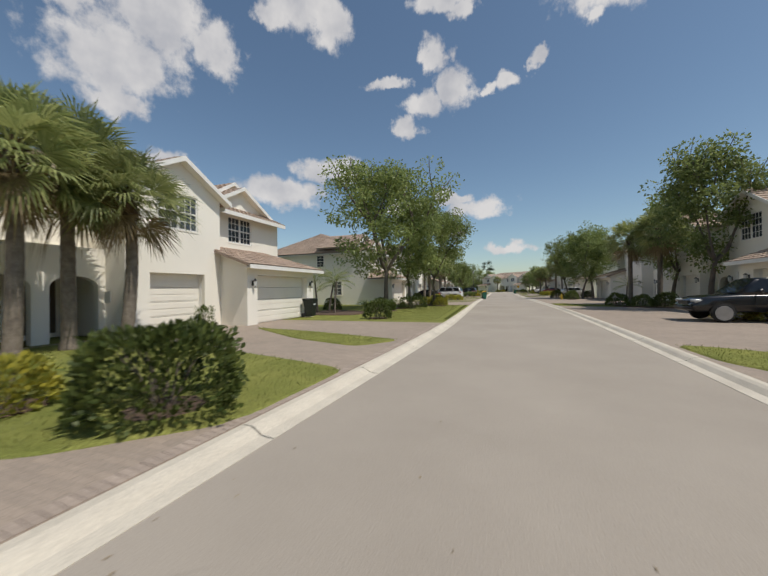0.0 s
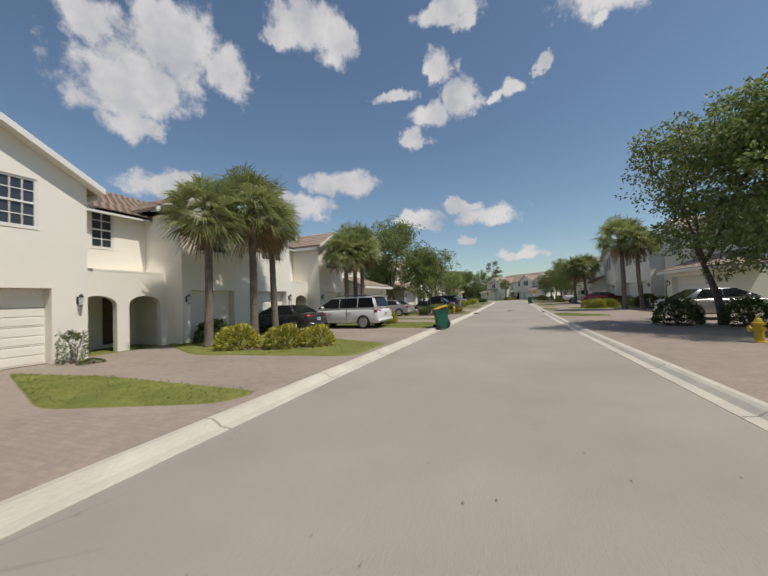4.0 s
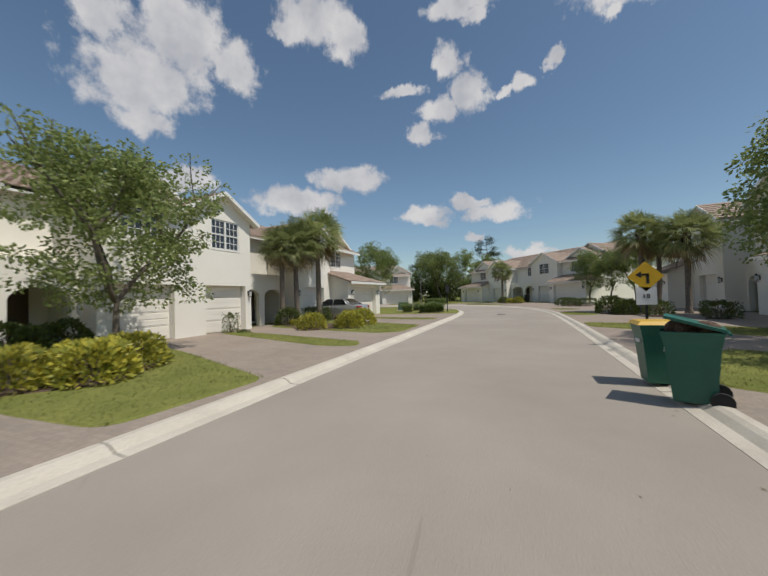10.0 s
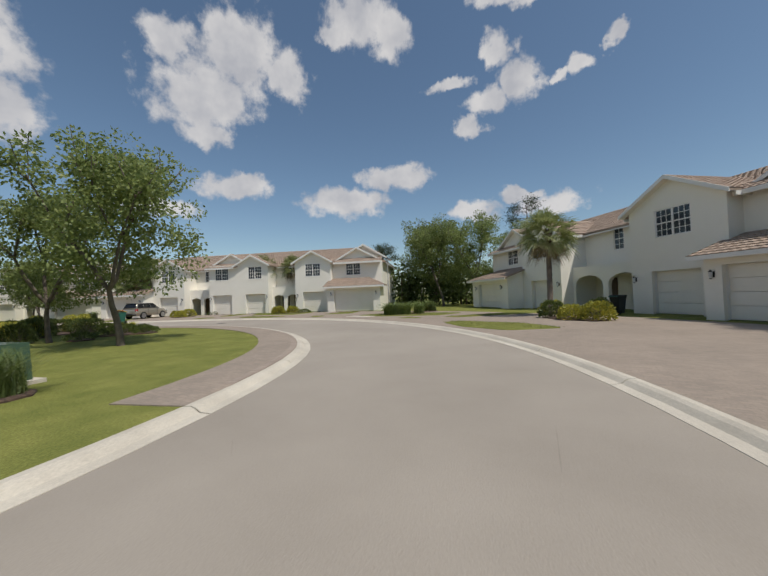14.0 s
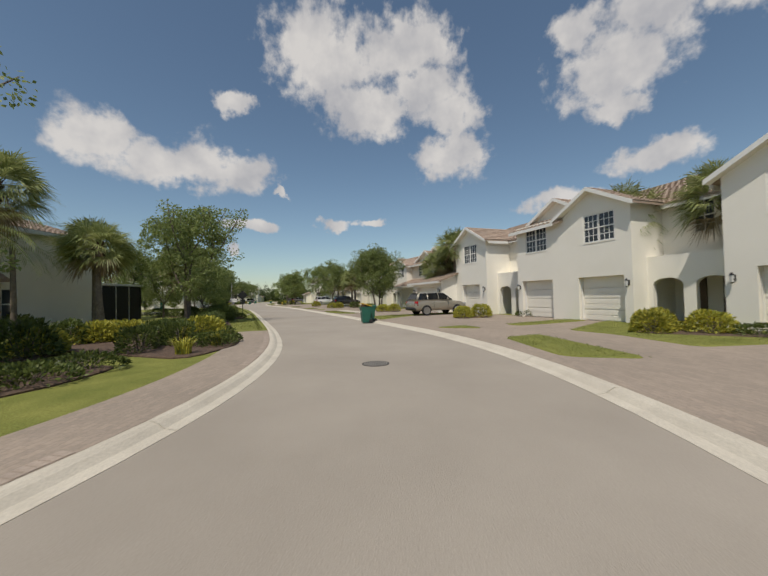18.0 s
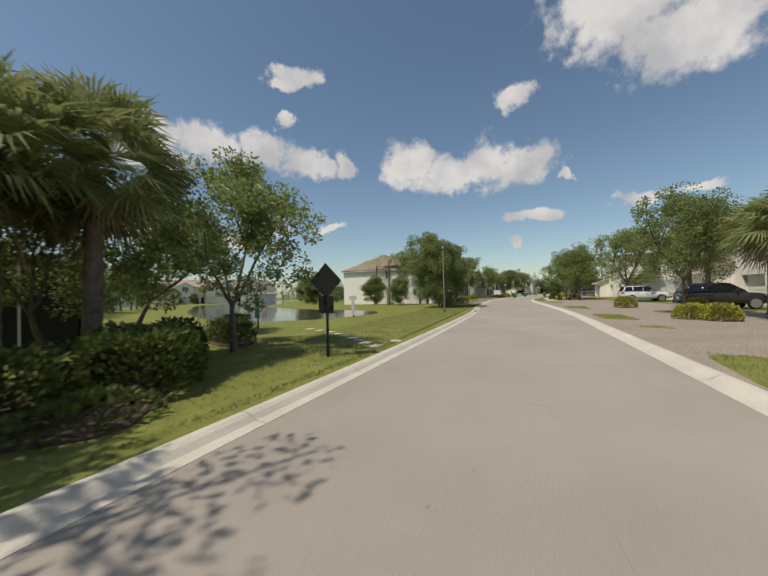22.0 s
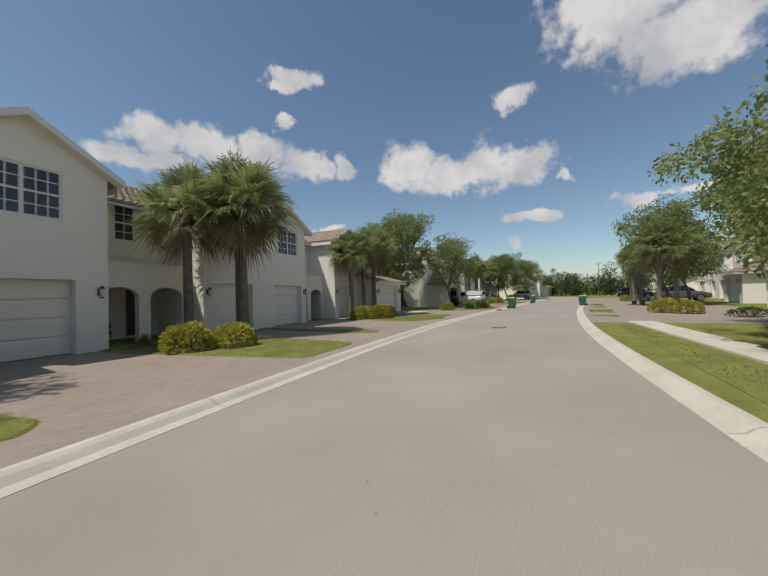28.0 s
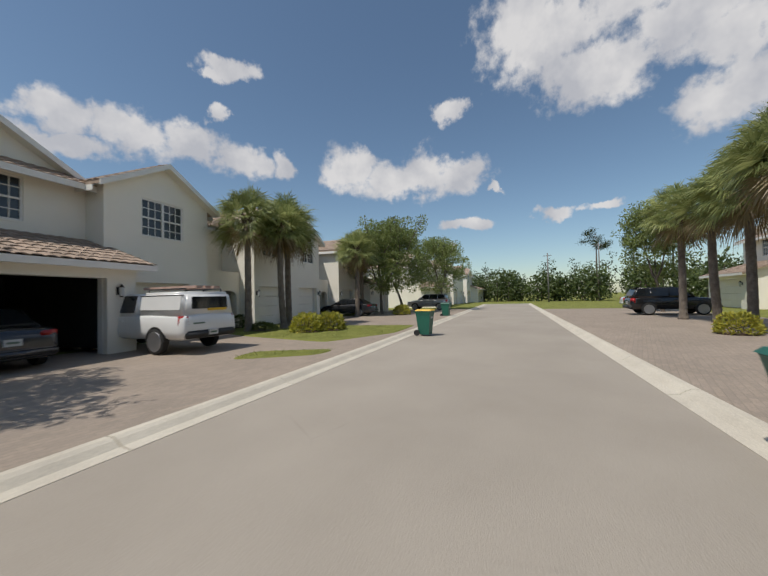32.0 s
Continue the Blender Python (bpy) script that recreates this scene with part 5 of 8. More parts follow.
    # windscreen and rear window on the sloping ends
    for nm, (xb, xr), s in (("windscreen", (b1, r1), 1), ("rear_window", (b0, r0), -1)):
        fl, fh = (0.08, 0.88) if nm == "windscreen" or kind == "sedan" else (0.16, 0.86)
        if kind in ("pickup",) and s < 0:
            fl, fh = 0.3, 0.85
        bm = bmesh.new()
        q = []
        for f in (fl, fh):
            w = (wb + (wt - wb) * f) - (0.14 if f == fl else 0.15)
            q.append((xb + (xr - xb) * f, w, zb + (zr - zb) * f))
        (xa, wa, za), (xc, wc, zc) = q
        n = Vector((s * (zc - za), 0, -s * (xc - xa))).normalized()
        if kind != "capped" or s > 0:
            plate_on(bm, [(xa, -wa, za), (xa, wa, za), (xc, wc, zc), (xc, -wc, zc)], n * 0.012)
        else:
            plate_on(bm, [(0.08, -0.62, zb + 0.16), (0.08, 0.62, zb + 0.16), (0.10, 0.60, zr - 0.16), (0.10, -0.60, zr - 0.16)], Vector((-0.03, 0, 0)), 0.05)
        part(nm, bm, CARGLASS, e)
    # bumpers, plate, spoiler, tailgate line
    bm = bmesh.new()
    box(bm, -0.06, 0.20, -h * 0.90, h * 0.90, sill + 0.05, sill + 0.27)
    bmesh.ops.bevel(bm, geom=bm.edges[:], offset=0.05, segments=3, affect="EDGES", clamp_overlap=True)
    part("rear_bumper", bm, BLACK if dark_trim else mat, e, smooth=True)
    bm = bmesh.new()
    box(bm, L - 0.22, L + 0.03, -h * 0.80, h * 0.80, sill + 0.05, sill + 0.27)
    bmesh.ops.bevel(bm, geom=bm.edges[:], offset=0.05, segments=3, affect="EDGES", clamp_overlap=True)
    part("front_bumper", bm, BLACK if dark_trim else mat, e, smooth=True)
    bm = bmesh.new()
    box(bm, L - 0.10, L + 0.012, -0.42, 0.42, sill + 0.30, sill + 0.46)
    part("grille", bm, BLACK, e)
    zp = 0.60 if kind == "sedan" else 0.70 if kind != "capped" else 0.52
    bm = bmesh.new()
    box(bm, -0.075 if kind == "capped" else -0.02, 0.10, -0.155, 0.155, zp, zp + 0.15)
    pl = part("number_plate", bm, PLATE, e)
    bm = bmesh.new()
    xx = -0.079 if kind == "capped" else -0.024
    box(bm, xx, xx + 0.004, -0.11, 0.11, zp + 0.05, zp + 0.10)
    part("plate_bar", bm, PLATEBAR, pl)
    if kind in ("suv", "minivan"):
        bm = bmesh.new()
        box(bm, r0 - 0.16, r0 + 0.12, -wt * 0.92, wt * 0.92, zr - 0.05, zr - 0.015)
        bmesh.ops.bevel(bm, geom=bm.edges[:], offset=0.012, segments=2, affect="EDGES", clamp_overlap=True)
        part("spoiler", bm, mat, e, smooth=True)
    if kind == "pickup":
        bm = bmesh.new()
        box(bm, 0.14, 1.96, -h + 0.16, h - 0.16, 1.12, 1.172)
        part("bed_liner", bm, BLACK, e)
    # wheels
    for wx in (0.92 if kind not in ("pickup", "capped") else 1.15, L - 0.95):
        for sg in (-1, 1):
            w = new("wheel")
            w.parent = e
            w.matrix_basis = Matrix.Translation((wx, sg * (h - 0.085), wr))
            bm = bmesh.new()
            tube(bm, [(0, -0.11, 0, wr - 0.05), (0, -0.09, 0, wr - 0.005), (0, 0, 0, wr), (0, 0.09, 0, wr - 0.005), (0, 0.11, 0, wr - 0.05)], 24)
            part("tyre", bm, RUBBER, w, smooth=False)
            bm = bmesh.new()
            ys = sg * 0.116
            for k in range(5):
                a = k * math.tau / 5
                c, s = math.cos(a), math.sin(a)
                r1_ = wr - 0.09
                pts = [(0.035 * -s, ys, 0.035 * c), (r1_ * c - 0.045 * s, ys, r1_ * s + 0.045 * c), (r1_ * c + 0.045 * s, ys, r1_ * s - 0.045 * c), (0.035 * s, ys, -0.035 * c)]
                bm.faces.new([bm.verts.new(p) for p in pts])
            tube(bm, [(0, ys - sg * 0.02, 0, wr - 0.07), (0, ys + sg * 0.004, 0, wr - 0.085), (0, ys, 0, wr - 0.11)], 22, False)
            part("rim", bm, ALLOY, w, fix=False)
    if rack:
        for sg in (-1, 1):
            bm = bmesh.new()
            tube(bm, [(r0 + 0.25, sg * (wt - 0.08), zr - 0.02, 0.018), (r0 + 0.32, sg * (wt - 0.08), zr + 0.05, 0.018), (r1 - 0.2, sg * (wt - 0.08), zr + 0.05, 0.018), (r1 - 0.1, sg * (wt - 0.08), zr - 0.02, 0.018)] if kind != "capped" else
                 [(0.3, sg * 0.6, zr, 0.018), (0.32, sg * 0.6, zr + 0.08, 0.018), (1.9, sg * 0.6, zr + 0.08, 0.018), (1.92, sg * 0.6, zr, 0.018)], 6)
            part("rack_rail", bm, BLACK, e)
        if kind == "capped":
            for k in range(3):
                bm = bmesh.new()
                box(bm, 0.15, 2.5, -0.42 + 0.3 * k, -0.20 + 0.3 * k, zr + 0.09, zr + 0.17)
                part("roof_load", bm, LOAD, e, "pale and reddish boards tied on the rack")
            bm = bmesh.new()
            box(bm, 0.01, 0.08, -0.55, 0.1, zb + 0.10, zb + 0.17)
            part("yellow_sticker", bm, YELLOW, e)
            bm = bmesh.new()
            box(bm, -0.012, 0.06, 0.25, 0.62, 0.86, 0.90)
            part("marking_bar", bm, PLATEBAR, e)
    return e


CARGLASS = material("tinted_car_glass", (0.012, 0.014, 0.016), 0.05, (0.010, 0.012, 0.014), 1.0, speck=0)
LOAD = material("roof_boards", (0.5, 0.36, 0.30), 0.8, (0.35, 0.22, 0.18), 6)


# ---- street furniture ----
def wheelie_bin(x, y, turn, lid="green", opened=False, z=0.02, label="", tub=None):
    e = thing("wheelie_bin", pose(x, y, z, 0, 0, turn), label or ("green plastic wheeled bin with a yellow lid at the kerb" if lid == "yellow" else "green plastic wheeled bin at the kerb"), "bin", "kerbside bins")
    bm = bmesh.new()
    v = []
    for zz, a, b in ((0.05, 0.20, 0.22), (0.93, 0.26, 0.30), (0.98, 0.29, 0.33), (1.0, 0.29, 0.33)):
        v.append([bm.verts.new(p) for p in ((-a, -b, zz), (a, -b, zz), (a, b, zz), (-a, b, zz))])
    bm.faces.new(v[0][::-1])
    for p, q in zip(v, v[1:]):
        for k in range(4):
            bm.faces.new([p[k], p[(k + 1) % 4], q[(k + 1) % 4], q[k]])
    inn = [bm.verts.new(p) for p in ((-0.24, -0.28, 0.75), (0.24, -0.28, 0.75), (0.24, 0.28, 0.75), (-0.24, 0.28, 0.75))]
    for k in range(4):
        bm.faces.new([v[-1][k], v[-1][(k + 1) % 4], inn[(k + 1) % 4], inn[k]])
    bm.faces.new(inn)
    part("tub", bm, tub or BINGREEN, e)
    bm = bmesh.new()
    if opened:
        slab(bm, [(-0.30, 0.34, 1.04), (0.30, 0.34, 1.04), (0.30, -0.28, 1.22), (-0.30, -0.28, 1.22)], 0.04)
    else:
        box(bm, -0.30, 0.30, -0.36, 0.34, 1.002, 1.06, 0.05)
    part("lid", bm, YELLOW if lid == "yellow" else tub or BINGREEN, e)
    bm = bmesh.new()
    tube(bm, [(-0.26, 0.37, 0.98, 0.018), (0.26, 0.37, 0.98, 0.018)], 6)
    part("handle", bm, BINGREEN, e)
    for s in (-1, 1):
        bm = bmesh.new()
        tube(bm, [(s * 0.24, 0.27, 0.12, 0.12), (s * 0.30, 0.27, 0.12, 0.12)], 14)
        part("wheel", bm, RUBBER, e)
    if opened:
        bm = bmesh.new()
        for k in range(5):
            c = Vector((rng.uniform(-.15, .15), rng.uniform(-.2, .2), 1.0))
            bmesh.ops.create_icosphere(bm, subdivisions=2, radius=0.14, matrix=Matrix.Translation(c))
        part("rubbish", bm, MULCH, e, "brown cardboard and rubbish heaped in the bin")
    bm = bmesh.new()
    box(bm, -0.10, 0.10, -0.300, -0.285, 0.70, 0.76)
    part("marking_bar", bm, WHITE, e)
    return e


def rubbish_bag(x, y, s):
    bm = bmesh.new()
    bmesh.ops.create_icosphere(bm, subdivisions=3, radius=0.34)
    r = random.Random(int(x * 100))
    for v in bm.verts:
        n = noise.noise(v.co * 6 + Vector((x, y, 0)))
        v.co *= 1 + 0.18 * n
        v.co.z = max(v.co.z * 1.15, -0.26)
        if v.co.z > 0.28:
            v.co.x *= 0.5
            v.co.y *= 0.5
    ob = part("rubbish_bag", bm, BAGBLACK)
    ob.matrix_basis = Matrix.Translation((x, y, 0.26 * s)) @ Matrix.Scale(s, 4)
    return tagged(ob, "knotted shiny black plastic rubbish bag on the kerb", "rubbish bag", "rubbish bags")


BAGBLACK = material("black_bag", (0.012, 0.012, 0.013), 0.3, bump=0.5, bscale=9, speck=0)


def street_lamp(x, y, h, pole=None, z=0.05):
    pole = pole or BLACK
    e = thing("street_lamp", pose(x, y, z), "tall slender post lamp with a glazed lantern beside the street", "street lamp", "street lamps")
    bm = bmesh.new()
    tube(bm, [(0, 0, -0.1, 0.06), (0, 0, 0.5, 0.055), (0, 0, 0.55, 0.042), (0, 0, h - 0.42, 0.032)], 10)
    part("pole", bm, pole, e, smooth=True)
    bm = bmesh.new()
    tube(bm, [(0, 0, h - 0.42, 0.04), (0, 0, h - 0.39, 0.09), (0, 0, h - 0.37, 0.09)], 6)
    tube(bm, [(0, 0, h - 0.09, 0.17), (0, 0, h - 0.06, 0.16), (0, 0, h + 0.05, 0.04), (0, 0, h + 0.08, 0.015)], 6)
    for k in range(6):
        a = k * math.tau / 6
        tube(bm, [(0.085 * math.cos(a), 0.085 * math.sin(a), h - 0.38, 0.010), (0.145 * math.cos(a), 0.145 * math.sin(a), h - 0.08, 0.010)], 4)
    part("lantern_frame", bm, BLACK, e)
    bm = bmesh.new()
    tube(bm, [(0, 0, h - 0.37, 0.075), (0, 0, h - 0.09, 0.135)], 6)
    part("lantern_glass", bm, LAMPGLASS, e)
    return e


def hydrant(x, y, turn=0, z=0.08):
    e = thing("fire_hydrant", pose(x, y, z, 0, 0, turn), "yellow painted cast-iron fire hydrant among plants", "hydrant", "fire hydrants")
    bm = bmesh.new()
    tube(bm, [(0, 0, -0.05, 0.13), (0, 0, 0.05, 0.13), (0, 0, 0.06, 0.10), (0, 0, 0.48, 0.10), (0, 0, 0.49, 0.14), (0, 0, 0.54, 0.14), (0, 0, 0.55, 0.11), (0, 0, 0.64, 0.07), (0, 0, 0.67, 0.03), (0, 0, 0.72, 0.03)], 14)
    part("barrel", bm, HYDRANT, e)
    for a, r in ((0, 0.05), (180, 0.05), (270, 0.07)):
        bm = bmesh.new()
        d = Vector((math.cos(radians(a)), math.sin(radians(a)), 0))
        tube(bm, [(*(d * 0.08 + Vector((0, 0, 0.38))), r), (*(d * 0.17 + Vector((0, 0, 0.38))), r), (*(d * 0.175 + Vector((0, 0, 0.38))), r * 1.25), (*(d * 0.21 + Vector((0, 0, 0.38))), r * 1.25)], 10)
        part("nozzle_cap", bm, HYDRANT, e)
    return e


def post_sign(x, y, turn, h, faces, label, z=0.05, shape="diamond", face_mat=None):
    e = thing("street_sign", pose(x, y, z, 0, 0, turn), label, "street sign")
    bm = bmesh.new()
    tube(bm, [(0, 0, -0.1, 0.05), (0, 0, 0.3, 0.045), (0, 0, 0.32, 0.035), (0, 0, h, 0.035), (0, 0, h + 0.06, 0.02)], 10)
    part("post", bm, BLACK, e)
    for zc, w, hh, shp, mt in faces:
        bm = bmesh.new()
        if shp == "diamond":
            pts = [(0, -w), (w, 0), (0, w), (-w, 0)]
        elif shp == "octagon":
            pts = [(w * math.cos(math.pi / 8 + k * math.pi / 4) * 1.08, w * math.sin(math.pi / 8 + k * math.pi / 4) * 1.08) for k in range(8)]
        else:
            pts = [(-w, -hh), (w, -hh), (w, hh), (-w, hh)]
        f = [bm.verts.new((p[0], -0.05, zc + p[1])) for p in pts]
        b = [bm.verts.new((p[0], -0.035, zc + p[1])) for p in pts]
        bm.faces.new(f)
        bm.faces.new(b[::-1])
        for k in range(len(pts)):
            j = (k + 1) % len(pts)
            bm.faces.new([f[k], f[j], b[j], b[k]])
        part("plate", bm, mt, e)
    return e


def manhole(x, y, r=0.33):
    e = thing("manhole_cover", pose(x, y, 0.002), "round rusty cast-iron manhole cover in the road", "manhole cover", "manhole covers", "structure")
    bm = bmesh.new()
    tube(bm, [(0, 0, -0.02, r), (0, 0, 0.008, r)], 32)
    part("plate", bm, IRON, e)
    bm = bmesh.new()
    n = 6
    for i in range(-n, n + 1):
        for j in range(-n, n + 1):
            px, py = i * r / n * 1.02 + (0.5 * r / n if j % 2 else 0), j * r / n * 0.95
            if math.hypot(px, py) < r * 0.9:
                box(bm, px - 0.018, px + 0.018, py - 0.018, py + 0.018, 0.008, 0.016, 0.004)
    part("studs", bm, STUDS, e)
    return e


STUDS = material("worn_iron_studs", (0.20, 0.185, 0.165), 0.6, speck=0.1)


# ---- the place ----
build_ground()
STD = "two-storey cream stucco town houses with tiled gables and white garage doors"
house((-12.2, -16.0, 0.09), 90, [("wing", 5.6), ("block", 4.2), ("entry", 3.6), ("mid", 7.2), ("entry", 3.6), ("block", 4.2), ("wing", 5.6)], STD, loose=True)
house((-12.0, 32.7, 0.09), 90, [("wing", 5.6), ("block", 4.3), ("entry", 3.4), ("mid", 7.4), ("entry", 3.4), ("block", 3.9), ("wing", 5.6)], STD, loose=True)
house((-12.5, 73.4, 0.09), 90, [("wing", 5.6), ("block", 4.1), ("entry", 3.6), ("mid", 7.2), ("entry", 4.1), ("mid", 7.2), ("entry", 3.9), ("block", 4.3), ("wing", 6.0)], STD, loose=True)
house((12.78, 9.28, 0.09), 269.92, [("wing", 6.1), ("block", 4.6), ("entry", 3.3), ("mid", 7.2), ("entry", 3.3), ("block", 3.7), ("wing", 6.1)], STD)
house((13.31, 52.13, 0.09), 269.57, [("wing", 6.4), ("block", 4.8), ("entry", 3.4), ("mid", 7.5), ("entry", 3.4), ("block", 3.9), ("wing", 6.4)], STD)
house((11.57, 92.95, 0.09), 272.51, [("wing", 5.6), ("block", 4.2), ("entry", 3.1), ("mid", 6.9), ("entry", 3.1), ("block", 4.0), ("wing", 5.6)], STD)
house((12.55, 128.1, 0.09), 268.6, [("wing", 6.1), ("block", 4.3), ("entry", 3.3), ("block", 4.3), ("wing", 6.1)], STD)
house((-9.1, 159.9, 0.09), -48.99, [("wing", 6.8), ("block", 4.8), ("entry", 5.8), ("block", 4.8), ("wing", 5.6)], STD)
house((-50.6, 142.6, 0.09), 22, [("wing", 5.6), ("block", 4.2), ("entry", 3.3), ("mid", 7.4), ("entry", 3.3), ("block", 4.2), ("wing", 5.8)], STD)
house((-85.17, 128.74, 0.09), 27.27, [("wing", 5.9), ("block", 4.2), ("entry", 3.1), ("mid", 7.0), ("entry", 3.1), ("block", 3.3), ("wing", 5.9)], STD)
house((-124.64, 111.35, 0.09), 23.62, [("wing", 5.8), ("block", 4.1), ("entry", 3.1), ("mid", 6.9), ("entry", 3.1), ("block", 3.2), ("wing", 5.8)], STD)
house((-167.31, 102.51, 0.09), 12.74, [("wing", 6.4), ("block", 4.6), ("entry", 3.4), ("mid", 7.6), ("entry", 3.4), ("block", 3.5), ("wing", 6.4)], STD, near=False)
house((-82.6, 98.7, 0.09), 204, [("wing", 5.6), ("block", 4.2), ("entry", 3.6), ("mid", 7.3), ("entry", 3.5), ("block", 3.6), ("wing", 6.0)], STD, loose=True)
house((-122.7, 83.7, 0.09), 199, [("wing", 6.0), ("block", 4.4), ("entry", 3.2), ("mid", 7.3), ("entry", 3.4), ("block", 3.6), ("wing", 5.6)], "cream stucco town houses with tiled gables, one garage open", (0,), loose=True)
house((-163.71, 73.93, 0.09), 191.59, [("wing", 6.3), ("block", 4.5), ("entry", 3.4), ("mid", 7.6), ("entry", 3.4), ("block", 3.5), ("wing", 6.3)], STD, near=False)
house((-62.54, 7.76, 0.09), 164.19, [("wing", 6.3), ("block", 4.5), ("entry", 3.4), ("mid", 7.6), ("entry", 3.4), ("block", 4.6), ("wing", 6.3)], STD, near=False)
house((-20.94, 24.61, 0.09), 179.13, [("wing", 6.4), ("block", 4.6), ("entry", 3.4), ("mid", 7.6), ("entry", 3.4), ("block", 4.7), ("wing", 6.4)], STD, near=False)



def garden_house(x0, x1, y0, y1):
    """The garden end of the town houses at the bend: a plain two-storey block with a hipped roof."""
    e = thing("town_house", pose(x1, y1, 0.09, 0, 0, 180), "plain cream stucco end house with a tiled awning and hipped roof", "house", "cream town houses")
    ln, dp = x1 - x0, y1 - y0
    bm = bmesh.new()
    holes = [(1.35, 2.35, 0.95, 2.35), (5.45, 6.25, 0.75, 2.35), (2.5, 3.4, 3.62, 4.42), (4.35, 5.25, 3.62, 4.42)]
    wall(bm, 0, ln, 0, EAVE, 0, holes)
    side_wall(bm, 0, 0.18, dp, 0, EAVE)
    side_wall(bm, ln - 0.18, 0.18, dp, 0, EAVE)
    wall(bm, 0, ln, 0, EAVE, dp)
    part("wall", bm, STUCCO, e)
    for a, b, c, d in holes:
        window(e, a, b, c, d, 0, 1, 2, 1, False)
    o, z0, hip = 0.4, EAVE - 0.1, 4.6
    zr, ym = EAVE + 2.3, dp / 2
    R = bmesh.new()
    for q in ([(-o, -o, z0), (ln + o, -o, z0), (ln + o - hip, ym, zr), (-o, ym, zr)], [(ln + o, dp + o, z0), (-o, dp + o, z0), (-o, ym, zr), (ln + o - hip, ym, zr)],
              [(ln + o, -o, z0), (ln + o, dp + o, z0), (ln + o - hip, ym, zr), (ln + o - hip, ym, zr)]):
        slab(R, q if q[2] != q[3] else q[:3], 0.1)
        tiled(R, *q)
    part("roof", R, TILE, e, "hipped clay tile roof in terracotta and tan", fix=False)
    board(e, -o, ln + o, -o - 0.03, -o, z0 - 0.2, z0)
    board(e, ln + o, ln + o + 0.03, -o, dp + o, z0 - 0.2, z0)
    R = bmesh.new()
    q = [(2.9, -0.75, 2.72), (5.3, -0.75, 2.72), (5.3, -0.01, 3.2), (2.9, -0.01, 3.2)]
    slab(R, q, 0.08)
    tiled(R, *q)
    part("awning_roof", R, TILE, e, "small tiled awning over the garden wall", fix=False)
    for xb in (3.1, 5.0):
        bm = bmesh.new()
        slab(bm, [(xb, -0.6, 2.62), (xb + 0.1, -0.6, 2.62), (xb + 0.1, -0.01, 2.25), (xb, -0.01, 2.25)], 0.07)
        part("bracket", bm, TRIM, e, fix=False)


garden_house(-37.7, -26.62, 107.0, 119.6)

PZ, LZ = 0.104, 0.135


def drive(line, side, i, j, depth, name="driveway", mat=None, label="tan and brown clay paver driveway in front of the garages", z=PZ):
    """A paved strip along a kerb line, from metre i to metre j of it and depth metres deep."""
    near, back = offset(line, side * 0.015)[i:j + 1], offset(line, side * depth)[i:j + 1]
    bm = bmesh.new()
    ribbon(bm, near, back, z, z)
    for a, b in zip(near, near[1:]):
        quad(bm, [(*a, z), (*b, z), (*b, z - 0.1), (*a, z - 0.1)])
    for a, b in ((near[0], back[0]), (near[-1], back[-1])):
        quad(bm, [(*a, z), (*b, z), (*b, z - 0.1), (*a, z - 0.1)])
    for f in bm.faces:
        if abs(f.normal.z) > 0.5 and f.normal.z < 0:
            f.normal_flip()
    return tagged(part(name, bm, mat or PAVER, fix=False), label, name.replace("_", " "), kind="structure")



ISLANDS = []


def island(*poly):
    ISLANDS.append(poly)
    return ground_patch("lawn_island", poly, LZ, 0.10, GRASS, "raised strip of mown grass between the driveways", "lawn", 0.05, corner=0.45)


drive(LEFT, -1, 0, 75, 10.2)
drive(LEFT, -1, 92, 126, 9.6)
drive(LEFT, -1, 131, 178, 9.9)
drive(LEFT, -1, 277, 312, 8.6)
drive(LEFT, -1, 318, 358, 8.6)
drive(RIGHT, 1, 0, 184, 9.6)
drive(RIGHT, 1, 184, 301, 9.5)
drive(RIGHT, 1, 317, 373, 9.5)
drive(LEFT, -1, 186, 217, 1.35, "brick_verge", PAVER, "brown paver strip behind the inner kerb of the bend", PZ + 0.004)

island((-2.92, 3.2), (-2.83, 5.95), (-4.18, 6.37), (-9.36, 7.77), (-12.46, 6.95), (-12.52, 3.7), (-10.45, 1.68), (-6.85, 1.22), (-4.31, 1.8))
island((-9.67, 11.7), (-6.41, 11.03), (-2.88, 9.84), (-3.76, 8.46), (-6.34, 9.43))
island((-11.26, 40.43), (-7.98, 40.77), (-3.21, 40.48), (-3.4, 39.73), (-6.14, 38.76))
island((-12.48, 45.7), (-8.81, 43.77), (-3.26, 44.17), (-3.21, 46.92), (-4.6, 47.38), (-12.39, 51.44), (-17.89, 52.72), (-17.41, 49.71))
island((-10.2, 54.4), (-3.15, 52.6), (-3.1, 55.5), (-4.1, 56.6), (-6.6, 57.1), (-11.2, 59.6))
island((-10.93, 61.6), (-10.5, 62.5), (-5.83, 60.85), (-3.5, 60.4), (-3.3, 59.6), (-4.7, 59.5))
island((-6.87, 78.24), (-5.49, 78.54), (-3.38, 79.5), (-3.38, 78.93), (-5.23, 77.45))
island((-10.6, 83), (-3.4, 81.9), (-3.45, 85.1), (-4.4, 86.2), (-8.8, 87.1), (-12.2, 88.6))
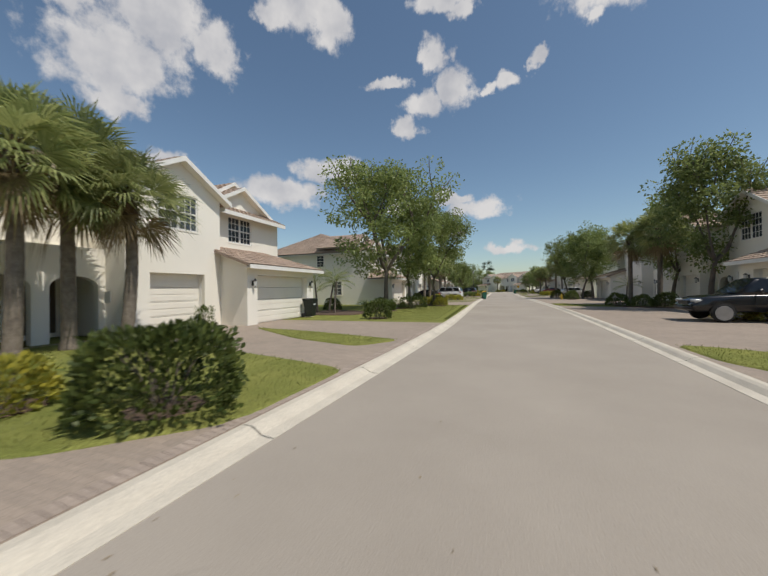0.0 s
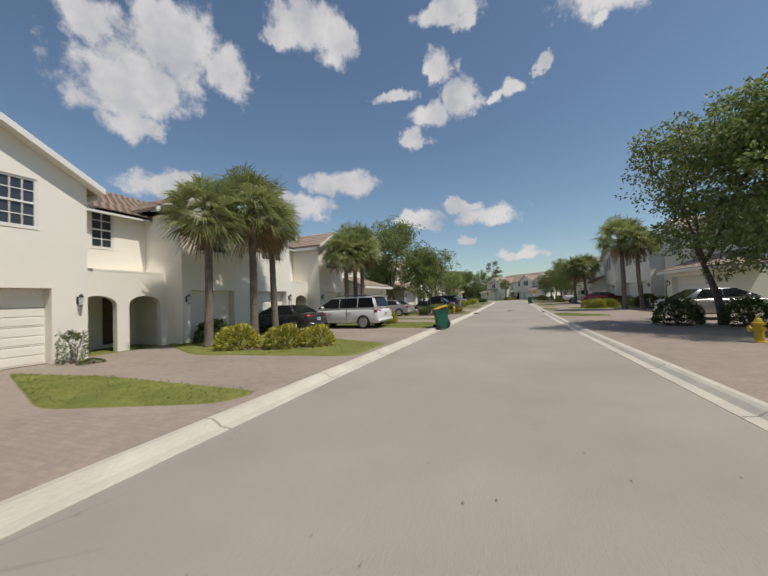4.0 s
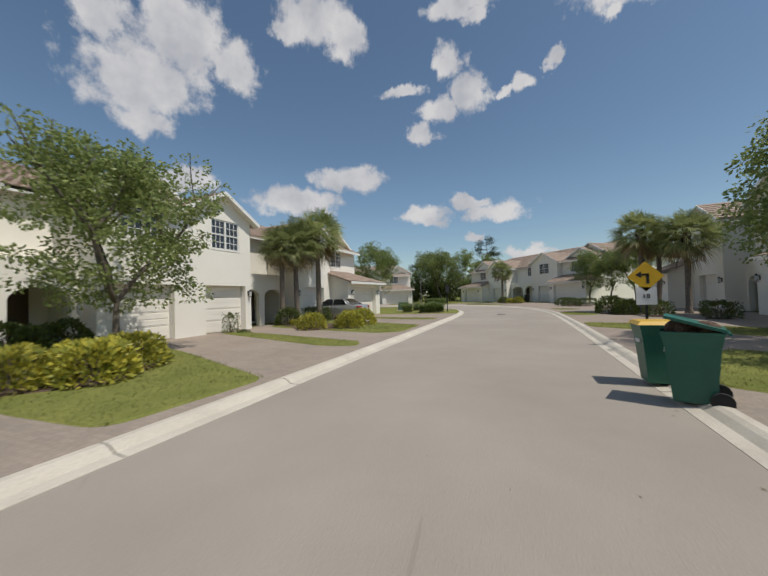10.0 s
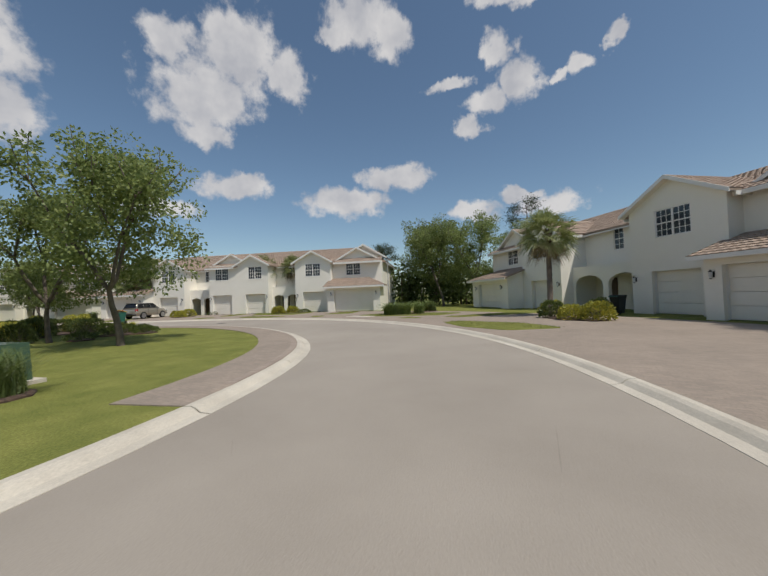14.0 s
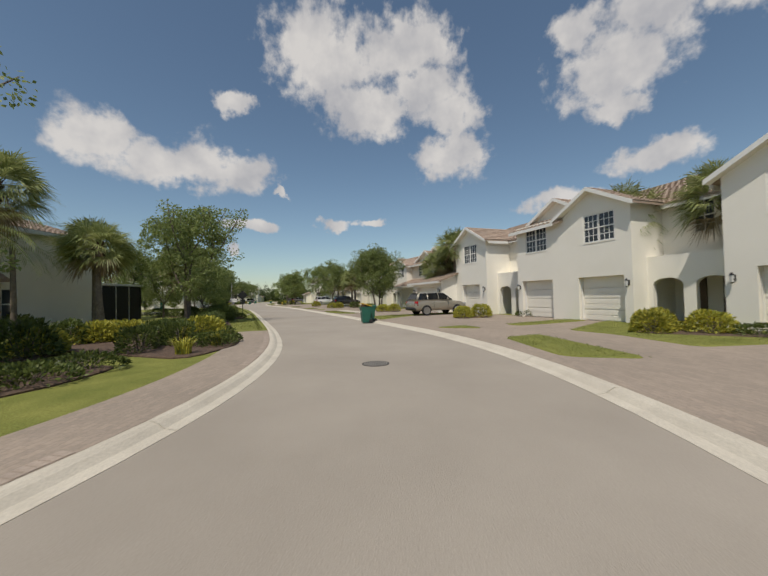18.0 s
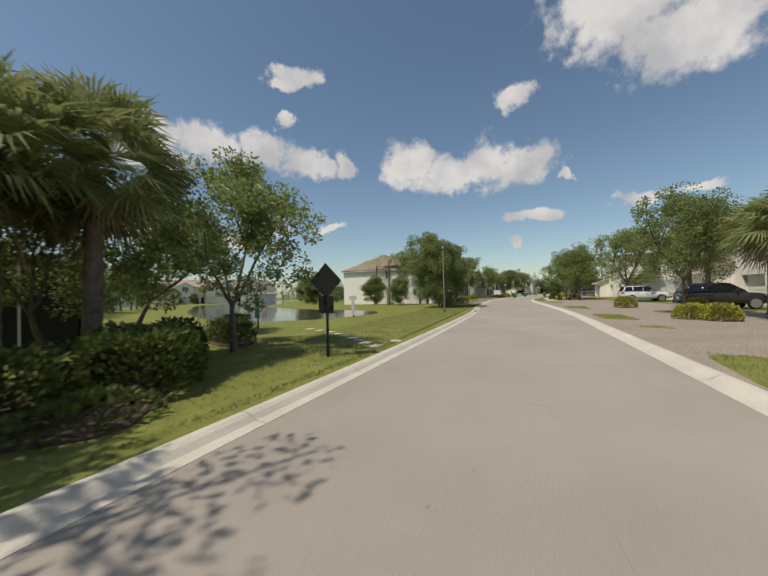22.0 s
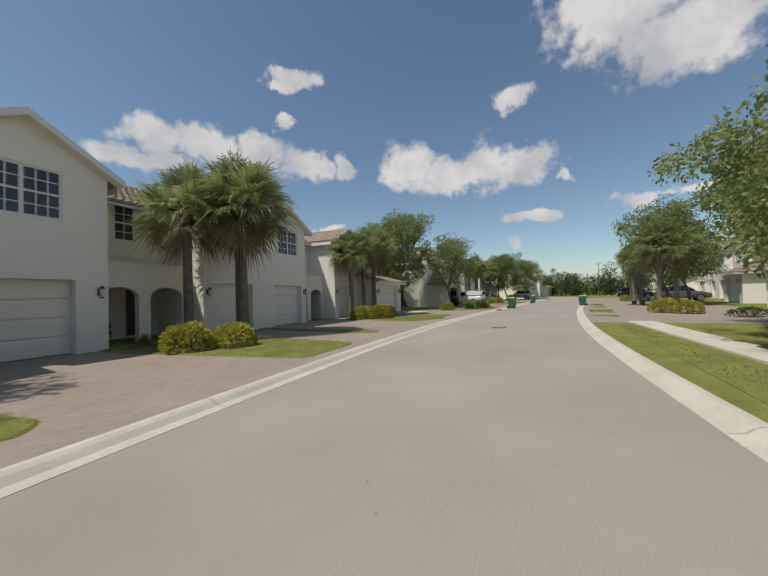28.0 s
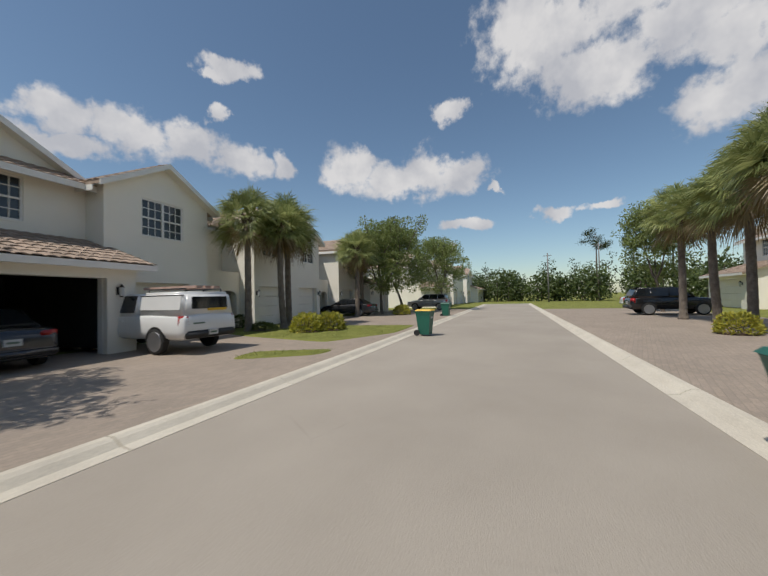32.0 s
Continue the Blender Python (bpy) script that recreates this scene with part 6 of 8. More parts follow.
island((-12.2, 92.1), (-11.6, 92.9), (-3.9, 90), (-3.6, 89.2), (-4.5, 88.9))
island((-12, 94.8), (-6.1, 93.3), (-3.75, 93.4), (-3.6, 96.1), (-8, 98), (-12.2, 99.6))
island((-12.2, 102.9), (-11.6, 103.6), (-4.1, 101.3), (-3.8, 100.4), (-5, 100.2))
island((-12.2, 106.2), (-9.3, 105.2), (-4.7, 103.95), (-3.8, 104.5), (-3.85, 107.6), (-8.3, 109.7), (-12.2, 111.2))
island((-10.8, 113.4), (-10.9, 114.5), (-6.3, 113), (-4.4, 112.8), (-3.95, 112), (-4.8, 111.5))
island((4.09, 10.66), (5.2, 10.21), (10.57, 5.4), (10.06, 4.38), (4.61, 7.29), (4.06, 8.52))
island((4.21, 35.02), (5.47, 34.73), (11.61, 30.42), (11.34, 28.86), (5.59, 30.46), (4.29, 31.7))
island((3.5, 73.4), (4.5, 72.9), (4.9, 71), (3.5, 70.9))
island((3.6, 64.1), (4.7, 63.6), (6.6, 60.2), (5.1, 60), (3.6, 61.2))
island((5.6, 73.8), (11.2, 74.6), (11.2, 71), (7, 69.8))
island((3.62, 86), (4.85, 85.93), (5.67, 84.09), (4.88, 82.67), (3.64, 83.52))
island((4, 80.17), (5.13, 79.47), (5.14, 78.44), (3.91, 79.5))
island((3.87, 91.07), (5.21, 90.32), (9.47, 86.31), (9.26, 85.31), (4.28, 89.39))
island((3.58, 99.2), (5.5, 101.5), (9.67, 98.68), (9.71, 93.49), (5.21, 96.69), (3.62, 97.61))
island((3.56, 109.16), (5.96, 108.69), (9.85, 106.02), (9.78, 103.21), (5.33, 105.78), (3.58, 107.26))
island((3.38, 118.21), (4.69, 118.1), (5.48, 115.67), (4.61, 114.65), (3.48, 115.49))
island((3.03, 123.37), (4.13, 123.6), (5.38, 122), (3.79, 121.99))
island((-6.62, 139.79), (-6.02, 140.71), (-2.61, 139.65), (-0.81, 137.74), (-2.78, 136.52), (-4.99, 137.77))
island((-10.83, 142.61), (-10.38, 143.69), (-9.02, 142.88))
island((-8.18, 143.97), (-4.63, 148.46), (-3.01, 147.21), (-6.92, 143.61))
island((-13.82, 148.94), (-8.13, 148.22), (-9, 145.57), (-13.26, 144.56), (-16.03, 145.67))
island((-27.52, 143.1), (-28.19, 144.57), (-23.31, 145.05), (-23.76, 143.31))
island((-19.86, 144.28), (-20.19, 145.38), (-18.82, 145.14), (-19.12, 143.91))
island((-29.53, 146.28), (-27.78, 147.06), (-24.81, 147.32), (-25.18, 150.27), (-28.33, 154.82), (-34.06, 152.29), (-33.14, 149.78))
island((-21.03, 147.31), (-21.53, 151), (-20.2, 152.08), (-18.77, 148.6))
island((-31.49, 141.14), (-32.38, 142.64), (-30.84, 143.29))
island((-32.66, 144.73), (-35.05, 148.84), (-33.85, 149.48), (-31.74, 145.14))
island((-37.78, 138.38), (-39.09, 139.11), (-41.57, 140.72), (-43.42, 144.67), (-45.06, 144.16), (-42.78, 139.47), (-41.39, 137.41))
island((-52.99, 131.51), (-53.2, 132.6), (-46.7, 136.0), (-47.21, 134.22), (-50.01, 132.43))
island((-42.2, 138.77), (-42.78, 139.47), (-41.45, 140.26), (-41.29, 139.46))
island((-65.73, 125.69), (-65.89, 127.17), (-62.13, 128.81), (-62.48, 127.22))
island((-59.01, 129.1), (-59.62, 129.79), (-58.63, 130.56))
island((-75.44, 120.71), (-76.22, 122.12), (-72.22, 123.9), (-72.67, 122.22))
island((-88.95, 113.33), (-89.41, 114.26), (-88.4, 115.14))
island((-85.54, 115.05), (-86.43, 115.62), (-86.7, 116.66), (-84.61, 117.44))
island((-107.33, 105.5), (-105.6, 106.5), (-94.45, 111.5), (-93.4, 111.3), (-94.88, 110.09))
island((-119.5, 100.9), (-119.99, 102.19), (-116.22, 103.32), (-116.7, 101.72))
island((-113.49, 102.6), (-113.74, 103.86), (-112.23, 104.48))
island((-85.75, 98.11), (-87.18, 97.44), (-90.28, 102.81), (-90.03, 103.52), (-89.09, 103.04))
island((-91.59, 95.96), (-94.85, 101.58), (-97.43, 100.36), (-96.82, 97.99), (-95.22, 94.56), (-93.67, 89.52), (-90.32, 91.2))
island((-97.72, 91.25), (-98.5, 93.34), (-100.42, 97.95), (-100.06, 98.71), (-99.09, 97.85))
island((-104.2, 91.2), (-104.9, 95.9), (-107.4, 96.3), (-109.6, 95.0), (-107.9, 92.1), (-107.6, 88.9), (-104.4, 90.2))
island((-108.56, 86.26), (-109.26, 89.67), (-110.71, 94.56), (-109.97, 95.02), (-108.99, 93.09))
island((-131.16, 97.91), (-127.6, 98.55), (-127.4, 99.79), (-130.26, 99.1))
island((-124.62, 99.58), (-123.43, 100.22), (-123.61, 100.95), (-124.53, 100.77), (-124.92, 100.22))
island((-129.4, 87.69), (-130.53, 87.12), (-132.07, 88.93), (-131.15, 89.19))
island((-132.84, 82.51), (-133.09, 87.38), (-136.61, 87.85), (-140.09, 86.72), (-138.21, 82.73), (-135.8, 76.15), (-133.76, 77.1))

# ---- street trees ----
for k, x, y, h, t in (("wide", -8.2, 24.6, 11.6, 10), ("tall", -7.6, 28.8, 9.4, 40), ("round", -5.8, 30.8, 9.3, 80),
                      ("round", -10.74, 70.09, 10.12, 30), ("wide", -7.44, 70.64, 6.95, 120), ("thin", -13.22, 71.67, 6.24, 10), ("wide", -9.6, 97.0, 6.4, 60),
                      ("round", -15.6, 129.0, 8.0, 100), ("wide", -20.7, 128.4, 7.0, 10)):
    oak(k, x, y, h, t)
for k, x, y, h, t in (("thin", 12.2, 26.6, 10.4, 0), ("tall", 8.6, 53.0, 9.2, 70), ("round", 9.8, 50.3, 8.6, 110), ("thin", 11.0, 50.4, 9.6, 200), ("thin", 12.9, 33.5, 9.0, 20),
                      ("thin", 9.34, 98.53, 6.68, 40), ("round", 9.15, 103.94, 7.23, 150), ("tall", 8.76, 101.52, 7.61, 220), 
                      ("thin", 8.4, 138.4, 6.4, 30), ("thin", 9.9, 135.4, 6.2, 130), ("thin", 11.9, 133.6, 6.8, 200)):
    oak(k, x, y, h, t)
for k, x, y, h, t in (("round", -15.24, 163.54, 11.13, 0), ("tall", -10.34, 162.03, 10.86, 70), ("wide", -18.02, 167.33, 11.25, 150), ("dense", -5.51, 167.4, 9.79, 150), ("wide", -56.49, 137.5, 7.38, 120), ("round", -54.45, 137.07, 7.3, 20),
                      ("tall", -58.72, 137.58, 6.78, 80), ("wide", -89.98, 122.7, 8.71, 40), ("round", -68.42, 129.75, 7.23, 160), ("wide", -99.93, 114.39, 7.56, 200), ("round", -97.81, 115.12, 8.18, 20), ("dense", -103.12, 111.52, 7.82, 70),
                      ("round", -108.78, 110.79, 7.2, 10), ("round", -128.33, 104.54, 9.21, 100), ("round", -132.34, 105.46, 7.78, 30), ("thin", -156.55, 97.43, 8.2, 60),
                      ("wide", -37.1, 126.0, 7.8, 20), ("dense", -46.1, 122.2, 5.8, 120), ("round", -42.27, 120.9, 4.93, 200), ("bushy", -71.6, 109.7, 6.9, 60), ("bushy", -74.6, 107.9, 7.3, 160),
                      ("dense", -81.2, 100.2, 10.73, 100), ("dense", -44.7, 115.12, 6.54, 20), ("wide", -116.66, 83.06, 10.62, 60), ("round", -121.57, 86.8, 8.04, 160), ("thin", -117.29, 77.69, 9.08, 240), ("thin", -114.45, 83.75, 7.92, 0),
                      ("wide", -149.36, 77.51, 8.8, 20), ("round", -153.29, 77.11, 8.58, 90), ("wide", -158.97, 78.48, 8.25, 170)):
    oak(k, x, y, h, t)

for k, x, y, h, t, s in (("a", -10.49, 4.56, 5, 0, 1.0), ("b", -11.04, 5.96, 5.08, 60, 1.0), ("c", -9.87, 6.61, 4.41, 120, 0.95),
                         ("a", -9.9, 45.4, 5.4, 20, 0.9), ("b", -9.6, 47.5, 6.0, 90, 1.0), ("c", -9.9, 49.3, 5.7, 200, 0.95),
                         ("a", -9.8, 56.6, 5.2, 0, 0.9), ("b", -9.9, 58.3, 5.8, 45, 1.0), ("c", -9.2, 57.6, 5.3, 80, 0.9),
                         ("a", -11.61, 84.58, 4.92, 10, 0.9), ("c", -10.79, 85.54, 4.73, 100, 0.9), ("b", -9.98, 85.35, 5.28, 70, 1.0),
                         ("a", -11.81, 108.36, 5.23, 160, 0.95), ("b", -11.31, 109.96, 5.83, 30, 1.0), ("c", -12.28, 107.46, 4.89, 10, 0.9),
                         ("a", 9.66, 32.24, 5.45, 0, 1.0), ("b", 10.84, 30.16, 5.78, 60, 1.0), ("b", 9.05, 67.88, 6.02, 30, 1.0), ("c", 10.09, 67.26, 5.42, 200, 0.9),
                         ("a", 8.39, 86.92, 4.79, 90, 1.0), ("b", 9.47, 86.53, 4.97, 10, 1.0), ("a", 8.1, 117.38, 5.28, 0, 0.95), ("c", 9.03, 117.91, 4.87, 50, 0.9), ("b", 9.88, 115.82, 4.77, 120, 0.9),
                         ("a", -1.84, 144.84, 5.01, 0, 0.95),
                         ("b", -33.77, 151.75, 5.49, 0, 1.05), ("a", -30.28, 153.29, 5.62, 80, 1.0), ("a", -48.86, 143.5, 4.54, 10, 1.0), ("c", -47.59, 144.12, 4.87, 60, 0.95), ("b", -46.3, 144.78, 6.02, 90, 0.95),
                         ("a", -66.04, 132.91, 4.29, 0, 1.0), ("b", -64.22, 133.65, 4.37, 50, 0.95), ("b", -75.85, 129.29, 4.89, 20, 1.0), ("c", -73.94, 130.34, 4.56, 70, 0.9),
                         ("a", -125.73, 104.18, 5.41, 0, 1.0), ("b", -126.86, 105.17, 5.46, 50, 1.0), ("c", -139.81, 99.94, 5.78, 10, 1.0), ("b", -141.3, 100.3, 6.1, 50, 1.0), ("c", -146.54, 98.99, 5.76, 10, 1.0), ("a", -148.39, 97.91, 5.79, 80, 1.0), ("b", -144.64, 99.75, 5.86, 140, 1.0),
                         ("b", -41.6, 123.2, 4.5, 0, 1.0), ("a", -43.0, 122.4, 4.9, 70, 1.1), ("b", -30.2, 121.6, 7.2, 30, 1.0), ("c", -33.4, 123.7, 4.7, 10, 1.05), ("a", -34.5, 122.3, 4.9, 150, 1.05),
                         ("a", -94.0, 94.4, 5.3, 0, 1.05), ("b", -95.9, 95.0, 5.7, 60, 1.1), ("c", -96.1, 94.0, 5.4, 110, 1.0), ("a", -105.4, 89.8, 4.96, 20, 0.95), ("c", -106.6, 89.9, 5.16, 80, 0.9), ("b", -108.0, 89.4, 5.37, 140, 1.0),
                         ("a", -134.11, 81.02, 5.67, 0, 0.95), ("c", -135.87, 81.43, 5.54, 40, 0.9), ("b", -136.97, 80.41, 5.83, 100, 1.0), ("a", -145.46, 77.98, 5.67, 60, 1.0), ("b", -147.38, 76.9, 5.81, 10, 1.0)):
    palm(k, x, y, h, t, s)


# ---- planting ----
def hull(pts):
    pts = sorted(set(pts))
    out = []
    for seq in (pts, pts[::-1]):
        half = []
        for p in seq:
            while len(half) > 1 and (half[-1][0] - half[-2][0]) * (p[1] - half[-2][1]) - (half[-1][1] - half[-2][1]) * (p[0] - half[-2][0]) <= 0:
                half.pop()
            half.append(p)
        out += half[:-1]
    return out


BEDS = []


def plant(kind, pts, lo, hi, tufted=False):
    r = random.Random(len(pts) * 7 + ord(kind[0]))
    for x, y in pts:
        BEDS.append((x, y))
        s = r.uniform(lo, hi)
        if tufted:
            tuft(kind, x, y, s, r.uniform(0, 360), 0.13)
        else:
            bush(kind, x, y, s, r.uniform(0, 360) if kind not in ("hedge",) else 90 + r.uniform(-8, 8) if y < 122 else 22, 0.13)


plant("big", [(-4.16, 3.27), (-39, 127.17), (-41.81, 125.93), (-40.51, 125.95), (-43.46, 125.29), (-43.75, 124.49)], 0.78, 0.95)
plant("yellow", [(-6.18, 2.57), (-6.17, 32.99), (-7.02, 32.75), (-5.27, 30.65), (-8.15, 45.07), (-6.47, 45.48), (-5.54, 46.07), (-7.52, 55.59), (-6.6, 55.91), (-6.97, 56.55), (-7.06, 57.01), (-6.88, 83.37), (-6.14, 83.65), (-7.37, 83.84), (-6.65, 84.93), (-9.63, 85.79), (-8.72, 93.41), (-7.64, 93.99), (-6.79, 94.94), (-7.54, 95.13), (-7.43, 96.04), (-8.63, 105.15), (-6.97, 105.87), (-7.48, 107.08), (-7.22, 107.76), (8.23, 73.16), (9, 72.26), (7.34, 72.34), (7.91, 71.69), (7.45, 98.19), (-1.82, 145.61), (-0.71, 141.87), (0.37, 141.5), (-28.79, 149.14), (-27.72, 150.18), (-28.06, 148.47)], 0.85, 1.1)
plant("yellow", [(-29.45, 155.13), (-39.26, 144.04), (-38.38, 144.99), (-37.93, 143.74), (-53.77, 136.54), (-49.25, 138.11), (-49.18, 139.24), (-64.27, 131.07), (-64.14, 130.31), (-63.52, 131.44), (-74.77, 125.55), (-72.14, 129.88), (-109.95, 110.66), (-117.41, 105.58), (-116.66, 106.79), (-141.05, 98.75), (-28.13, 128.15), (-28.67, 128.92), (-27.15, 127.05), (-28.5, 132), (-93.25, 97.41), (-94.52, 97.7), (-106.2, 91.4), (-107.7, 91.1), (-104.9, 91.6), (-106.0, 92.3), (-116.62, 89.87), (-135.18, 83.98), (-136.2, 84.42), (-148.49, 75.64), (-148.5, 80.24), (-25.31, 128.82), (-28.49, 128.16), (9.57, 19.55), (10.48, 18.49)], 0.85, 1.1)
plant("green", [(-6.31, 17.19), (-12.32, 23.55), (-5.73, 32.17), (-11.26, 46.83), (-11.49, 56.92), (-11.81, 84.8), (-11.59, 95.54), (-11.84, 96.79), (-11.77, 107.36), (11.17, 69.98), (6.09, 116.13), (6.66, 115.23), (7.95, 100.58), (7.94, 46.77), (0.63, 144.91), (-1.64, 143.28), (-100.42, 110.67), (-31.9, 120.67), (-24.77, 129.01), (-27.52, 127.63), (-44.8, 121.65), (-108.4, 82.53), (-21.82, 127.66), (8.23, 30.46), (9.56, 29.47), (10.84, 29.18), (7.19, 53.18), (9.08, 52.52), (10.71, 51.89)], 0.8, 1.05)
plant("mid", [(-8.49, 25.44), (-7.69, 27.15), (-9.04, 82.26), (-8.56, 82.88), (-11.37, 85.84), (-96.74, 112.87), (-97.19, 114), (-102.63, 109.74), (-101.83, 110.5), (-127.5, 105.19), (-129.84, 101.74), (-128.5, 102.58), (-127.76, 103.83), (-139.08, 101.24), (-137.62, 102.26)], 0.9, 1.15, True)
plant("tall", [(-7.86, 22.44), (-7.69, 23.58), (-8.73, 22.17), (-6.7, 65.41), (-5.51, 65.89), (-5.23, 67.06), (-5.76, 67.84), (-4.84, 69.15), (-4.71, 70.19), (-5.24, 71.68), (-8.92, 120.97), (-6.99, 119.75), (-6.28, 119.77), (-5.86, 120.41), (-6.67, 120.37), (-6.65, 121.47), (-9.01, 124.42), (-14.29, 148.04), (-13.48, 149.31), (-12.53, 150.68), (-11.74, 151.03), (-13.45, 146.25), (-12.97, 145.9), (-12.2, 146.49), (-11.34, 147.3), (-51.84, 141.02), (-77.79, 106.03), (-79.86, 105.03), (-119.63, 90.37), (-121.14, 90.91), (-121.72, 90.17), (-123, 90.04)], 0.95, 1.2, True)
plant("hedge", [(-11.41, 35.17), (-11.12, 31.53), (11.05, 72.35), (12.21, 76.28), (8.6, 76.5), (9.9, 76.6), (11.2, 76.9), (6.3, 7.99), (6.79, 115.69), (7.68, 113.47), (9.49, 111.61), (5.4, 128.86), (6.62, 128.35), (5.03, 130.02), (-63.44, 133.66), (-29.35, 130.4), (-27.35, 131.79), (-30.74, 130.77), (-31.75, 130.44), (-32.84, 130.01), (-33.63, 129.47), (-34.73, 128.96), (-35.46, 128.74), (-36.34, 127.95), (-37.12, 127.26), (-81.63, 104.88), (-82.58, 105.06), (-91.31, 91.48), (-134.89, 78.13), (-25.78, 131.54), (-28.06, 130.68), (-46.72, 119.48), (-47.56, 117.86), (-48.37, 116.09), (-46.73, 120.73), (12.05, 27.74)], 0.85, 1.0)
plant("low", [(-9.61, 27.33), (-11.82, 91.21), (-26.58, 150.74), (-38.59, 147.91), (-114.65, 109.21), (-20.14, 129.3), (-21.4, 130.74), (-21.66, 132.55), (-21.7, 131.55), (-26.73, 133.54), (-27.83, 133.18), (-42.81, 126.74), (-134.59, 81.42), (-20.53, 132.23), (-22.95, 132.46), (-26.89, 132.95), (-28.11, 132.39), (-31.02, 131.28)], 0.8, 1.0)
plant("lily", [(-10.4, 55.72), (-8.73, 93.85), (-8.01, 94.03), (-9.62, 106.48), (-10.97, 106.83), (-92.47, 95.03), (-104.9, 90.7), (-105.5, 91.2), (-4.7, 66.95), (-4.31, 69.6), (-5.25, 65.17), (-4.32, 71.3), (-26.66, 133.46), (-27.97, 133.07), (-24.9, 133.47)], 0.9, 1.1, True)
# shrubs along the side wall of an end house
for x, y, k, s in ((-120, 80.64, 'green', 0.9), (-119.65, 79.23, 'yellow', 0.95), (-119.3, 77.86, 'green', 1.0), (-118.81, 76.59, 'yellow', 0.8), (-118.37, 75.38, 'green', 0.85), (-117.98, 74.09, 'yellow', 0.9), (-117.83, 72.59, 'green', 0.9)):
    bush(k, x, y, s, x * 70, 0.12)
# wider hedges and single plants
for x, y, s, a in ((-11.83, 110.21, 1.1, 10), (-6.78, 26.63, 1.1, 30)):
    bush("hedge", x, y, s, a, 0.12)
for x, y, a in ((-11.34, 41.86, 90), (-11.33, 56.65, 90), (-11.3, 60.7, 90), (-12.39, 0.03, 90), (-11.7, 11.02, 90), (-11.82, 79.49, 90), (-11.84, 91.51, 90), (-11.86, 103.19, 90), (-11.8, 112.9, 90),
                (12.29, 46.91, 90), (13.29, 34.07, 90), (10.53, 86.51, 90), (11.09, 74.45, 90), (11.19, 67.03, 90), (-86.5, 94.13, 20), (-97.59, 88.16, 20), (-45.97, 147.95, 22), (-36.79, 153.68, 22)):
    bush("cube", x, y, 0.62, a, 0.10, 0.62, 0.95)
    bush("low", x + (0.7 if x < 5 and y < 122 else -0.5), y + 0.1, 0.38, a, 0.10)


def plant_beds():
    left = list(BEDS)
    while left:
        grp, todo = [], [left.pop()]
        while todo:
            p = todo.pop()
            grp.append(p)
            near = [q for q in left if math.hypot(q[0] - p[0], q[1] - p[1]) < 1.9]
            for q in near:
                left.remove(q)
            todo += near
        ring = [(x + 0.52 * math.cos(k * math.tau / 8), y + 0.52 * math.sin(k * math.tau / 8)) for x, y in grp for k in range(8)]
        ground_patch("mulch_bed", hull(ring), 0.148, 0.09, MULCH, "dark bark mulch planting bed", "planting bed", 0.04)


plant_beds()
ground_patch("mulch_bed", [(-12.45, 18.83), (-8.87, 19.09), (-8.61, 21.41), (-10.64, 23.05), (-12.82, 22.22)], 0.145, 0.09, MULCH, "dark bark mulch planting bed", "planting bed", 0.04)

for x, y, h, l, t in ((-11.89, 20.55, 2.3, -0.5, 100), (-10.39, 20.14, 2.2, 0.15, 40), (-11.72, 21.86, 2.0, 0.35, 10)):
    feather_palm("small", x, y, h, t, 1.15, l)
feather_palm("small", -14.26, 60.13, 1.51, 0, 1.0, 0.1)
feather_palm("small", 10.27, 35.36, 1.7, 0, 1.0, 0.1)
for x, y, h, t in ((-23.61, 70.84, 5.6, 0), (-28.51, 71.21, 6.2, 70), (-31.2, 121.3, 4.3, 30), (-28.2, 122.6, 4.6, 200), (-79.5, 100.24, 5.6, 0), (-76.83, 96.71, 6.4, 80),
                   (-78.16, 92.43, 6.0, 160), (-111.62, 80.83, 5.0, 30), (-116.13, 78.09, 5.4, 100), (-113.29, 76.25, 5.8, 200), (16.18, 56.36, 5.0, 0), (16.61, 118.32, 4.6, 90)):
    feather_palm("queen", x, y, h, t, 1.0, 0.2)

# ---- vehicles ----
P_WHITE, P_SILVER, P_DARK = paint("white_car_paint", (0.72, 0.72, 0.71)), paint("silver_car_paint", (0.42, 0.42, 0.41), 0.5, 0.3), paint("charcoal_car_paint", (0.035, 0.036, 0.04), 0.3)
P_NAVY, P_GOLD, P_MAROON, P_BLACK = paint("navy_car_paint", (0.012, 0.016, 0.035), 0.3), paint("champagne_car_paint", (0.38, 0.35, 0.29), 0.5, 0.3), paint("maroon_car_paint", (0.11, 0.010, 0.014), 0.2), paint("black_car_paint", (0.010, 0.010, 0.011), 0.1)
P_GREY = paint("grey_car_paint", (0.16, 0.155, 0.15), 0.5, 0.3)
car("minivan", -5.77, 53.5, 175.59, P_WHITE, "white minivan parked nose-in on the paver drive", "minivan", rack=True)
car("sedan", -8.63, 51.15, 177.9, P_DARK, "dark grey sedan parked on the paver drive")
car("sedan", -7.74, 65.4, 176.22, P_SILVER, "silver sedan parked at the garage on the drive")
car("sedan", -5.62, 75.01, 172.36, P_NAVY, "dark navy sedan parked nose-in on the drive")
car("minivan", -5.36, 77.88, 175.36, P_NAVY, "dark blue minivan parked beside a dark sedan", "minivan")
car("sedan", -9.06, 112.18, 179.29, P_SILVER, "silver grey sedan parked before a garage")
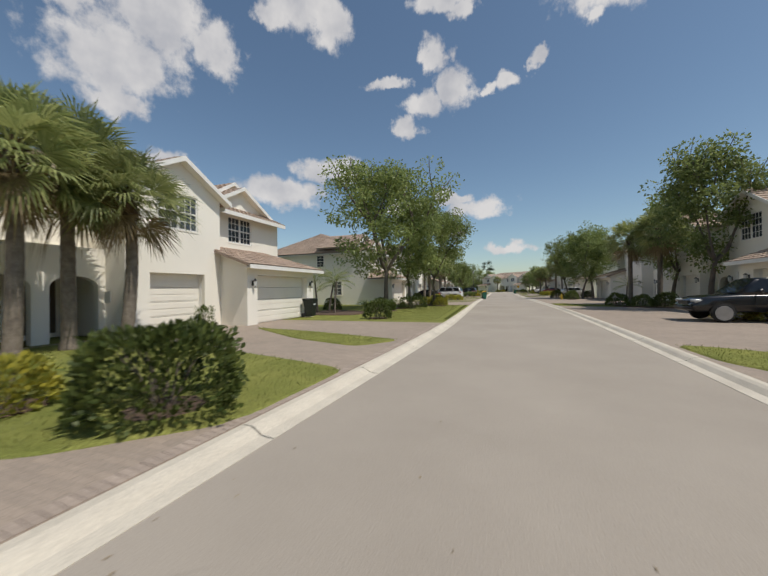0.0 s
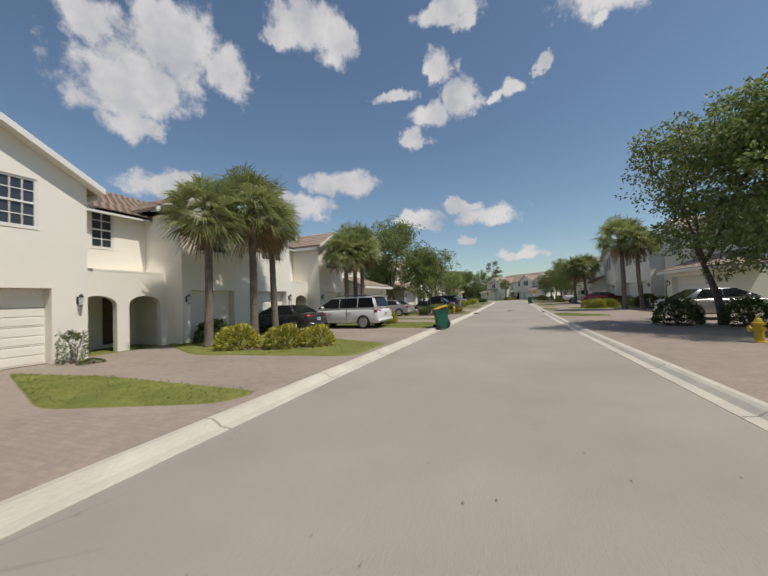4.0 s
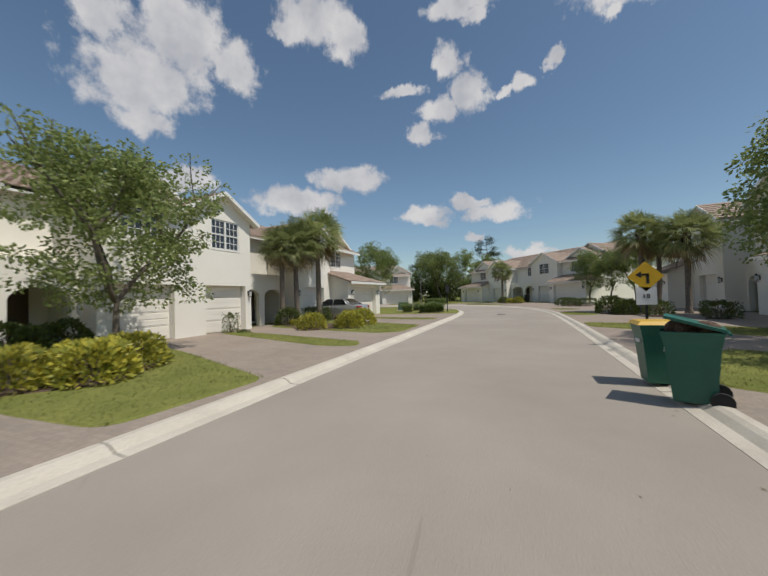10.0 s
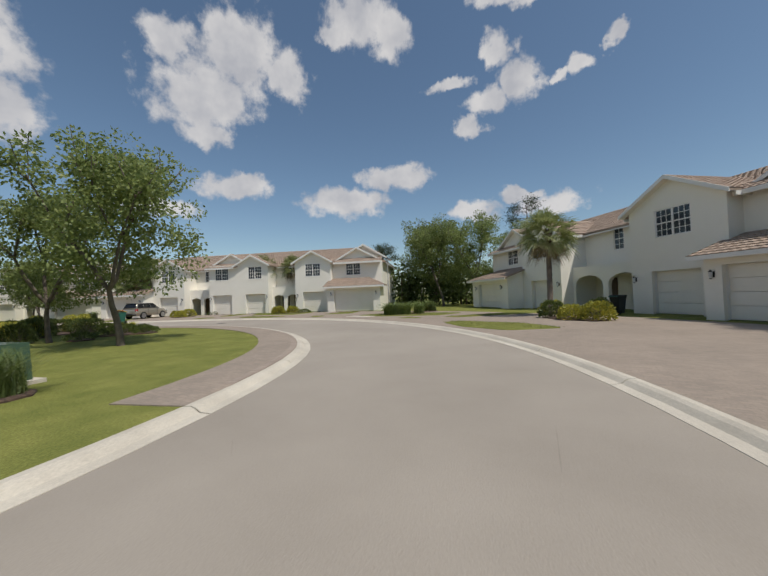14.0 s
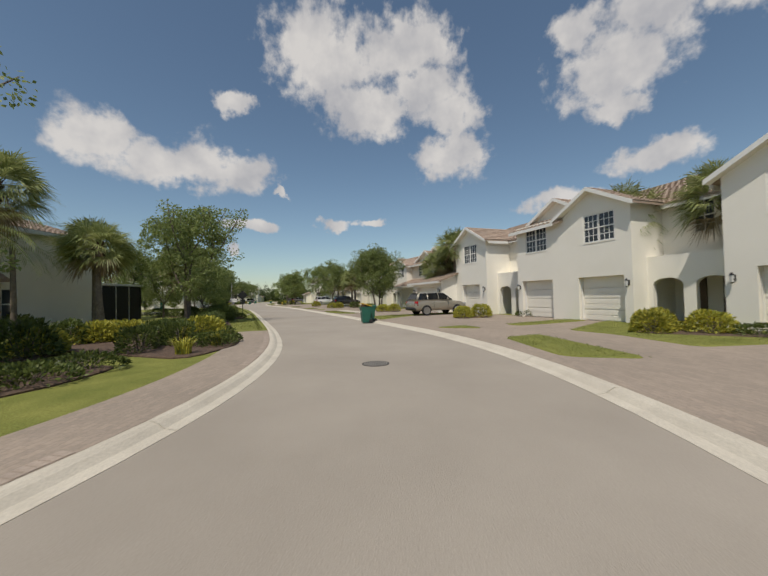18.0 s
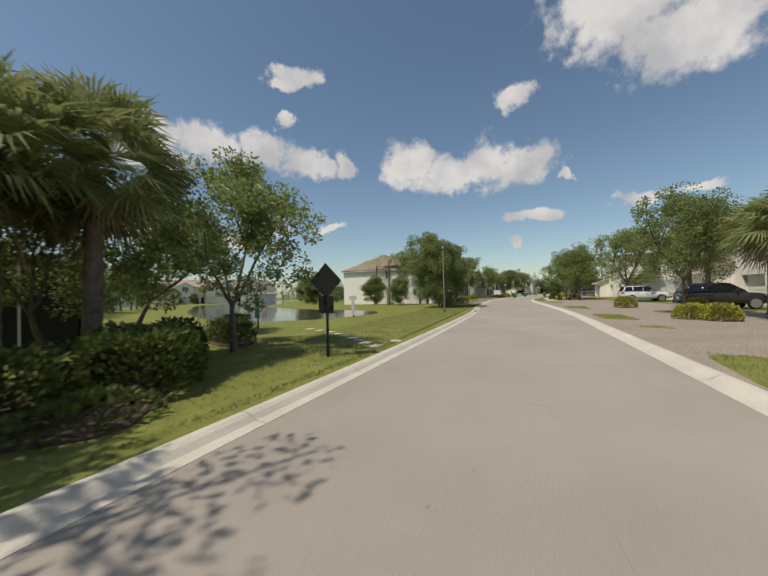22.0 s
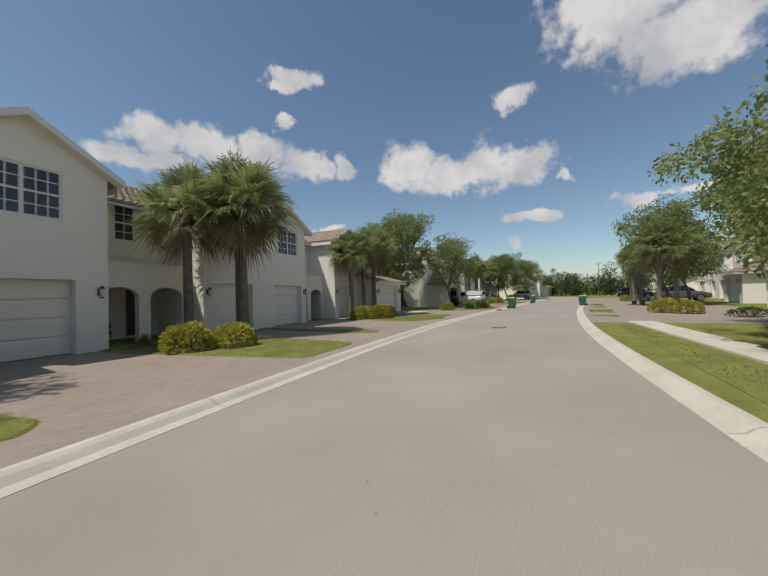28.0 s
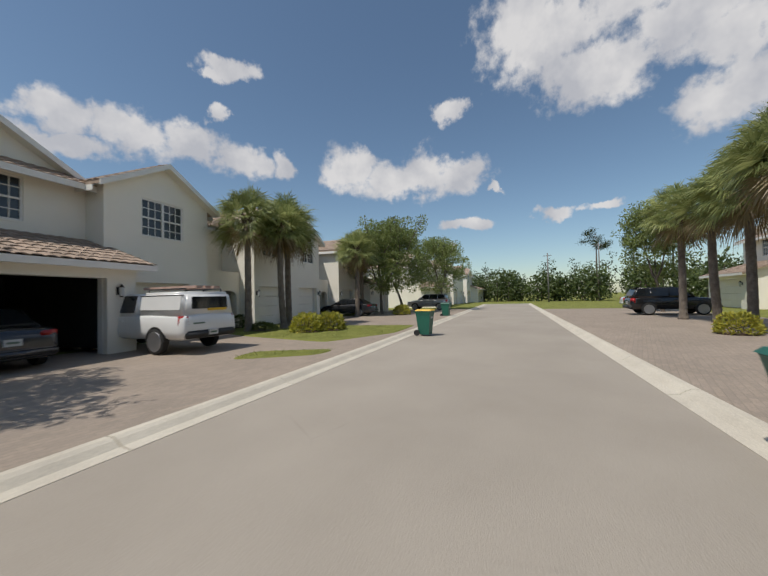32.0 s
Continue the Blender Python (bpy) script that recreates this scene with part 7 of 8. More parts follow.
car("pickup", 12.9, 18.3, 179.97, P_BLACK, "black pickup truck parked facing the street", "pickup truck")
car("sedan", 7.64, 56.14, 4.61, P_SILVER, "silver sedan parked on the drive under trees")
car("pickup", 7.4, 91.6, 0.29, P_WHITE, "silver white pickup truck parked nose-in", "pickup truck")
car("sedan", 8.6, 83.9, 0.1, P_MAROON, "dark red compact car parked nose-in on the drive")
car("suv", -41.7, 140.5, 113.25, P_GOLD, "champagne silver crossover parked on the paver drive")
car("suv", -88.2, 122.2, 116.99, P_WHITE, "white sport utility car parked on a drive")
car("suv", -73.3, 128.86, 116.15, P_DARK, "dark sport utility car parked on a drive")
car("suv", -85.3, 101.3, -61.71, P_WHITE, "white boxy sport utility car with dark lower trim", rack=True)
car("minivan", -88.05, 100.2, -63.91, P_WHITE, "white minivan parked beside a white utility car", "minivan", rack=True)
car("sedan", -125.95, 85.05, -73.81, P_DARK, "dark sedan parked before an open garage")
car("capped", -129.93, 85.91, -75.81, P_WHITE, "white work pickup with a canopy and ladder rack", "pickup truck", rack=True)
car("suv", -138.95, 102.01, 105.19, P_GREY, "grey sport utility car parked on the drive")
car("suv", -152.29, 95.42, 106.19, P_BLACK, "black sport utility car parked on the drive")
car("sedan", -164.8, 94.67, 106.19, P_WHITE, "white sedan parked on a far drive")
car("sedan", -146.82, 78.67, -73.81, P_DARK, "dark sedan parked on a far drive")
car("suv", -158.81, 79.5, -73.81, P_SILVER, "silver car parked on a far drive")

# ---- bins ----
wheelie_bin(-2.55, 52.9, 120, "yellow", True, label="open green plastic bin heaped with rubbish at the kerb")
rubbish_bag(-2.62, 53.57, 1.0)
rubbish_bag(-2.62, 54.07, 0.9)
wheelie_bin(3.17, 96.82, 250, "green", True)
wheelie_bin(3.11, 97.88, 270, "yellow")
wheelie_bin(-36.35, 137.55, 20, "yellow", True)
wheelie_bin(-37.1, 137.75, 22, "green")
wheelie_bin(-123.0, 93.0, 190, "yellow")
wheelie_bin(-123.75, 92.75, 190, "green")
wheelie_bin(-137.05, 89.09, 190, "yellow")
wheelie_bin(-128.6, 97.75, 10, "yellow")
wheelie_bin(-129.3, 97.45, 12, "green")
wheelie_bin(-148.33, 84.37, 190, "green")
for x, y, a in ((-10.5, 17.31, 90), (-98, 88.24, 200), (-12.83, 33.8, 90), (-123.76, 80.1, 190), (1.53, 145.9, 140)):
    wheelie_bin(x, y, a, "green", False, 0.12, "dark wheeled bin standing beside a garage", BINDARK)

GREYSIGN = material("weathered_white_sign", (0.5, 0.49, 0.46), 0.6)

# ---- hydrants, inlets, manholes, lamps, signs ----
for x, y, a in ((-4.5, 68.27, 90), (-121.64, 91.14, -80), (-99.63, 111.24, 100), (6.98, 47.66, 270)):
    hydrant(x, y, a)


def storm_inlet(x, y, turn):
    e = thing("storm_inlet", pose(x, y, 0.0, 0, 0, turn), "rusty dark iron storm drain grate in the kerb", "storm drain", "storm drains", "structure")
    bm = bmesh.new()
    box(bm, -0.55, 0.55, -0.24, 0.20, -0.02, 0.045)
    part("inlet_frame", bm, RUST, e)
    for k in range(11):
        bm = bmesh.new()
        c = -0.48 + 0.096 * k
        box(bm, c - 0.022, c + 0.022, -0.19, 0.16, 0.045, 0.058)
        part("grate_bar", bm, IRON, e)


RUST = material("rusty_iron", (0.10, 0.055, 0.035), 0.85, (0.03, 0.022, 0.018), 7, 0.4, 50)
for x, y, a in ((-2.6, 68.74, 90), (3.3, 68.25, 90), (-119.63, 93.34, 10), (-67.41, 116.55, 21)):
    storm_inlet(x, y, a)
for x, y in ((0.41, 72.67), (-0.56, 118.04), (-23.81, 138.89), (-105.14, 101.25)):
    manhole(x, y)
street_lamp(-5.1, 66.3, 4.75)
street_lamp(-65.0, 115.4, 5.5, GREYPOLE)
street_lamp(-16.22, 151.26, 5.2, GREYPOLE)
post_sign(-5.29, 121.41, 55, 2.4, [(2.1, 0.24, 0.34, "rect", BLACK)], "black street sign on a slender black post")
post_sign(-47.47, 124.94, 112, 2.3, [(1.95, 0.46, 0.46, "diamond", BLACK), (1.35, 0.22, 0.22, "rect", BLACK)], "black-backed diamond street sign on a black post")
sg = post_sign(4.18, 102.34, 0, 2.3, [(1.9, 0.42, 0.42, "diamond", YELLOW), (1.36, 0.24, 0.24, "rect", WHITE)], "yellow left-turn warning sign over a white plate on a black post")
bm = bmesh.new()
for q in ((-0.02, 0.05, 1.70, 1.98), (-0.14, 0.05, 1.92, 1.98)):
    box(bm, q[0] + 0.03, q[1] + 0.03, -0.056, -0.051, q[2], q[3])
bm.faces.new([bm.verts.new(v) for v in ((-0.24, -0.054, 1.95), (-0.10, -0.054, 1.86), (-0.10, -0.054, 2.04))])
part("arrow", bm, BLACK, sg, "black turn arrow", fix=False)
for q in ((-0.066, -0.042, 1.31, 1.41),), ((0.006, 0.026, 1.31, 1.41), (0.056, 0.076, 1.31, 1.41), (0.026, 0.056, 1.31, 1.33), (0.026, 0.056, 1.39, 1.41)):
    bm = bmesh.new()
    for a, b, c, d in q:
        box(bm, a, b, -0.060, -0.052, c, d)
    part("digit", bm, BLACK, sg)
post_sign(-57.3, 113.4, 100, 1.5, [(1.38, 0.34, 0.12, "rect", GREYSIGN), (0.72, 0.14, 0.5, "rect", GREYSIGN)], "low white notice plate on a post by the pond")
post_sign(-49.58, 115.66, 100, 1.6, [(1.35, 0.16, 0.22, "rect", BINGREEN), (0.8, 0.18, 0.24, "rect", BINGREEN)], "green waste bag station on a post")

for x, y, a in ((-38.7, 144.43, 0), (-39.26, 144.04, 20)):
    bm = bmesh.new()
    box(bm, -0.05, 0.05, -0.05, 0.05, -0.05, 0.6, 0.01)
    ob = part("marker_post", bm, WHITE)
    ob.matrix_basis = pose(x, y, 0.12, 0, 0, a)
    tagged(ob, "short square white marker post in a bed", "post", "marker posts")
e = thing("transformer_box", pose(-10.5, 124.53, 0.09, 0, 0, 15), "green metal transformer box on a concrete pad", "utility box")
bm = bmesh.new()
box(bm, -0.55, 0.55, -0.5, 0.5, 0.08, 0.85, 0.03)
part("cabinet", bm, paint("box_green", (0.05, 0.10, 0.06), 0, 0.5), e)
bm = bmesh.new()
box(bm, -0.7, 0.7, -0.65, 0.65, -0.02, 0.08)
part("pad", bm, SLAB, e)
bm = bmesh.new()
box(bm, -0.06, 0.06, -0.53, -0.49, 0.40, 0.55)
part("latch", bm, BLACK, e)
for i, (x, y) in enumerate(((-49.6, 123.9), (-49.9, 123.2), (-50.1, 122.6), (-50.35, 121.8), (-50.55, 121.0), (-50.75, 120.2), (-50.9, 119.2), (-51.0, 118.2), (-50.5, 124.35), (-49.35, 124.65))):
    bm = bmesh.new()
    box(bm, -0.21, 0.21, -0.17, 0.17, -0.05, 0.022, 0.01)
    ob = part("stepping_stone", bm, SLAB)
    ob.matrix_basis = pose(x, y, 0.09, 0, 0, 15 + 9 * (i % 3))
    tagged(ob, "pale concrete stepping stone set in the lawn", "stepping stone", "stepping stones")


def concrete_walk(a, b, width, n):
    """A footpath of cast slabs from a to b."""
    e = tagged(new("footpath"), "pale cast concrete footpath slabs beside the lawn", "footpath", kind="structure")
    dx, dy = b[0] - a[0], b[1] - a[1]
    ln = math.hypot(dx, dy)
    for k in range(n):
        bm = bmesh.new()
        box(bm, ln * k / n + 0.01, ln * (k + 1) / n - 0.01, -width / 2, width / 2, 0.02, 0.142, 0.008)
        ob = part("slab", bm, SLAB, e)
        ob.matrix_basis = pose(a[0], a[1], 0.0, 0, 0, math.degrees(math.atan2(dy, dx)))


concrete_walk((-95.47, 112.12), (-109.63, 105.75), 1.0, 9)
concrete_walk((-46.94, 136.94), (-53.9, 133.31), 1.1, 5)
concrete_walk((-13.81, 144.13), (-15.91, 144.43), 1.0, 1)
concrete_walk((-12.35, 21.32), (-22.54, 23.2), 1.3, 7)
concrete_walk((-113.44, 89.95), (-113.19, 79.38), 1.2, 6)

# ---- pond ----
bm = bmesh.new()
pond = spline([(-54.2, 112.7), (-50.04, 109.05), (-52.72, 89.12), (-57.09, 72.85), (-62.96, 52.18), (-70.27, 38.25), (-89.71, 16.96), (-106.02, 1.49), (-112.03, 9.15), (-95.06, 34.86), (-78.03, 59.44), (-66.45, 79.23), (-63.6, 97.2), (-64.0, 106.3), (-62.2, 110.5), (-58.2, 112.7), (-54.2, 112.7)], 1.5)
bm.faces.new([bm.verts.new((x, y, 0.10)) for x, y in pond[:-1]])
bmesh.ops.triangulate(bm, faces=bm.faces[:])
for f in bm.faces:
    if f.normal.z < 0:
        f.normal_flip()
tagged(part("pond", bm, WATER, fix=False), "still dark pond between lawns", "pond", kind="structure")


# ---- far trees ----
def tree_line(pts, height, depth, seed, mat, per=60, label="distant band of mixed green trees", gap=3.2):
    """A wood seen from far: many leaf clumps over uneven crowns, with trunks between."""
    r = random.Random(seed)
    verts, faces = [], []
    bm = bmesh.new()
    for (x0, y0), (x1, y1) in zip(pts, pts[1:]):
        ln = math.hypot(x1 - x0, y1 - y0)
        n = max(1, int(ln / gap))
        for k in range(n):
            u = (k + r.random()) / n
            cx, cy = x0 + (x1 - x0) * u + r.uniform(-depth, depth), y0 + (y1 - y0) * u + r.uniform(-depth, depth)
            h = height * r.uniform(0.62, 1.1)
            w = r.uniform(1.6, 3.0)
            tube(bm, [(cx, cy, 0, 0.14), (cx + r.uniform(-.3, .3), cy, h * 0.7, 0.07)], 5, False)
            for _ in range(per):
                d = rand_dir(r)
                f = r.uniform(0.5, 1.0)
                c = Vector((cx + d.x * w * f, cy + d.y * w * f, h * 0.50 + d.z * h * 0.5 * f))
                for _ in range(5):
                    q = c + rand_dir(r) * 0.5
                    leaf(verts, faces, q, rand_dir(r), rand_dir(r), r.uniform(0.4, 0.7), 0.16)
    e = tagged(new("wood"), label, "trees", kind="stuff")
    part("trunks", bm, BARK, e, smooth=True)
    shared("crowns", leaf_mesh("crowns", verts, faces, mat), e)


tree_line([(-200.47, 59.57), (-197.58, 95.98), (-185.24, 123.74)], 7.0, 3.0, 1, FARLEAF, 90, "green wood closing the end of the street", 1.3)
tree_line([(-226.6, 35.71), (-245.88, 85.86), (-220.4, 149.36)], 12.0, 8.0, 6, PINE, 60, "tall pines beyond the end of the street", 2.4)
tree_line([(-174.02, 126.52), (-134.94, 139.62), (-96.06, 157.25), (-56.09, 176.06), (-31.25, 178.32), (-13.05, 176.88), (14.41, 171.32)], 8.0, 4.0, 2, FARLEAF, 90, "green wood behind the houses of the bend")
tree_line([(-22.0, 165.5), (-15.5, 167.5), (-10.0, 171.5)], 6.5, 1.2, 9, FARLEAF, 90, "dense green shrubs and trees between the houses", 1.2)
tree_line([(14.41, 171.32), (34.05, 138.19), (43.91, 70.62), (46.97, 2.73), (45.52, -65.35)], 8.0, 4.0, 3, FARLEAF, 45, "green wood behind the houses")
tree_line([(-34.7, -46.31), (-39.11, 1.11), (-34.27, 19.47)], 7.0, 3.0, 4, FARLEAF, 45, "green wood behind the first houses")
tree_line([(-40.2, 106.5), (-41.5, 94.04), (-44.65, 73.42), (-48.36, 55.11)], 4.5, 2.0, 5, FARLEAF, 45, "garden trees behind the houses by the pond")
tree_line([(-83.01, 69.41), (-93.61, 53.06), (-113.26, 36.3), (-135.07, 17.18)], 5.5, 3.0, 7, FARLEAF, 45, "trees on the far bank of the pond")
tree_line([(-144.34, -28.59), (-98.57, -37.86), (-53.06, -41.47), (-18.86, -45.59)], 9.0, 5.0, 8, FARLEAF, 45, "far trees past the pond")


def pine(x, y, h, seed):
    r = random.Random(seed)
    e = thing("pine_tree", pose(x, y, 0.05), "tall bare-trunked pine with a tuft of crown", "tree", "tall pines")
    bm = bmesh.new()
    tube(bm, [(0, 0, -0.1, 0.24), (0.1, 0.1, h * 0.5, 0.17), (0.0, 0.15, h * 0.96, 0.05)], 8)
    verts, faces = [], []
    for k in range(15):
        a, z = r.uniform(0, math.tau), h * r.uniform(0.72, 0.97)
        d = Vector((math.cos(a), math.sin(a), r.uniform(0.0, 0.5)))
        l = r.uniform(0.7, 2.4) * (1.25 - (z / h - 0.72) * 2)
        c = Vector((0, 0.1, z)) + d * l
        tube(bm, [(0, 0.1, z, 0.05), (*c, 0.02)], 5, False)
        for _ in range(210):
            q = c + Vector((r.gauss(0, 0.48), r.gauss(0, 0.48), r.gauss(0, 0.3)))
            leaf(verts, faces, q, (rand_dir(r) + Vector((0, 0, 0.4))).normalized(), rand_dir(r), 0.36, 0.035)
    part("trunk", bm, BARK, e, smooth=True)
    shared("crown", leaf_mesh("crown", verts, faces, PINE), e)


pine(-6.66, 176.03, 14.2, 1)
pine(-33.62, 180.48, 11.0, 2)
pine(-26.98, 184.18, 10.0, 3)
pine(-213.12, 88.47, 15.0, 4)
pine(-217.95, 95.06, 14.0, 5)
pine(-209.15, 101.12, 13.0, 6)
for x, y, h in ((-189.08, 83.44, 8.5), (-197.33, 90.32, 10.5)):
    e = thing("utility_pole", pose(x, y, 0.05), "tall grey utility pole at the street end", "utility pole", "utility poles")
    bm = bmesh.new()
    tube(bm, [(0, 0, -0.1, 0.14), (0, 0, h, 0.09)], 8)
    part("pole", bm, GREYPOLE, e, smooth=True)
    bm = bmesh.new()
    box(bm, -0.05, 0.05, -0.7, 0.7, h - 0.5, h - 0.4)
    part("cross_arm", bm, GREYPOLE, e)


# ---- end walls ----
def end_window(home, x, y, z0, z1, w, side):
    """A window on a house's end wall; side 1 is the far end."""
    q = window(home, 0, w, z0, z1, 0, 1 if w < 1.2 else 2, 4, 2)
    q.matrix_basis = Matrix.Translation((x, y, z0)) @ Matrix.Rotation(radians(90 * side), 4, "Z") @ Matrix.Translation((0, -0.095, 0))


for i, y, z0, z1, w in ((0, 5.0, 1.0, 2.5, 1.0), (0, 9.5, 1.0, 2.5, 1.0), (0, 7.0, 4.05, 5.4, 0.9), (2, 4.5, 1.0, 2.5, 1.0), (2, 9.0, 1.0, 2.5, 1.0)):
    home, far = HOMES[i]
    end_window(home, far, y, z0, z1, w, 1)
for i, y, z0, z1, w in ((12, 5.2, 0.9, 2.6, 0.9), (12, 8.6, 0.9, 2.6, 0.9), (12, 6.6, 4.05, 5.4, 0.9), (13, 5.0, 0.9, 2.6, 0.9), (13, 9.0, 0.9, 2.6, 0.9), (13, 7.0, 4.05, 5.4, 0.9), (1, 5.0, 1.0, 2.5, 1.0), (1, 7.0, 4.05, 5.3, 0.9)):
    home, far = HOMES[i]
    end_window(home, 0.12, y, z0, z1, w, -1)

e = thing("screened_porch", pose(-37.9, 117.2, 0.09, 0, 0, 180), "dark screened porch with slim posts behind the house", "porch")
bm = bmesh.new()
box(bm, -0.1, 5.2, -1.4, 4.2, 2.75, 2.9)
part("roof_slab", bm, TRIM, e)
for k in range(5):
    for y0 in (-1.35, 4.1):
        bm = bmesh.new()
        box(bm, 1.25 * k, 1.25 * k + 0.06, y0, y0 + 0.06, 0, 2.75)
        part("post", bm, TRIM, e)
        if k < 4:
            bm = bmesh.new()
            box(bm, 1.25 * k + 0.06, 1.25 * k + 1.25, y0 + 0.02, y0 + 0.035, 0.05, 2.72)
            part("screen", bm, SCREEN, e)
for k in range(5):
    bm = bmesh.new()
    box(bm, 5.0, 5.06, -1.35 + 1.08 * k, -1.29 + 1.08 * k, 0, 2.75)
    part("post", bm, TRIM, e)
    bm = bmesh.new()
    box(bm, 5.02, 5.035, -1.29 + 1.08 * k, -0.27 + 1.08 * k, 0.05, 2.72)
    part("screen", bm, SCREEN, e)

# ---- small things on the ground ----
def strewn(name, spots, mat, label, category, count, size, seed, z=0.004, tall=0.0):
    """Many small flakes or blades scattered over quads (centre line a-b, half width)."""
    r = random.Random(seed)
    verts, faces = [], []
    total = sum(math.hypot(b[0] - a[0], b[1] - a[1]) for a, b, w in spots)
    for a, b, w in spots:
        dx, dy = b[0] - a[0], b[1] - a[1]
        ln = math.hypot(dx, dy)
        for _ in range(int(count * ln / total)):
            u, v = r.random(), r.uniform(-w, w)
            p = Vector((a[0] + dx * u - dy / ln * v, a[1] + dy * u + dx / ln * v, z))
            t = r.uniform(0, math.tau)
            d = Vector((math.cos(t), math.sin(t), 0))
            s = size * r.uniform(0.6, 1.4)
            if tall:
                h = tall * r.uniform(0.5, 1.2)
                i = len(verts)
                sd = Vector((-d.y, d.x, 0)) * s
                verts += [p - sd, p + sd, p + d * h * 0.5 + Vector((0, 0, h))]
                faces.append((i, i + 1, i + 2))
            else:
                leaf(verts, faces, p + Vector((0, 0, r.uniform(0, 0.006))), (d + Vector((0, 0, r.uniform(-.05, .15)))).normalized(), Vector((0, 0, 1)), s, s * 0.3)
    ob = new(name, leaf_mesh(name, verts, faces, mat))
    tagged(ob, label, category, kind="stuff")


strewn("lawn_blades", [((-5.08, 16.32), (-5.6, 32.06), 2.0), ((-31.71, 130.76), (-48.71, 122.72), 1.9), ((-48.71, 122.72), (-69.11, 112.42), 1.9), ((-69.11, 112.42), (-81.58, 105.83), 1.6)],
       TURF, "short mown lawn grass blades along the kerb", "grass", 42000, 0.006, 5, 0.088, 0.055)
strewn("lawn_edge", [((-2.69, 16.99), (-3.2, 31.9), 0.12), ((-32.22, 132.72), (-48.61, 125.33), 0.12), ((-48.61, 125.33), (-82.46, 107.87), 0.12)],
       TURF, "ragged grass edge growing over the kerb", "grass", 9000, 0.007, 6, 0.095, 0.05)
strewn("leaf_litter", [((-2.23, -0.32), (-3.26, 118.65), 0.5), ((3.06, -1.08), (2.9, 117.63), 0.5), ((0.56, -0.39), (-0.66, 124.12), 2.4), ((-25.98, 137.13), (-114.5, 98), 2.4)],
       DRYLEAF, "scattered dry leaves and specks on the road", "leaf litter", 1500, 0.028, 7)
strewn("mulch_chips", [((-5.64, 65.19), (-5.11, 72.05), 0.9), ((-6.88, 83.26), (-7.14, 85.28), 1.1), ((-7.88, 105.15), (-7.09, 107.88), 1.1), ((-7.54, 55.44), (-6.9, 57.2), 1.1), ((-8.24, 93.44), (-7.31, 96.06), 1.1)],
       DRYLEAF, "loose bark and dry leaves over the beds", "leaf litter", 2600, 0.05, 8, 0.15)


def island_blades():
    """Short grass blades standing all over the raised strips, with a ragged rim."""
    r = random.Random(21)
    verts, faces = [], []
    for poly in ISLANDS:
        xs, ys = [q[0] for q in poly], [q[1] for q in poly]
        ring = list(zip(poly, poly[1:] + poly[:1]))
        for _ in range(int(min(9000, 170 * (max(xs) - min(xs)) * (max(ys) - min(ys))))):
            x, y = r.uniform(min(xs), max(xs)), r.uniform(min(ys), max(ys))
            inside = False
            for (ax, ay), (bx, by) in ring:
                if (ay > y) != (by > y) and x < (bx - ax) * (y - ay) / (by - ay) + ax:
                    inside = not inside
            if not inside:
                continue
            t, h = r.uniform(0, math.tau), r.uniform(0.025, 0.065)
            d = Vector((math.cos(t), math.sin(t), 0))
            sd, p = Vector((-d.y, d.x, 0)) * 0.007, Vector((x, y, LZ - 0.004))
            i = len(verts)
            verts += [p - sd, p + sd, p + d * h * 0.6 + Vector((0, 0, h))]
            faces.append((i, i + 1, i + 2))
    tagged(new("island_blades", leaf_mesh("island_blades", verts, faces, TURF)), "short mown grass blades on the raised strips", "grass", kind="stuff")


island_blades()


def edge_pavers(line, y0, y1, inward):
    """A row of pavers set on end behind the kerb."""
    e = tagged(new("paver_edging"), "row of brown clay pavers edging the drive", "paver edging", kind="structure")
    bm = bmesh.new()
    box(bm, -0.098, 0.098, -0.0485, 0.0485, -0.05, 0.006, 0.002)
    bmesh.ops.recalc_face_normals(bm, faces=bm.faces)
    me = bpy.data.meshes.new("paver")
    bm.to_mesh(me)
    bm.free()
    me.materials.append(PAVERONE)
    rail = offset(line, -inward * 0.13)
    acc = 0.0
    r = random.Random(3)
    for a, b in zip(rail, rail[1:]):
        if not (y0 <= a[1] <= y1) or a[0] < -30:
            continue
        ln = math.hypot(b[0] - a[0], b[1] - a[1])
        ang = math.degrees(math.atan2(b[1] - a[1], b[0] - a[0]))
        n = int(ln / 0.1)
        for k in range(n):
            u = (k + 0.5) / n
            shared("paver", me, e, pose(a[0] + (b[0] - a[0]) * u, a[1] + (b[1] - a[1]) * u, 0.106 + r.uniform(0, 0.004), 0, 0, ang + 90 + r.uniform(-1.5, 1.5)))


PAVERONE = material("clay_paver", (0.37, 0.30, 0.245), 0.9, (0.33, 0.265, 0.215), 4, 0.3, 40, spread=0.10)
edge_pavers(LEFT, 0.0, 14.0, 1)
edge_pavers(LEFT, 126.0, 136.0, 1)

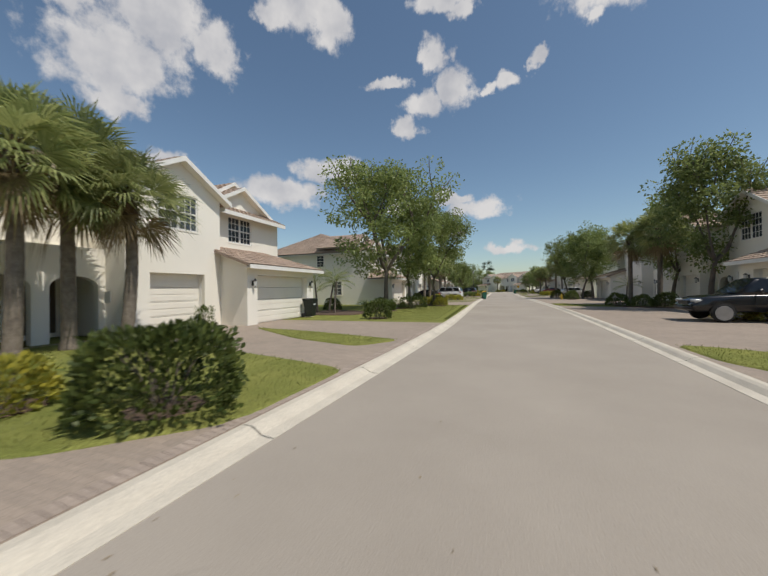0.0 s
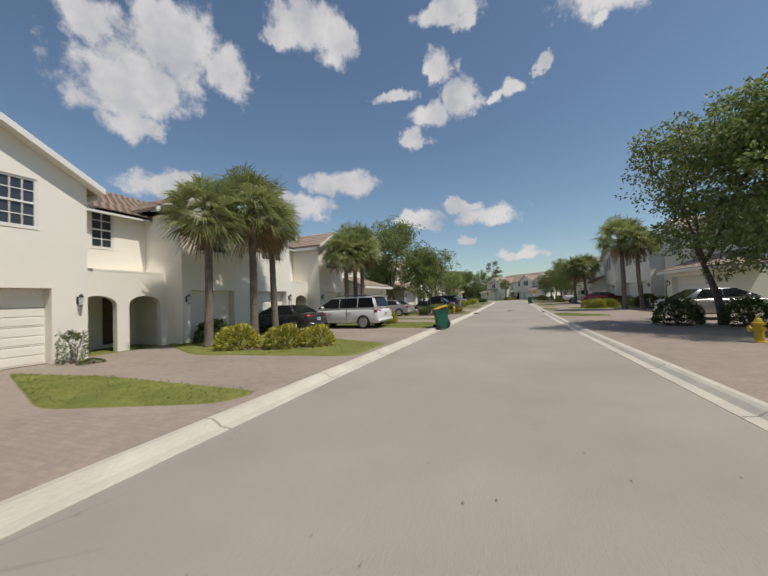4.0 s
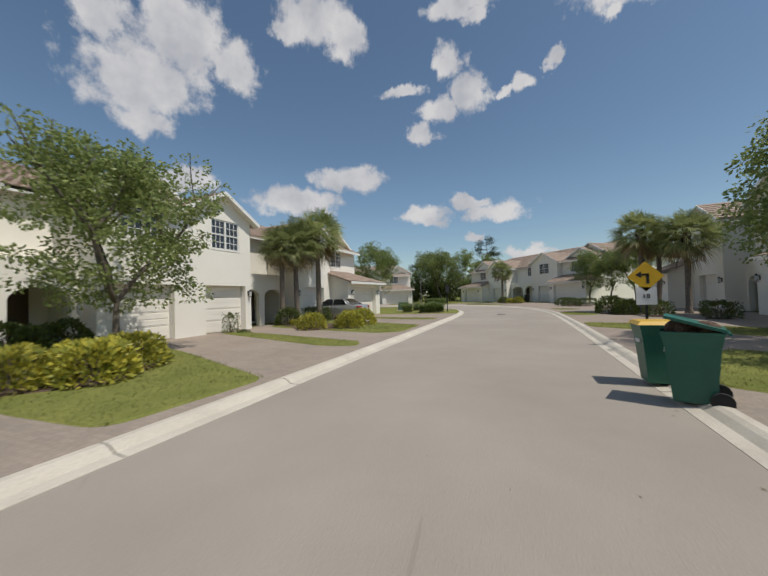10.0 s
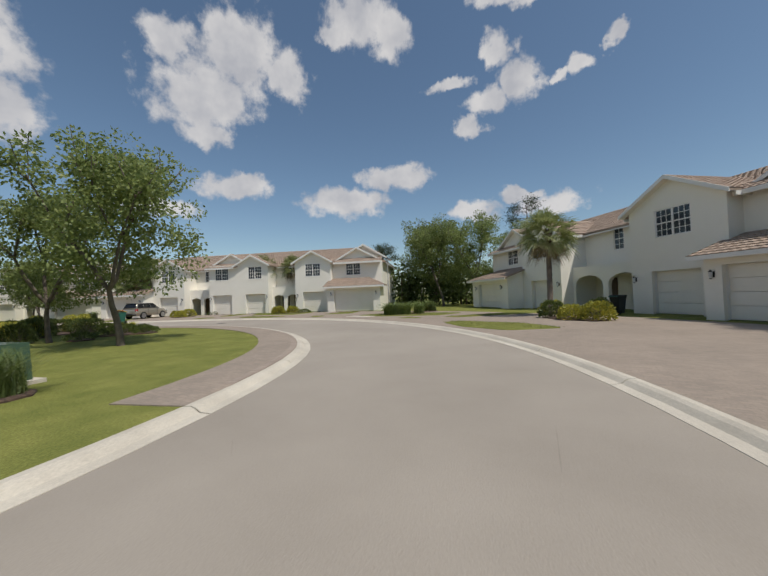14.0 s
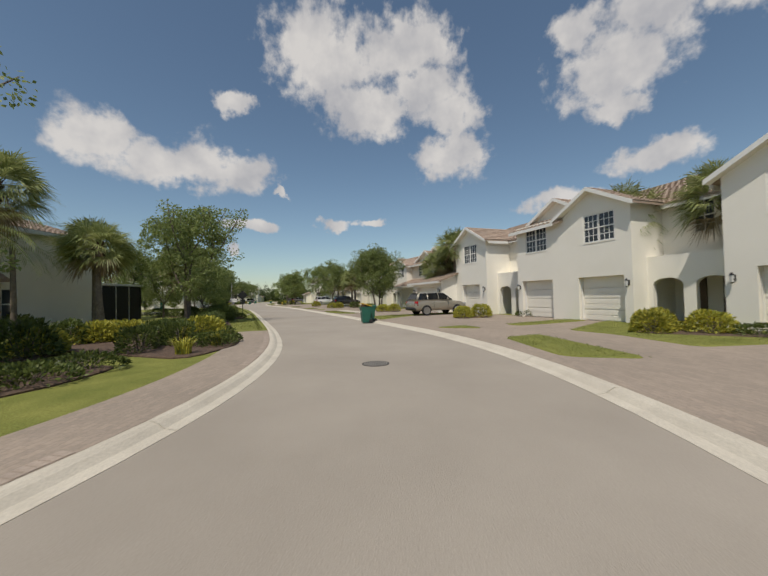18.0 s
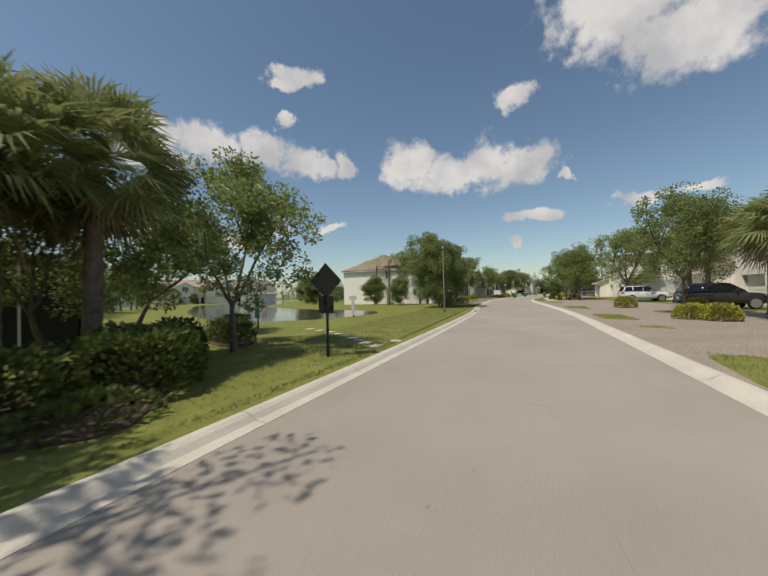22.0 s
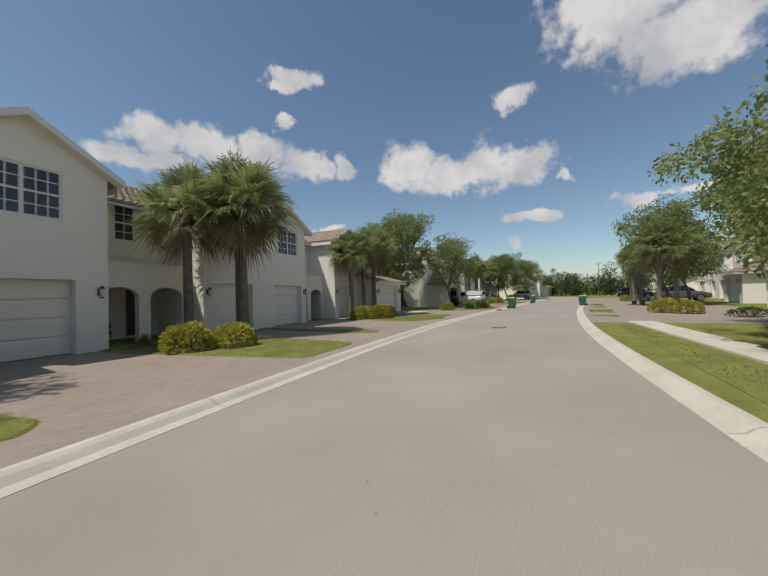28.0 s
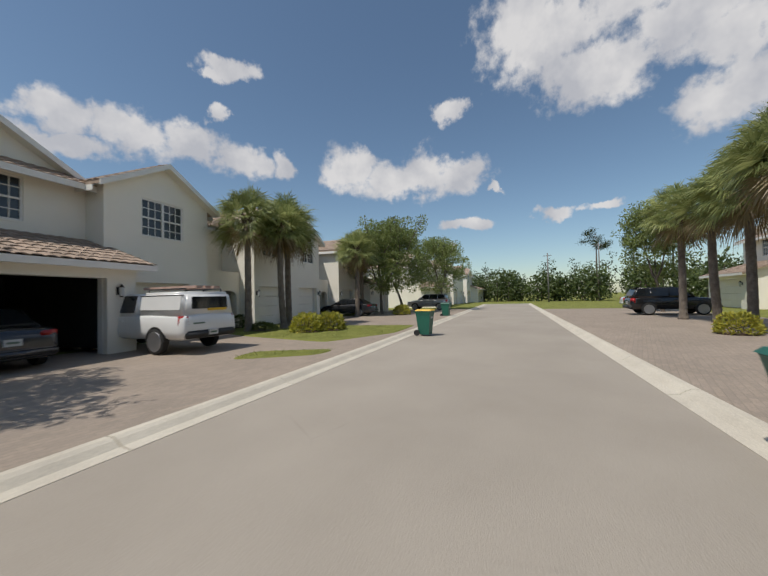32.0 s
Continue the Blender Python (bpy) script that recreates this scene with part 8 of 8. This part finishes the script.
# ---- round the pond ----
for k, x, y, h, t in (("bushy", -41.29, 98.25, 3.93, 0), ("round", -43.51, 85.94, 5.62, 40), ("bushy", -46.91, 73.31, 5.02, 90), ("round", -50.87, 60.66, 7.73, 10), ("bushy", -53.81, 50.33, 5.06, 70),
                      ("wide", -58.95, 38.76, 5.68, 200), ("bushy", -76.53, 76.51, 4.96, 30), ("bushy", -80.65, 67.25, 5.15, 130), ("round", -86.93, 55.63, 6.56, 20), ("bushy", -95.46, 43.91, 4.89, 80),
                      ("bushy", -72.02, 14.36, 3.4, 20), ("round", -80.4, 11.71, 6.51, 0), ("bushy", -89.33, 8.48, 4.33, 70), ("bushy", -76.32, 99.28, 3.81, 10), ("bushy", -76.99, 93.3, 4.31, 110)):
    oak(k, x, y, h, t, "leafy garden tree on the pond bank")
for k, x, y, h, t in (("a", -42.61, 91.08, 4.08, 0), ("b", -44.93, 79.64, 5.31, 80), ("c", -48.89, 66.99, 5.93, 20), ("a", -52.34, 55.5, 5.98, 60), ("b", -66.88, 13.46, 3.8, 10), ("c", -75.85, 11.35, 5.1, 50), ("a", -84.83, 9.25, 4.82, 100)):
    palm(k, x, y, h, t, 0.95)


# ---- single roof tiles on the garage roofs beside the street ----
def tile_mesh(w=0.30, ln=0.40, n=4):
    bm = bmesh.new()
    lo, hi = [], []
    for k in range(n + 1):
        a = math.pi * k / n
        lo.append((-w / 2 * math.cos(a), 0.0, 0.035 + 0.045 * math.sin(a)))
        hi.append((-w / 2 * math.cos(a) * 0.94, ln, 0.012 + 0.040 * math.sin(a)))
    vl, vh = [bm.verts.new(q) for q in lo], [bm.verts.new(q) for q in hi]
    vb = [bm.verts.new((q[0], q[1], q[2] - 0.018)) for q in lo]
    for k in range(n):
        bm.faces.new([vl[k], vl[k + 1], vh[k + 1], vh[k]])
        bm.faces.new([vb[k], vb[k + 1], vl[k + 1], vl[k]])
    bmesh.ops.recalc_face_normals(bm, faces=bm.faces)
    me = bpy.data.meshes.new("roof_tile")
    bm.to_mesh(me)
    bm.free()
    me.materials.append(TILEONE)
    return me


def lay_tiles():
    me = tile_mesh()
    r = random.Random(12)
    for e, a, b, c, d in LOOSE:
        a, b, c, d = Vector(a), Vector(b), Vector(c), Vector(d)
        rise = ((d + c) / 2 - (a + b) / 2)
        rise -= (b - a).normalized() * rise.dot((b - a).normalized())
        rows = max(1, round(rise.length / 0.36))
        n = (b - a).cross(rise).normalized()
        if n.z < 0:
            n = -n
        ex, ey = (b - a).normalized(), rise.normalized()
        for q in range(rows):
            u = q / rows
            s, t = a + (d - a) * u, b + (c - b) * u
            k = max(1, round((t - s).length / 0.30))
            for i in range(k):
                p = s + (t - s) * ((i + 0.5) / k) + n * r.uniform(0, 0.006)
                m = Matrix(((ex.x, ey.x, n.x, p.x), (ex.y, ey.y, n.y, p.y), (ex.z, ey.z, n.z, p.z), (0, 0, 0, 1)))
                shared("roof_tile", me, e, m)


lay_tiles()
